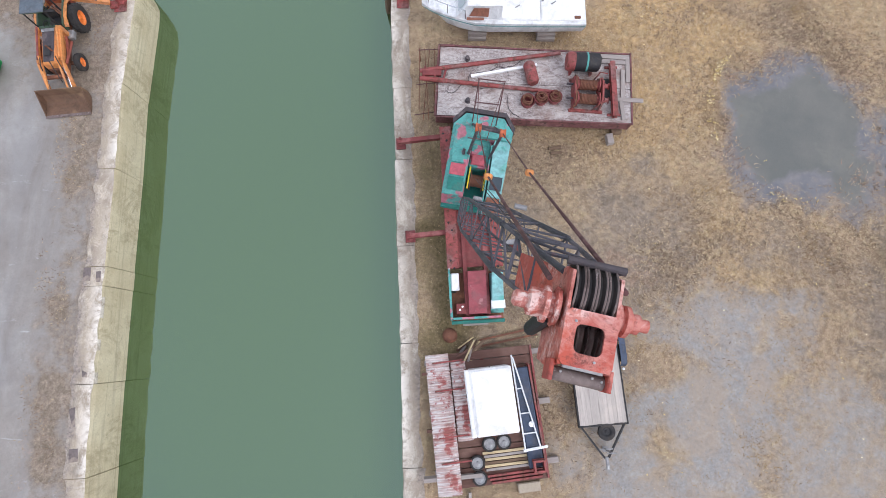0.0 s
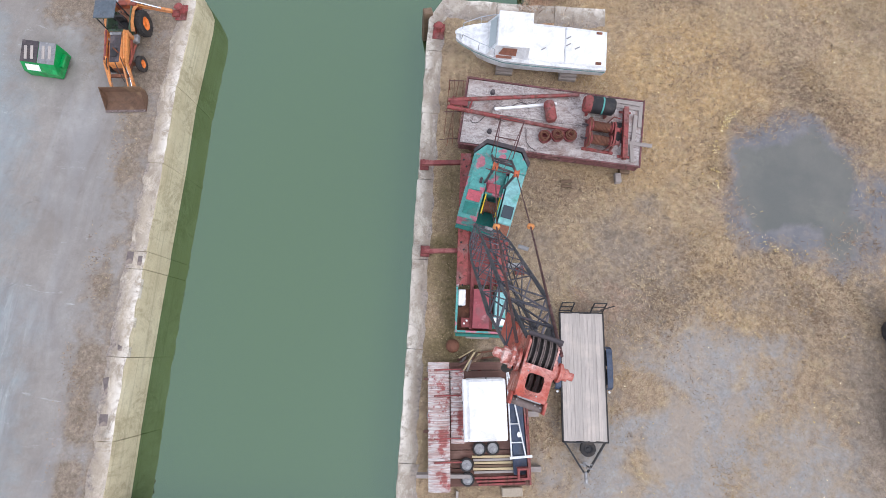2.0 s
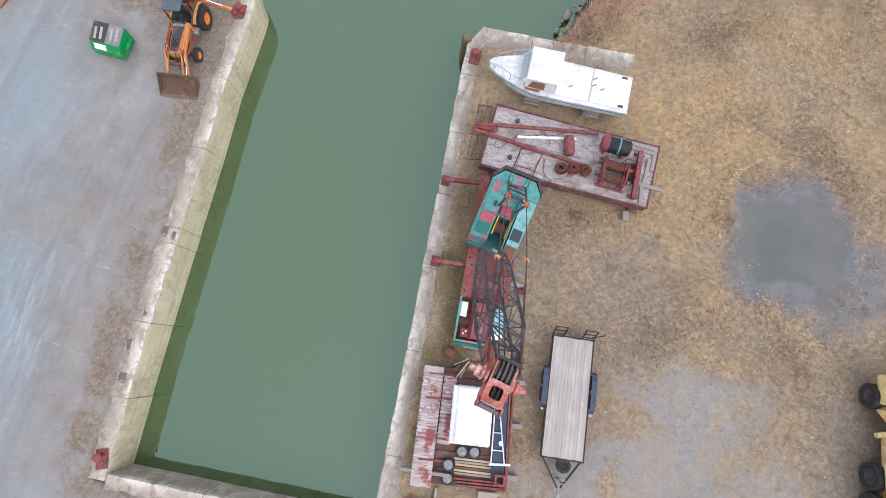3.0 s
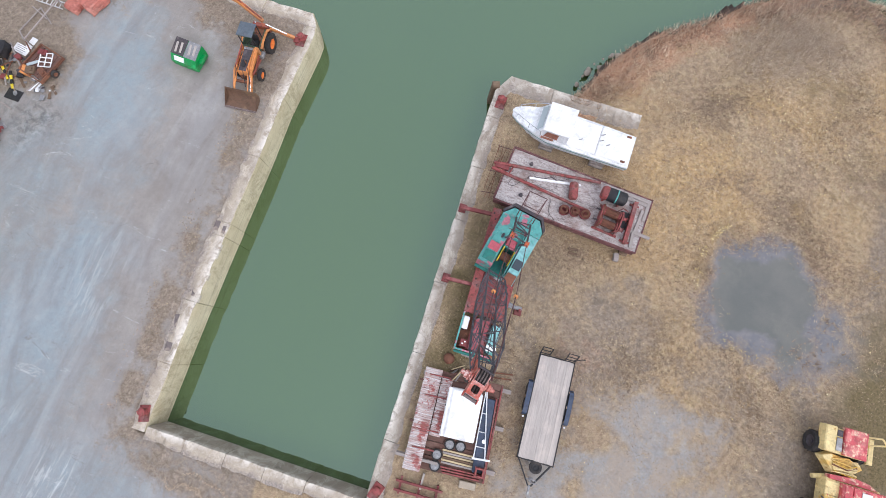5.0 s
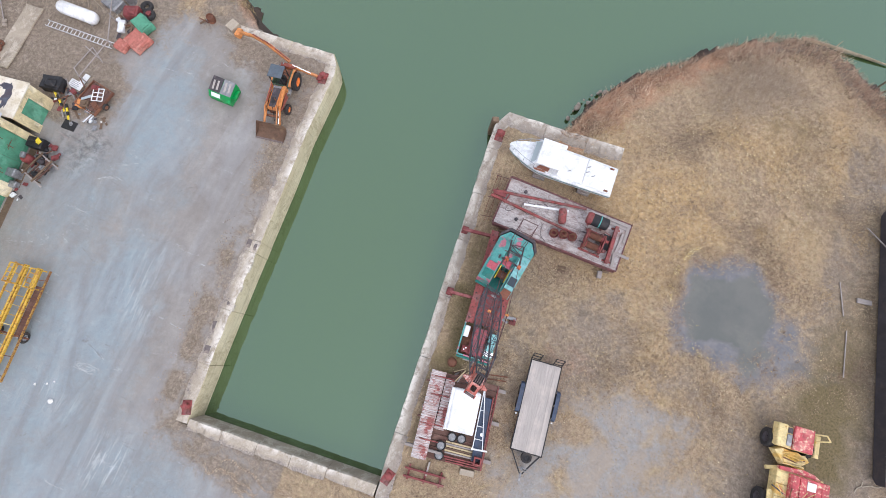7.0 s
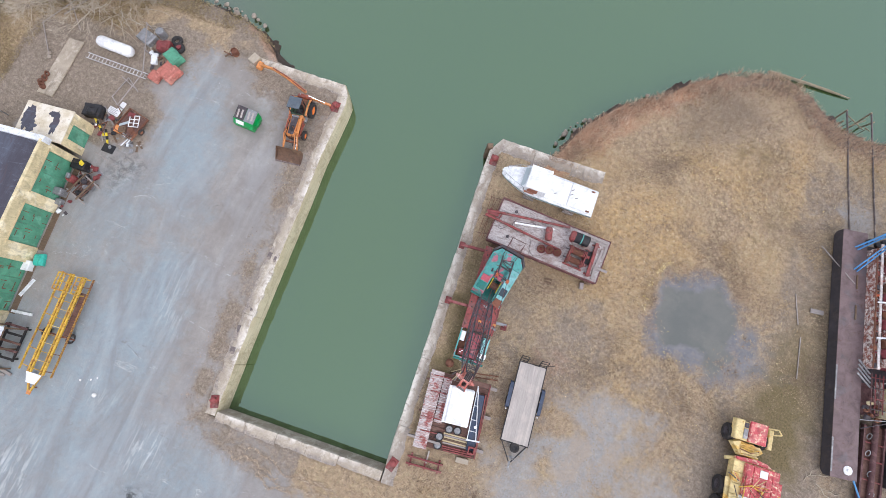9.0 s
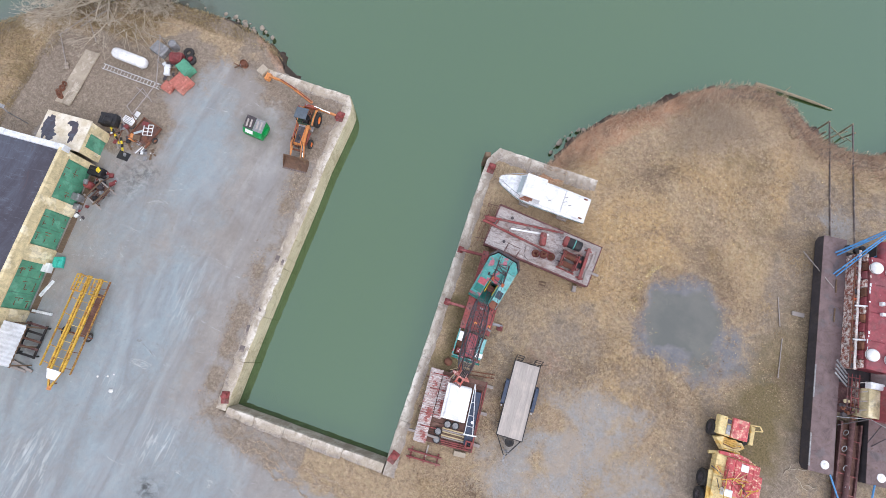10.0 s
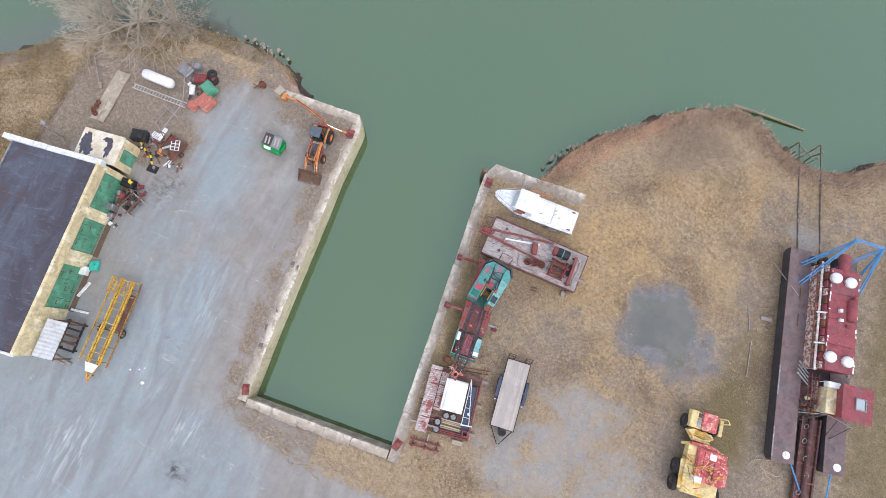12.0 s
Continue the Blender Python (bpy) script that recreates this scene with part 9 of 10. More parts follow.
    # poles and plank leaning by the pontoon
    for x0, y0, z0, x1, y1, z1, mat in ((25.0, 20.0, 0.05, 27.0, 17.2, 1.6, "grey_wood_x"), (23.9, 15.4, 0.05, 24.6, 13.1, 0.05, "grey_wood_x"), (25.0, 12.2, 0.05, 25.4, 9.0, 0.05, "grey_wood_x")):
        bm = bmesh.new()
        beam(bm, (x0, y0, z0), (x1, y1, z1), 0.06, 0.05)
        solo("weathered_plank", bm, mat, pose(0, 0, 0.03), "long pale weathered plank by the pontoon", "plank", "planks by the dredge")
    bm = bmesh.new()
    rbox(bm, 0, 0, 0, 1.0, 0.35, 0.12, 0.02)
    solo("plank_step", bm, "grey_wood_x", pose(25.75, 14.6, 0.03, 0, 0, 8), "short grey plank step against the pontoon", "plank")


dredge()


# ---- slipway rails ----
M["log_wood"] = make_wood("silvered_driftwood", rgb(168, 156, 130), rgb(112, 100, 82), rgb(186, 176, 150), False)
for (x0, y0), (x1, y1) in (((24.55, 32.55), (29.6, 9.4)), ((26.55, 33.0), (31.6, 9.9))):
    bm = bmesh.new()
    for wd, z, hh in ((0.1, 0.0, 0.03), (0.03, 0.03, 0.05), (0.06, 0.08, 0.03)):
        beam(bm, (x0, y0, z + hh / 2), (x1, y1, z + hh / 2), wd, hh)
    solo("slipway_rail", bm, "iron_plate", pose(0, 0, 0), "rusty steel slipway rail running out over the water", "rail", "slipway rails")
bm = bmesh.new()
pipe(bm, [(18.2, 35.3, -1.7), (20.0, 35.48, -1.85), (21.9, 35.52, -1.88), (23.9, 35.52, -1.93)], 0.13, 9)
tube(bm, (23.9, 35.52, -1.93), (25.8, 35.5, -1.98), 0.13, 9, 0.05)
tube(bm, (21.0, 35.5, -1.8), (21.3, 36.0, -1.5), 0.05, 6, 0.02)
solo("drift_log", bm, "log_wood", pose(0, 0, 0), "long grey drift log at the water's edge", "log", smooth=50)
for i, (x, y, z0, tx, ty, tz) in enumerate(((24.55, 32.6, -2.5, 0.05, 0.1, -0.02), (26.6, 33.0, -2.5, 0.0, 0.2, -0.02), (24.4, 31.6, -1.9, 0.1, 0.0, -0.05), (24.7, 32.5, -0.25, 1.7, -0.9, -0.35), (25.2, 31.5, -0.5, 1.2, 1.0, -0.25), (26.6, 32.0, -0.5, 0.5, -0.2, -0.5), (27.1, 33.0, -2.5, 0.1, -0.3, -0.4))):
    bm = bmesh.new()
    top = (x + tx, y + ty, tz)
    tube(bm, (x, y, z0), top, 0.08 if z0 < -1 else 0.045, 8)
    if z0 > -1:
        tube(bm, (x + tx * 0.4, y + ty * 0.4, -2.4), (x + tx * 0.4, y + ty * 0.4, z0 + 0.05), 0.035, 7)
    solo("broken_pile", bm, "log_wood", pose(0, 0, 0), "broken grey timber pile standing in the water", "pile", "old piles at the slipway")
bm = bmesh.new()
rbox(bm, 0, 0, 0, 0.5, 0.4, 2.9, 0.05)
solo("fender_pile", bm, "brown_wood", pose(-3.05, 18.35, -2.6, 0, 4, 20), "dark worn timber fender pile at the quay's corner", "pile")


# ---- old articulated tractor ----
def tractor():
    ob = thing("articulated_tractor", pose(22.9, 0.9, 0, 0, 0, 4), "old articulated tractor in sun-faded yellow and crimson", "tractor")
    # local: front unit to +y, rear unit to -y
    bm = bmesh.new()
    rbox(bm, -0.45, 2.95, 0.8, 2.1, 1.35, 0.75, 0.08)
    part("front_body", bm, "tractor_yellow", ob)
    bm = bmesh.new()
    rbox(bm, -1.3, 3.0, 1.0, 0.62, 1.4, 0.62, 0.06)
    part("front_fender", bm, "tractor_yellow", ob, "pale yellow front fender")
    bm = bmesh.new()
    rbox(bm, -0.86, 2.78, 1.6, 0.32, 0.7, 0.04, 0.02)
    part("grille", bm, "galvanised", ob)
    bm = bmesh.new()
    rbox(bm, -0.86, 3.38, 1.6, 0.3, 0.34, 0.03, 0.01)
    part("vent_opening", bm, "dark_steel", ob)
    bm = bmesh.new()
    rbox(bm, -0.03, 3.03, 1.4, 1.24, 1.48, 0.35, 0.05)
    part("hood", bm, "tractor_red", ob, "crimson hood panel")
    bm = bmesh.new()
    rbox(bm, 1.22, 2.88, 0.7, 0.34, 1.4, 0.45, 0.05)
    for y in (2.4, 3.3):
        beam(bm, (0.5, y, 0.9), (1.1, y, 0.9), 0.1, 0.12)
    part("step_box", bm, "tractor_yellow", ob)
    bm = bmesh.new()
    pipe(bm, [(0.75, 3.6, 1.3), (1.35, 3.7, 1.7), (1.6, 3.4, 1.7), (0.95, 3.2, 1.4)], 0.05, 7)
    part("hand_rail", bm, "tractor_yellow", ob)
    for x in (-1.55, 0.85):
        wheel(ob, pose(x, 2.62, 0.6), 0.6, 0.42, "dark_steel", lugs=14)
    bm = bmesh.new()
    loft(bm, [[(-1.6, 2.0, 0.9), (-1.0, 2.3, 0.9), (0.6, 2.1, 0.9), (0.9, 1.8, 0.9), (0.2, 1.2, 0.9), (-0.9, 1.2, 0.9)], [(-1.5, 2.0, 1.35), (-1.0, 2.2, 1.35), (0.5, 2.05, 1.35), (0.7, 1.8, 1.35), (0.1, 1.3, 1.3), (-0.8, 1.3, 1.3)]])
    part("hinge_housing", bm, "tractor_yellow", ob)
    rnd = random.Random(14)
    for i in range(11):
        bm = bmesh.new()
        y = 1.3 + 0.075 * i
        pipe(bm, [(-0.9 + rnd.uniform(-.1, .1), y, 1.38), (-0.2, y + rnd.uniform(-.2, .2), 1.52), (0.4, y + rnd.uniform(-.2, .2), 1.38)], 0.035, 6)
        part("hydraulic_hose", bm, ("tractor_yellow", "yellow", "rust")[i % 3 if i % 2 else 0], ob)
    bm = bmesh.new()
    prism(bm, [(-1.15, 0.92), (0.2, 0.92), (1.42, 0.9), (1.0, 1.16), (0.3, 1.26), (-1.15, 1.12)], 1.25, 1.6)
    part("cross_member", bm, "tractor_red", ob, "curved crimson plate")
    bm = bmesh.new()
    tube(bm, (-1.68, 0.78, 1.0), (-1.0, 0.95, 1.0), 0.13, 12)
    part("lift_ram", bm, "tractor_yellow", ob, "", 40)
    # rear unit
    bm = bmesh.new()
    rbox(bm, 0.2, -1.0, 0.7, 2.9, 3.9, 0.85, 0.08)
    part("rear_body", bm, "tractor_yellow", ob)
    for i in range(4):
        bm = bmesh.new()
        rbox(bm, -0.95, 0.45 - 0.75 * i, 1.55, 0.75, 0.72, 0.08, 0.03)
        part("tank_panel", bm, "tractor_yellow", ob)
    bm = bmesh.new()
    rbox(bm, 0.6, -0.45, 1.55, 2.4, 2.6, 0.35, 0.06)
    for k in range(5):
        plate = bmesh.new()
        rbox(plate, -0.3 + 0.45 * k, -0.5 + 0.1 * math.sin(2 * k), 1.9, 0.4, 2.2 + 0.3 * math.cos(k), 0.03 + 0.03 * (k % 2), 0.01)
        part("cover_panel", plate, "tractor_red", ob)
    part("engine_cover", bm, "tractor_red", ob, "crimson engine cover with peeling paint")
    bm = bmesh.new()
    rbox(bm, 0.62, 0.42, 1.965, 0.55, 0.5, 0.04, 0.02)
    part("white_plate", bm, "white_panel", ob, "white roof plate")
    bm = bmesh.new()
    rbox(bm, 1.85, -0.7, 1.3, 0.5, 1.7, 0.5, 0.06)
    part("side_tank", bm, "tractor_red", ob)
    for i in range(26):
        bm = bmesh.new()
        x, y = rnd.uniform(-1.1, 1.1), rnd.uniform(-2.7, -0.4)
        a = rnd.uniform(0, 3.1)
        tube(bm, (x, y, 1.95), (x + 0.9 * math.cos(a), y + 0.9 * math.sin(a), 2.05 + rnd.uniform(0, 0.3)), rnd.uniform(0.02, 0.045), 6)
        part("cab_frame_bar", bm, rnd.choice(["rust", "yellow", "yellow", "dark_steel", "tractor_red", "tractor_yellow"]), ob)
    bm = bmesh.new()
    rbox(bm, -0.35, -1.6, 1.6, 0.7, 0.5, 0.5, 0.06)
    part("seat_box", bm, "white", ob)
    for y in (-1.15, -2.5):
        for x in (-1.55, 1.85):
            wheel(ob, pose(x, y, 0.64), 0.64, 0.44, "dark_steel", lugs=14)
    bm = bmesh.new()
    prism(bm, [(-1.62, -0.45), (-1.2, -0.35), (-1.2, -2.7), (-1.5, -2.75)], 1.36, 1.44)
    part("mudguard", bm, "tractor_yellow", ob)


tractor()


# ---- bare tree and riverside growth ----
M["bark"] = make_wood("grey_brown_bark", rgb(200, 188, 168), rgb(158, 146, 130), rgb(216, 206, 188))


def bare_tree(x, y, seed, stems, size, lean):
    rnd = random.Random(seed)
    ob = thing("bare_tree", pose(x, y, -0.3), "leafless many-stemmed riverside tree with tangled grey branches", "tree")
    twigs = bmesh.new()

    def grow(bm, p, d, ln, r, lvl):
        steps = 4 if lvl < 2 else 3
        for _ in range(steps):
            d = (d + Vector((rnd.gauss(0, 0.16), rnd.gauss(0, 0.16), rnd.gauss(0.02, 0.1)))).normalized()
            q = p + d * (ln / steps)
            r2 = r * 0.86
            tube(bm, p, q, max(r, 0.007), 6 if lvl < 2 else 3, max(r2, 0.006), caps=False)
            p, r = q, r2
            if lvl < 4 and rnd.random() < (0.7 if lvl else 0.75):
                a = rnd.uniform(0, 6.28)
                side = d.orthogonal().normalized()
                side.rotate(Matrix.Rotation(a, 3, d))
                nd = (d * 0.75 + side * rnd.uniform(0.45, 0.85)).normalized()
                grow(bm if lvl < 1 else twigs, p, nd, ln * rnd.uniform(0.5, 0.7), r * 0.6, lvl + 1)
        if lvl < 4:
            for _ in range(3):
                nd = (d + Vector((rnd.gauss(0, 0.4), rnd.gauss(0, 0.4), rnd.gauss(0, 0.25)))).normalized()
                grow(bm if lvl < 1 else twigs, p, nd, ln * rnd.uniform(0.45, 0.65), r * 0.65, lvl + 1)
    for i in range(stems):
        a = 6.28 * i / stems + rnd.uniform(-0.3, 0.3)
        bm = bmesh.new()
        d = Vector((0.75 * math.cos(a) + lean[0], 0.75 * math.sin(a) + lean[1], rnd.uniform(0.35, 0.9))).normalized()
        grow(bm, Vector((0.3 * math.cos(a), 0.3 * math.sin(a), 0)), d, size * rnd.uniform(0.75, 1.1), 0.13, 0)
        part("stem", bm, "bark", ob, "", 50)
    t = part("twig_crown", twigs, "bark", ob)
    tagged(t, kind="stuff")


bare_tree(-42.3, 20.6, 4, 13, 4.0, (0.05, 0.25))
bare_tree(-45.4, 19.4, 6, 7, 3.1, (-0.1, 0.35))
bare_tree(-38.6, 21.6, 9, 5, 2.0, (0.1, 0.2))


def fallen_branches():
    rnd = random.Random(23)
    for i in range(34):
        f = rnd.random()
        x, y = -45.5 + 11.0 * f + rnd.gauss(0, 0.9), 18.6 - 0.9 * f + rnd.gauss(0, 0.7)
        a, ln = rnd.gauss(-0.35, 0.45), rnd.uniform(1.2, 3.6)
        bm = bmesh.new()
        p, d, r = Vector((0, 0, 0.06)), Vector((math.cos(a), math.sin(a), 0.03)), rnd.uniform(0.022, 0.05)
        for k in range(5):
            d = (d + Vector((rnd.gauss(0, 0.13), rnd.gauss(0, 0.13), 0))).normalized()
            q = p + d * ln / 5
            q.z = max(0.05, q.z)
            tube(bm, p, q, r, 5, r * 0.8)
            if k:
                side = Vector((-d.y, d.x, 0.15)) * rnd.choice((-1, 1))
                tube(bm, q, q + (d + side * 0.8) * ln * rnd.uniform(0.08, 0.22), r * 0.5, 4, r * 0.2)
            p, r = q, r * 0.82
        solo("fallen_branch", bm, "bark", pose(x, y, 0.0), "bare fallen branch lying on the dry bank", "branch", "fallen branches on the bank")


fallen_branches()
for i, (x, y, a, ln) in enumerate(((27.9, 2.6, 20, 1.5), (28.4, 2.2, -35, 1.2), (27.5, 2.1, 60, 0.9), (29.1, 1.9, 5, 1.0))):
    bm = bmesh.new()
    pipe(bm, [(0, 0, 0.04), (ln * 0.35, 0.08, 0.06), (ln * 0.7, -0.04, 0.05), (ln, 0.1, 0.08)], 0.03, 5)
    tube(bm, (ln * 0.4, 0.07, 0.06), (ln * 0.65, 0.35, 0.08), 0.018, 5, 0.008)
    solo("dry_branch", bm, "bark", pose(x, y, 0.0, 0, 0, a), "dry bleached branch lying by the dredge", "branch", "branches by the dredge")


def stones():
    rnd = random.Random(17)
    base = []
    for v in range(4):
        bm = bmesh.new()
        bmesh.ops.create_icosphere(bm, subdivisions=2, radius=0.5)
        for w in bm.verts:
            k = 1 + 0.35 * noise.noise(w.co * 1.7 + Vector((v * 7, 0, 0)))
            w.co = Vector((w.co.x * k * 1.2, w.co.y * k, w.co.z * k * 0.7))
        base.append(finish(bm, "stone_shape", "concrete_e", 60))
    line = [(-22.6, 20.2), (-25.0, 22.3), (-27.6, 23.1), (-31.7, 23.3), (-34.9, 23.1), (-38.5, 22.6)]
    east = [(1.9, 20.9), (3.7, 23.8), (6.2, 26.8), (9.1, 28.9), (12.1, 31.6), (14.8, 33.4)]
    for ln, n, grp in ((line, 30, "stones along the west bank"), (east, 20, "stones along the east bank")):
        tot = length(ln)
        for i in range(n):
            p, t = along(ln, tot * min(0.999, max(0.3 if ln is line else 0.02, rnd.gauss(rnd.choice((0.42, 0.55, 0.8) if ln is line else (0.1, 0.2, 0.7)), 0.07))))
            ob = new("bank_stone", base[i % 4])
            s = 0.16 + 0.34 * rnd.random() ** 2
            off = rnd.uniform(-0.9, 0.35)
            nx, ny = -t.y, t.x
            sgn = 1 if ln is east else -1
            ob.matrix_basis = pose(p.x + nx * off * 0.6 * sgn * -1, p.y + ny * off * 0.6 * sgn * -1, -1.85 - 0.1 * off, rnd.uniform(-20, 20), rnd.uniform(-20, 20), rnd.uniform(0, 360)) @ Matrix.Diagonal((s, s, s, 1))
            tagged(ob, "pale rough stone at the water's edge", "stone", grp)


stones()


# ---- dry grass, reeds and litter ----
def make_straw():
    k = Mat("dry_straw", 0.95)
    c = k.ramp(k.island(), (0.0, rgb(98, 80, 66)), (0.35, rgb(148, 126, 104)), (0.7, rgb(184, 162, 130)), (1.0, rgb(216, 198, 162)))
    c = k.mix(k.ramp(k.noise(0.33, 8, 0.72, dist=0.7), (0.46, 0.0), (0.60, 0.65)), c, rgb(112, 94, 82))
    c = k.mix(k.ramp(k.noise(0.2, 6, 0.65, dist=0.9), (0.50, 0.0), (0.66, 0.6)), c, rgb(172, 140, 80))
    c = k.mix(k.ramp(k.noise(4.2, 4, 0.7), (0.52, 0.0), (0.62, 0.7)), c, rgb(88, 72, 58))
    k.colour(c)
    return k.m


M["straw"] = make_straw()


def make_yellow_straw():
    k = Mat("yellowed_straw", 0.95)
    k.colour(k.ramp(k.island(), (0.0, rgb(88, 74, 54)), (0.35, rgb(126, 108, 76)), (0.7, rgb(152, 132, 94)), (0.9, rgb(180, 162, 124)), (1.0, rgb(112, 102, 66))))
    return k.m


M["yellow_straw"] = make_yellow_straw()


def make_reed():
    k = Mat("red_brown_reed", 0.95)
    k.colour(k.ramp(k.island(), (0.0, rgb(92, 72, 60)), (0.3, rgb(148, 118, 98)), (0.7, rgb(188, 158, 132)), (1.0, rgb(216, 196, 168))))
    return k.m


M["reed"] = make_reed()


def make_hay():
    k = Mat("pale_combed_hay", 0.95)
    k.colour(k.ramp(k.island(), (0.0, rgb(132, 114, 98)), (0.5, rgb(172, 152, 130)), (1.0, rgb(208, 192, 168))))
    return k.m


M["pale_hay"] = make_hay()


def blades(name, label, X, Y, Z, hmin, hmax, lean, width, seed, material="straw"):
    rg = np.random.RandomState(seed)
    n = len(X)
    a, h = rg.uniform(0, 2 * np.pi, n), rg.uniform(hmin, hmax, n)
    ln = rg.uniform(lean * 0.4, lean, n)
    b = a + rg.uniform(1.2, 1.9, n)
    dx, dy = np.cos(b) * width / 2, np.sin(b) * width / 2
    tx, ty = X + np.cos(a) * ln, Y + np.sin(a) * ln
    V = np.stack([np.stack([X - dx, Y - dy, Z], 1), np.stack([X + dx, Y + dy, Z], 1), np.stack([tx + dx * 0.3, ty + dy * 0.3, Z + h], 1), np.stack([tx - dx * 0.3, ty - dy * 0.3, Z + h], 1)], 1).reshape(-1, 3)
    me = bpy.data.meshes.new(name)
    me.vertices.add(4 * n)
    me.vertices.foreach_set("co", V.astype(np.float32).ravel())
    me.loops.add(4 * n)
    me.loops.foreach_set("vertex_index", np.arange(4 * n, dtype=np.int32))
    me.polygons.add(n)
    me.polygons.foreach_set("loop_start", np.arange(0, 4 * n, 4, dtype=np.int32))
    me.update(calc_edges=True)
    me.validate()
    me.materials.append(M[material])
    return tagged(new(name, me), label, "grass", kind="stuff")


def patchy(X, Y):
    """Where grass grows thick, from 0 to 1."""
    s = np.sin(X * 0.55 + 1.7 * np.sin(Y * 0.31 + 0.5)) + np.sin(Y * 0.63 + 1.4 * np.sin(X * 0.27)) + 0.7 * np.sin(1.7 * X + 0.9 * Y) + 0.7 * np.sin(2.1 * Y - 1.3 * X + 2)
    return np.clip(0.5 + 0.28 * s, 0, 1)


def grow_grass():
    rg = np.random.RandomState(3)
    n = 650000
    X, Y = rg.uniform(-2, 44, n), rg.uniform(-20, 36, n)
    d, q = signed(X, Y)
    bare = np.maximum.reduce([blob(X, Y, 17.2, 10.6, 3.7, 3.9, -35, 0.3), blob(X, Y, 19.9, 9.2, 2.8, 2.9, 0, 0.5) * 0.95, blob(X, Y, 12.3, -0.2, 3.8, 2.9, 25, 0.5) * 0.93, blob(X, Y, 9.5, -5.5, 4.5, 3.0, 0, 0.5) * 0.9, blob(X, Y, 16.5, -4.5, 3.5, 3.0, 0, 0.5) * 0.8, 1 - smooth01(Y - 0.9 * X, -20, -12)])
    keep = (d > np.where(q, 0.75, 0.9)) & (rg.uniform(0, 1, n) < (0.06 + 0.7 * patchy(X, Y) ** 1.5 + 0.24 * patchy(X * 3.1, Y * 3.1)) * (1 - bare))
    keep &= ~((X > -0.2) & (X < 4.3) & (Y > -5.6) & (Y < 0)) & ~((X < 1.2) & (rg.uniform(0, 1, n) < 0.75))
    X, Y = X[keep], Y[keep]
    d = d[keep]
    Z = bank_z(d) + 0.0
    blades("dry_grass", "matted dry winter grass over the bank", X, Y, Z - 0.02, 0.02, 0.1, 0.2, 0.028, 4)
    # coarse tufts standing proud of the mat
    n = 8000
    X0, Y0 = rg.uniform(-1, 44, n), rg.uniform(-20, 36, n)
    d, q = signed(X0, Y0)
    keep = (d > 1.0) & (rg.uniform(0, 1, n) < 0.15 + 0.85 * patchy(X0 * 1.3, Y0 * 1.3) ** 2)
    keep &= ~((X0 < 8.5) & (Y0 > -6.5) & (Y0 < 18)) & (blob(X0, Y0, 16.9, 10.6, 3.7, 4.0, 20, 0.3) < 0.3) & (blob(X0, Y0, 12.3, -0.2, 4.0, 3.0, 25, 0.5) < 0.5) & (Y0 - 0.9 * X0 > -14) & ~((X0 > 25.5) & (X0 < 34) & (Y0 < 21))
    X0, Y0 = X0[keep], Y0[keep]
    m = 9
    X, Y = np.repeat(X0, m) + rg.normal(0, 0.09, m * len(X0)), np.repeat(Y0, m) + rg.normal(0, 0.09, m * len(X0))
    blades("grass_tufts", "pale coarse tufts of dead grass on the field", X, Y, X * 0 - 0.01, 0.03, 0.12, 0.24, 0.03, 15)
    # taller reeds on the banks
    n = 130000
    X, Y = rg.uniform(-1, 40, n), rg.uniform(19, 38, n)
    d, q = signed(X, Y)
    edge = d + 1.1 * ripple(X * 0.9, Y * 0.9) + rg.normal(0, 0.5, n)
    keep = (d > 0.75) & ~q & (rg.uniform(0, 1, n) < (1 - smooth01(edge, 1.3, 3.4)) * (0.35 + 0.6 * patchy(X * 2, Y * 2)))
    X, Y, d = X[keep], Y[keep], d[keep]
    Z = bank_z(d)
    blades("bank_reeds", "flattened dry reeds along the river bank", X, Y, Z, 0.08, 0.5, 0.42, 0.03, 5, "reed")
    # ragged brush leaning out over the water
    pts = np.array([[*along(SHORE_E[:15], f)[0]] for f in rg.uniform(0, length(SHORE_E[:15]) * 0.999, 420)])
    pts += rg.normal(0, 0.7, pts.shape)
    dd, _ = signed(pts[:, 0], pts[:, 1])
    pts = pts[(dd > 0.3) & (dd < 1.3)]
    cnt = rg.randint(8, 40, len(pts))
    X, Y = np.repeat(pts[:, 0], cnt) + rg.normal(0, 0.16, cnt.sum()), np.repeat(pts[:, 1], cnt) + rg.normal(0, 0.16, cnt.sum())
    d, q = signed(X, Y)
    blades("bank_brush", "ragged brown brush along the river bank", X, Y, bank_z(d) - 0.03, 0.15, 0.55, 0.4, 0.03, 17, "reed")
    # combed-over tussocks of taller hay
    n = 60000
    X, Y = rg.uniform(10, 22, n), rg.uniform(23, 34, n)
    d, q = signed(X, Y)
    thick = np.maximum(blob(X, Y, 15.5, 29.0, 3.0, 2.2, -25, 0.6), blob(X, Y, 13.0, 26.8, 2.0, 1.6, 20, 0.8) * 0.7)
    keep = (d > 1.0) & (rg.uniform(0, 1, n) < thick * (0.25 + 0.75 * patchy(X * 2.5, Y * 2.5)))
    X, Y, d = X[keep], Y[keep], d[keep]
    blades("tussock_grass", "combed-over tussocks of long dry grass", X, Y, bank_z(d), 0.08, 0.3, 0.5, 0.02, 9, "pale_hay")
    n = 260000
    X, Y = rg.uniform(-60, -22, n), rg.uniform(-2, 24, n)
    d, q = signed(X, Y)
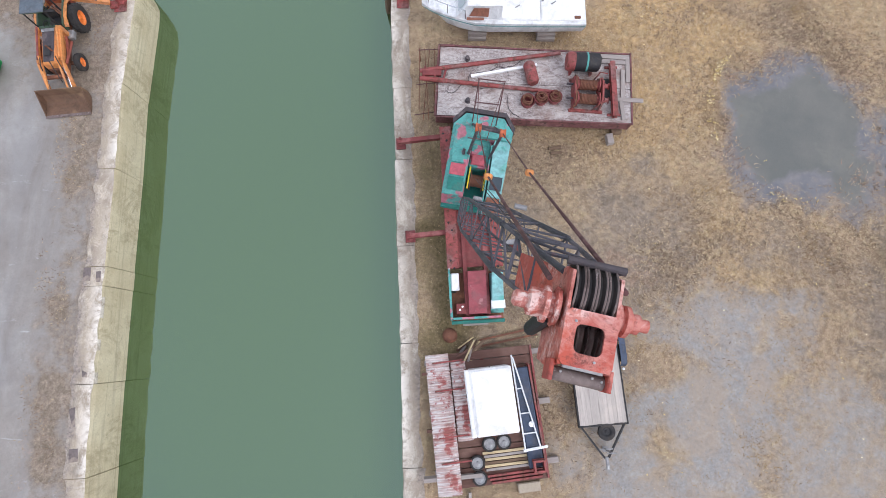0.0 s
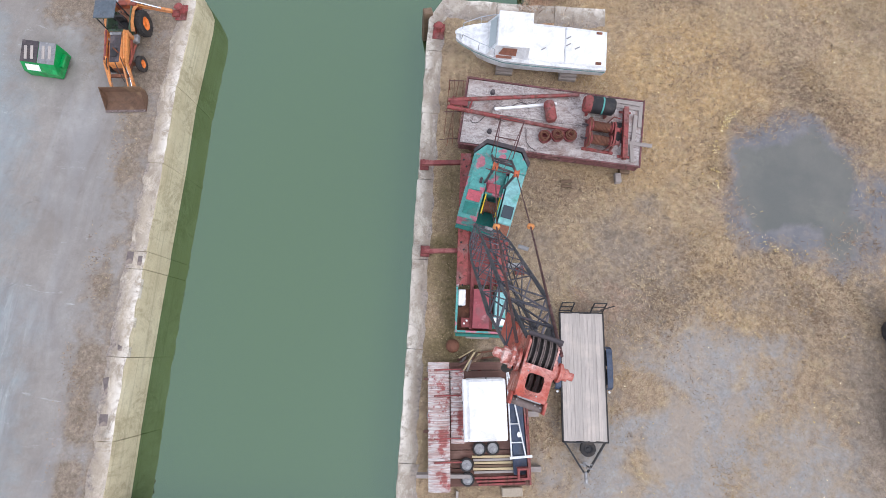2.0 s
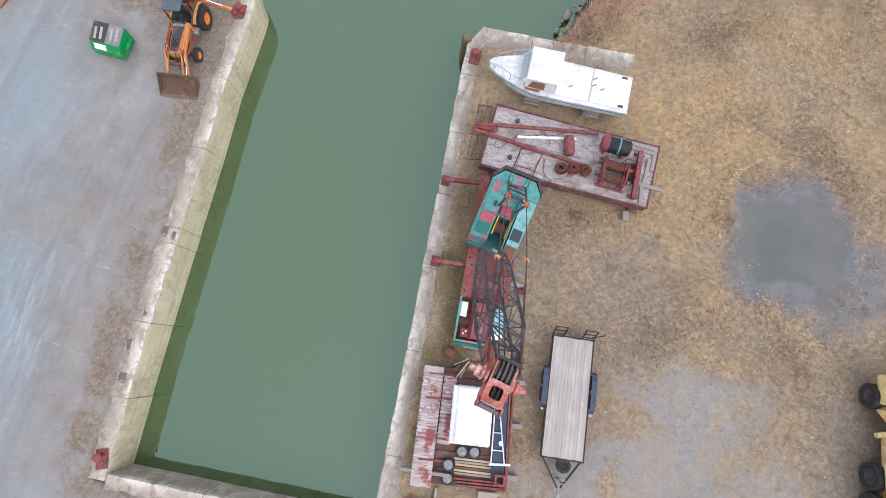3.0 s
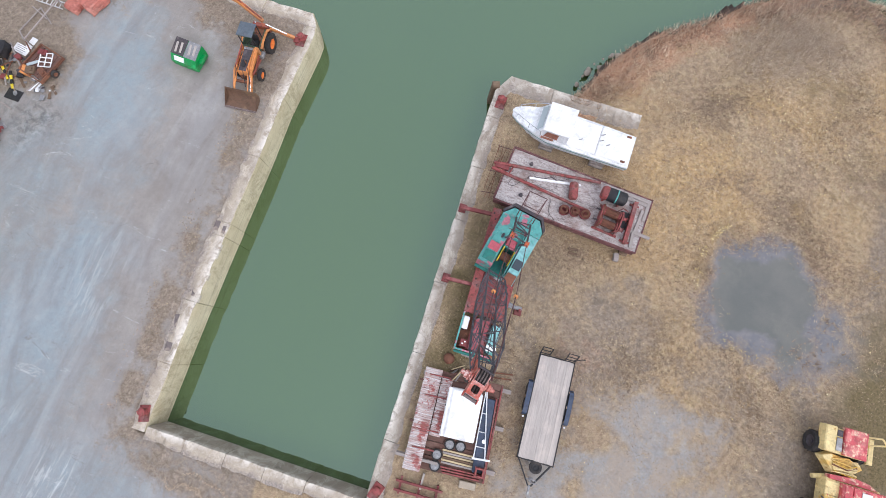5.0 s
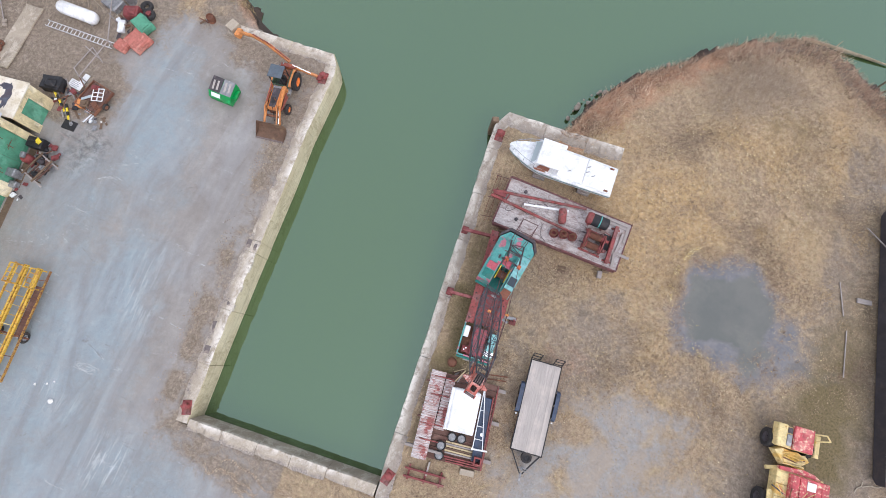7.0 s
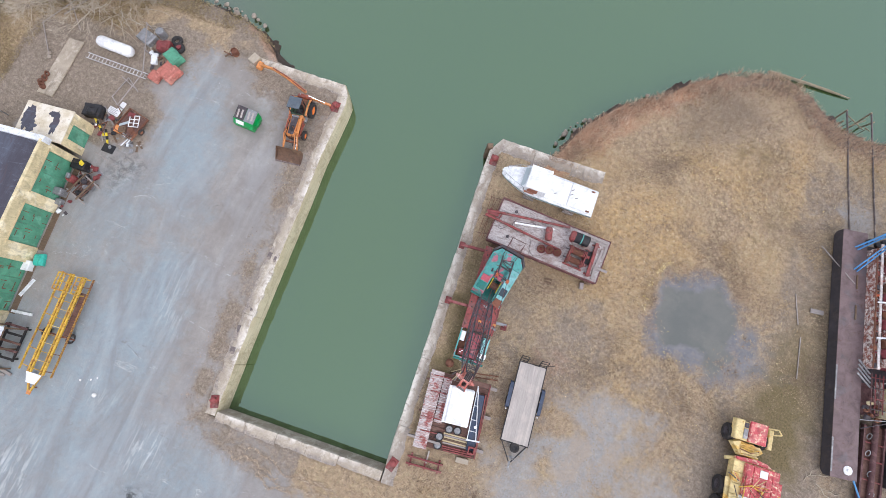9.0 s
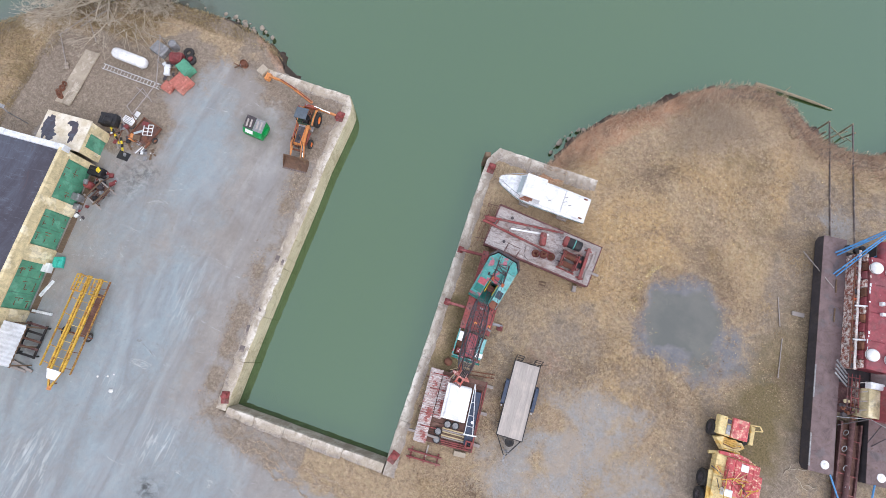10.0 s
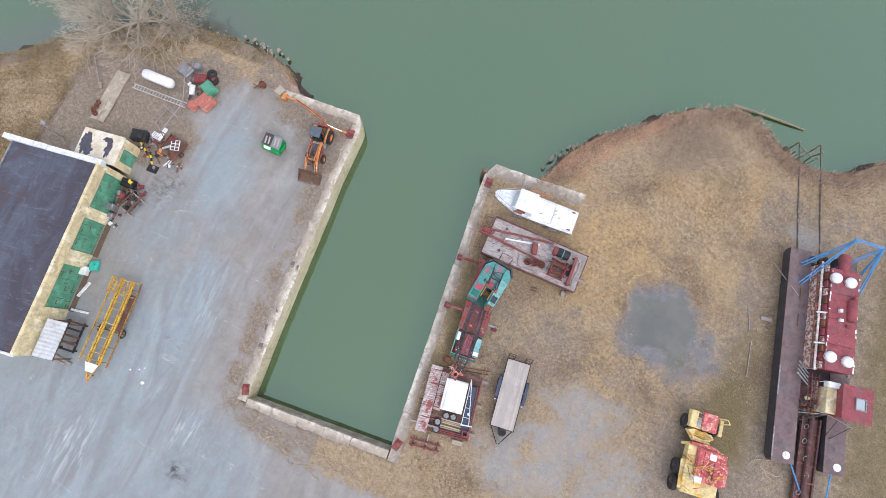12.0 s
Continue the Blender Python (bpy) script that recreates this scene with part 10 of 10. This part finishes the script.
    yardlike = (Y + 0.3 * (X + 40) < 11.5) & (X > -44.5) | (X > -44) & (Y < 17) & (X < -36) | (X > -36) & (Y < 20.5)
    keep = (d > 0.7) & ~yardlike & (rg.uniform(0, 1, n) < 0.2 + 0.8 * patchy(X, Y))
    keep &= ~((X > -43.8) & (Y < 5.5))
    X, Y, d = X[keep], Y[keep], d[keep]
    Z = bank_z(d)
    blades("west_dry_grass", "tangled dry grass behind the yard", X, Y, Z, 0.02, 0.16, 0.3, 0.03, 6, "yellow_straw")
    n = 11000
    X, Y = rg.uniform(-18.6, -14, n), rg.uniform(-9, 18.5, n)
    d, q = signed(X, Y)
    keep = (d > 0.95) & (d < 2.6) & (rg.uniform(0, 1, n) < 0.9 * patchy(X * 1.5, Y * 1.5) ** 2)
    X, Y = X[keep], Y[keep]
    blades("quayside_weeds", "sparse dead weeds along the quay", X, Y, X * 0 - 0.01, 0.02, 0.1, 0.15, 0.03, 7)

    # wavy wrack lines of straw south of the slip
    X, Y = [], []
    for x0, x1, y0, amp, ph in ((-11.5, -4.5, -10.7, 0.25, 0.0), (-11.0, -3.0, -11.5, 0.3, 1.3), (-10.0, -6.0, -12.1, 0.22, 2.2), (-7.0, -2.5, -10.9, 0.2, 3.1), (-12.5, -8.5, -11.2, 0.3, 4.0)):
        u = np.linspace(0, 1, 420) + rg.normal(0, 0.01, 420)
        X.append(x0 + (x1 - x0) * u + rg.normal(0, 0.05, 420))
        Y.append(y0 + amp * np.sin(9 * u + ph) + 0.5 * amp * np.sin(23 * u + 2 * ph) - 0.6 * u + rg.normal(0, 0.035, 420))
    X, Y = np.concatenate(X), np.concatenate(Y)
    blades("straw_wrack", "wavy lines of washed-up straw on the gravel", X, Y, X * 0 + 0.015, 0.01, 0.04, 0.12, 0.03, 13, "pale_hay")
    # tussocks on the hollow's rim
    n = 9000
    a, q = rg.uniform(0, 2 * np.pi, n), rg.normal(1.0, 0.12, n)
    X, Y = 17.2 + 3.9 * q * np.cos(a), 10.9 + 4.1 * q * np.sin(a)
    keep = rg.uniform(0, 1, n) < (0.2 + 0.8 * (np.sin(a) > 0.55)) * patchy(X * 2.5, Y * 2.5) ** 1.5
    X, Y = X[keep], Y[keep]
    blades("rim_tussocks", "dry tussocks round the damp hollow", X, Y, X * 0 - 0.05, 0.03, 0.16, 0.26, 0.022, 11, "reed")


def leaf_litter():
    """Fallen pale leaves, thick along the hollow's rim and thin over the field."""
    k = Mat("fallen_pale_leaf", 0.8)
    k.colour(k.ramp(k.island(), (0.0, rgb(196, 170, 96)), (0.5, rgb(224, 204, 140)), (1.0, rgb(236, 226, 190))))
    M["leaf"] = k.m
    rg = np.random.RandomState(21)
    a = np.concatenate([rg.normal(2.55, 0.10, 60), rg.normal(2.95, 0.06, 22), rg.normal(3.35, 0.12, 30), rg.normal(4.6, 0.25, 25)])
    rim = np.stack([16.9 + (4.0 + rg.normal(0, 0.13, len(a))) * np.cos(a), 11.3 + (4.3 + rg.normal(0, 0.13, len(a))) * np.sin(a)], 1)
    field = np.stack([rg.normal(16.5, 3.6, 240), rg.normal(22.5, 2.6, 240)], 1)
    wide = np.stack([rg.uniform(4, 24, 90), rg.uniform(-6, 20, 90)], 1)
    P = np.concatenate([rim, field, wide])
    d, q = signed(P[:, 0], P[:, 1])
    P = P[d > 1.6]
    n = len(P)
    t, s = rg.uniform(0, 6.28, n), rg.uniform(0.02, 0.045, n)
    V = []
    for u, v, h in ((-1.3, -0.3, 0.02), (0.2, -0.8, 0.05), (1.3, 0.1, 0.03), (0.1, 0.8, 0.06)):
        V.append(np.stack([P[:, 0] + s * (u * np.cos(t) - v * np.sin(t)), P[:, 1] + s * (u * np.sin(t) + v * np.cos(t)), 0.05 + h + 0 * s], 1))
    V = np.stack(V, 1).reshape(-1, 3)
    me = bpy.data.meshes.new("leaf_litter")
    me.from_pydata(V.tolist(), [], np.arange(4 * n).reshape(-1, 4).tolist())
    me.materials.append(M["leaf"])
    tagged(new("leaf_litter", me), "pale yellow fallen leaves scattered over the field", "leaves", kind="stuff")


grow_grass()
leaf_litter()
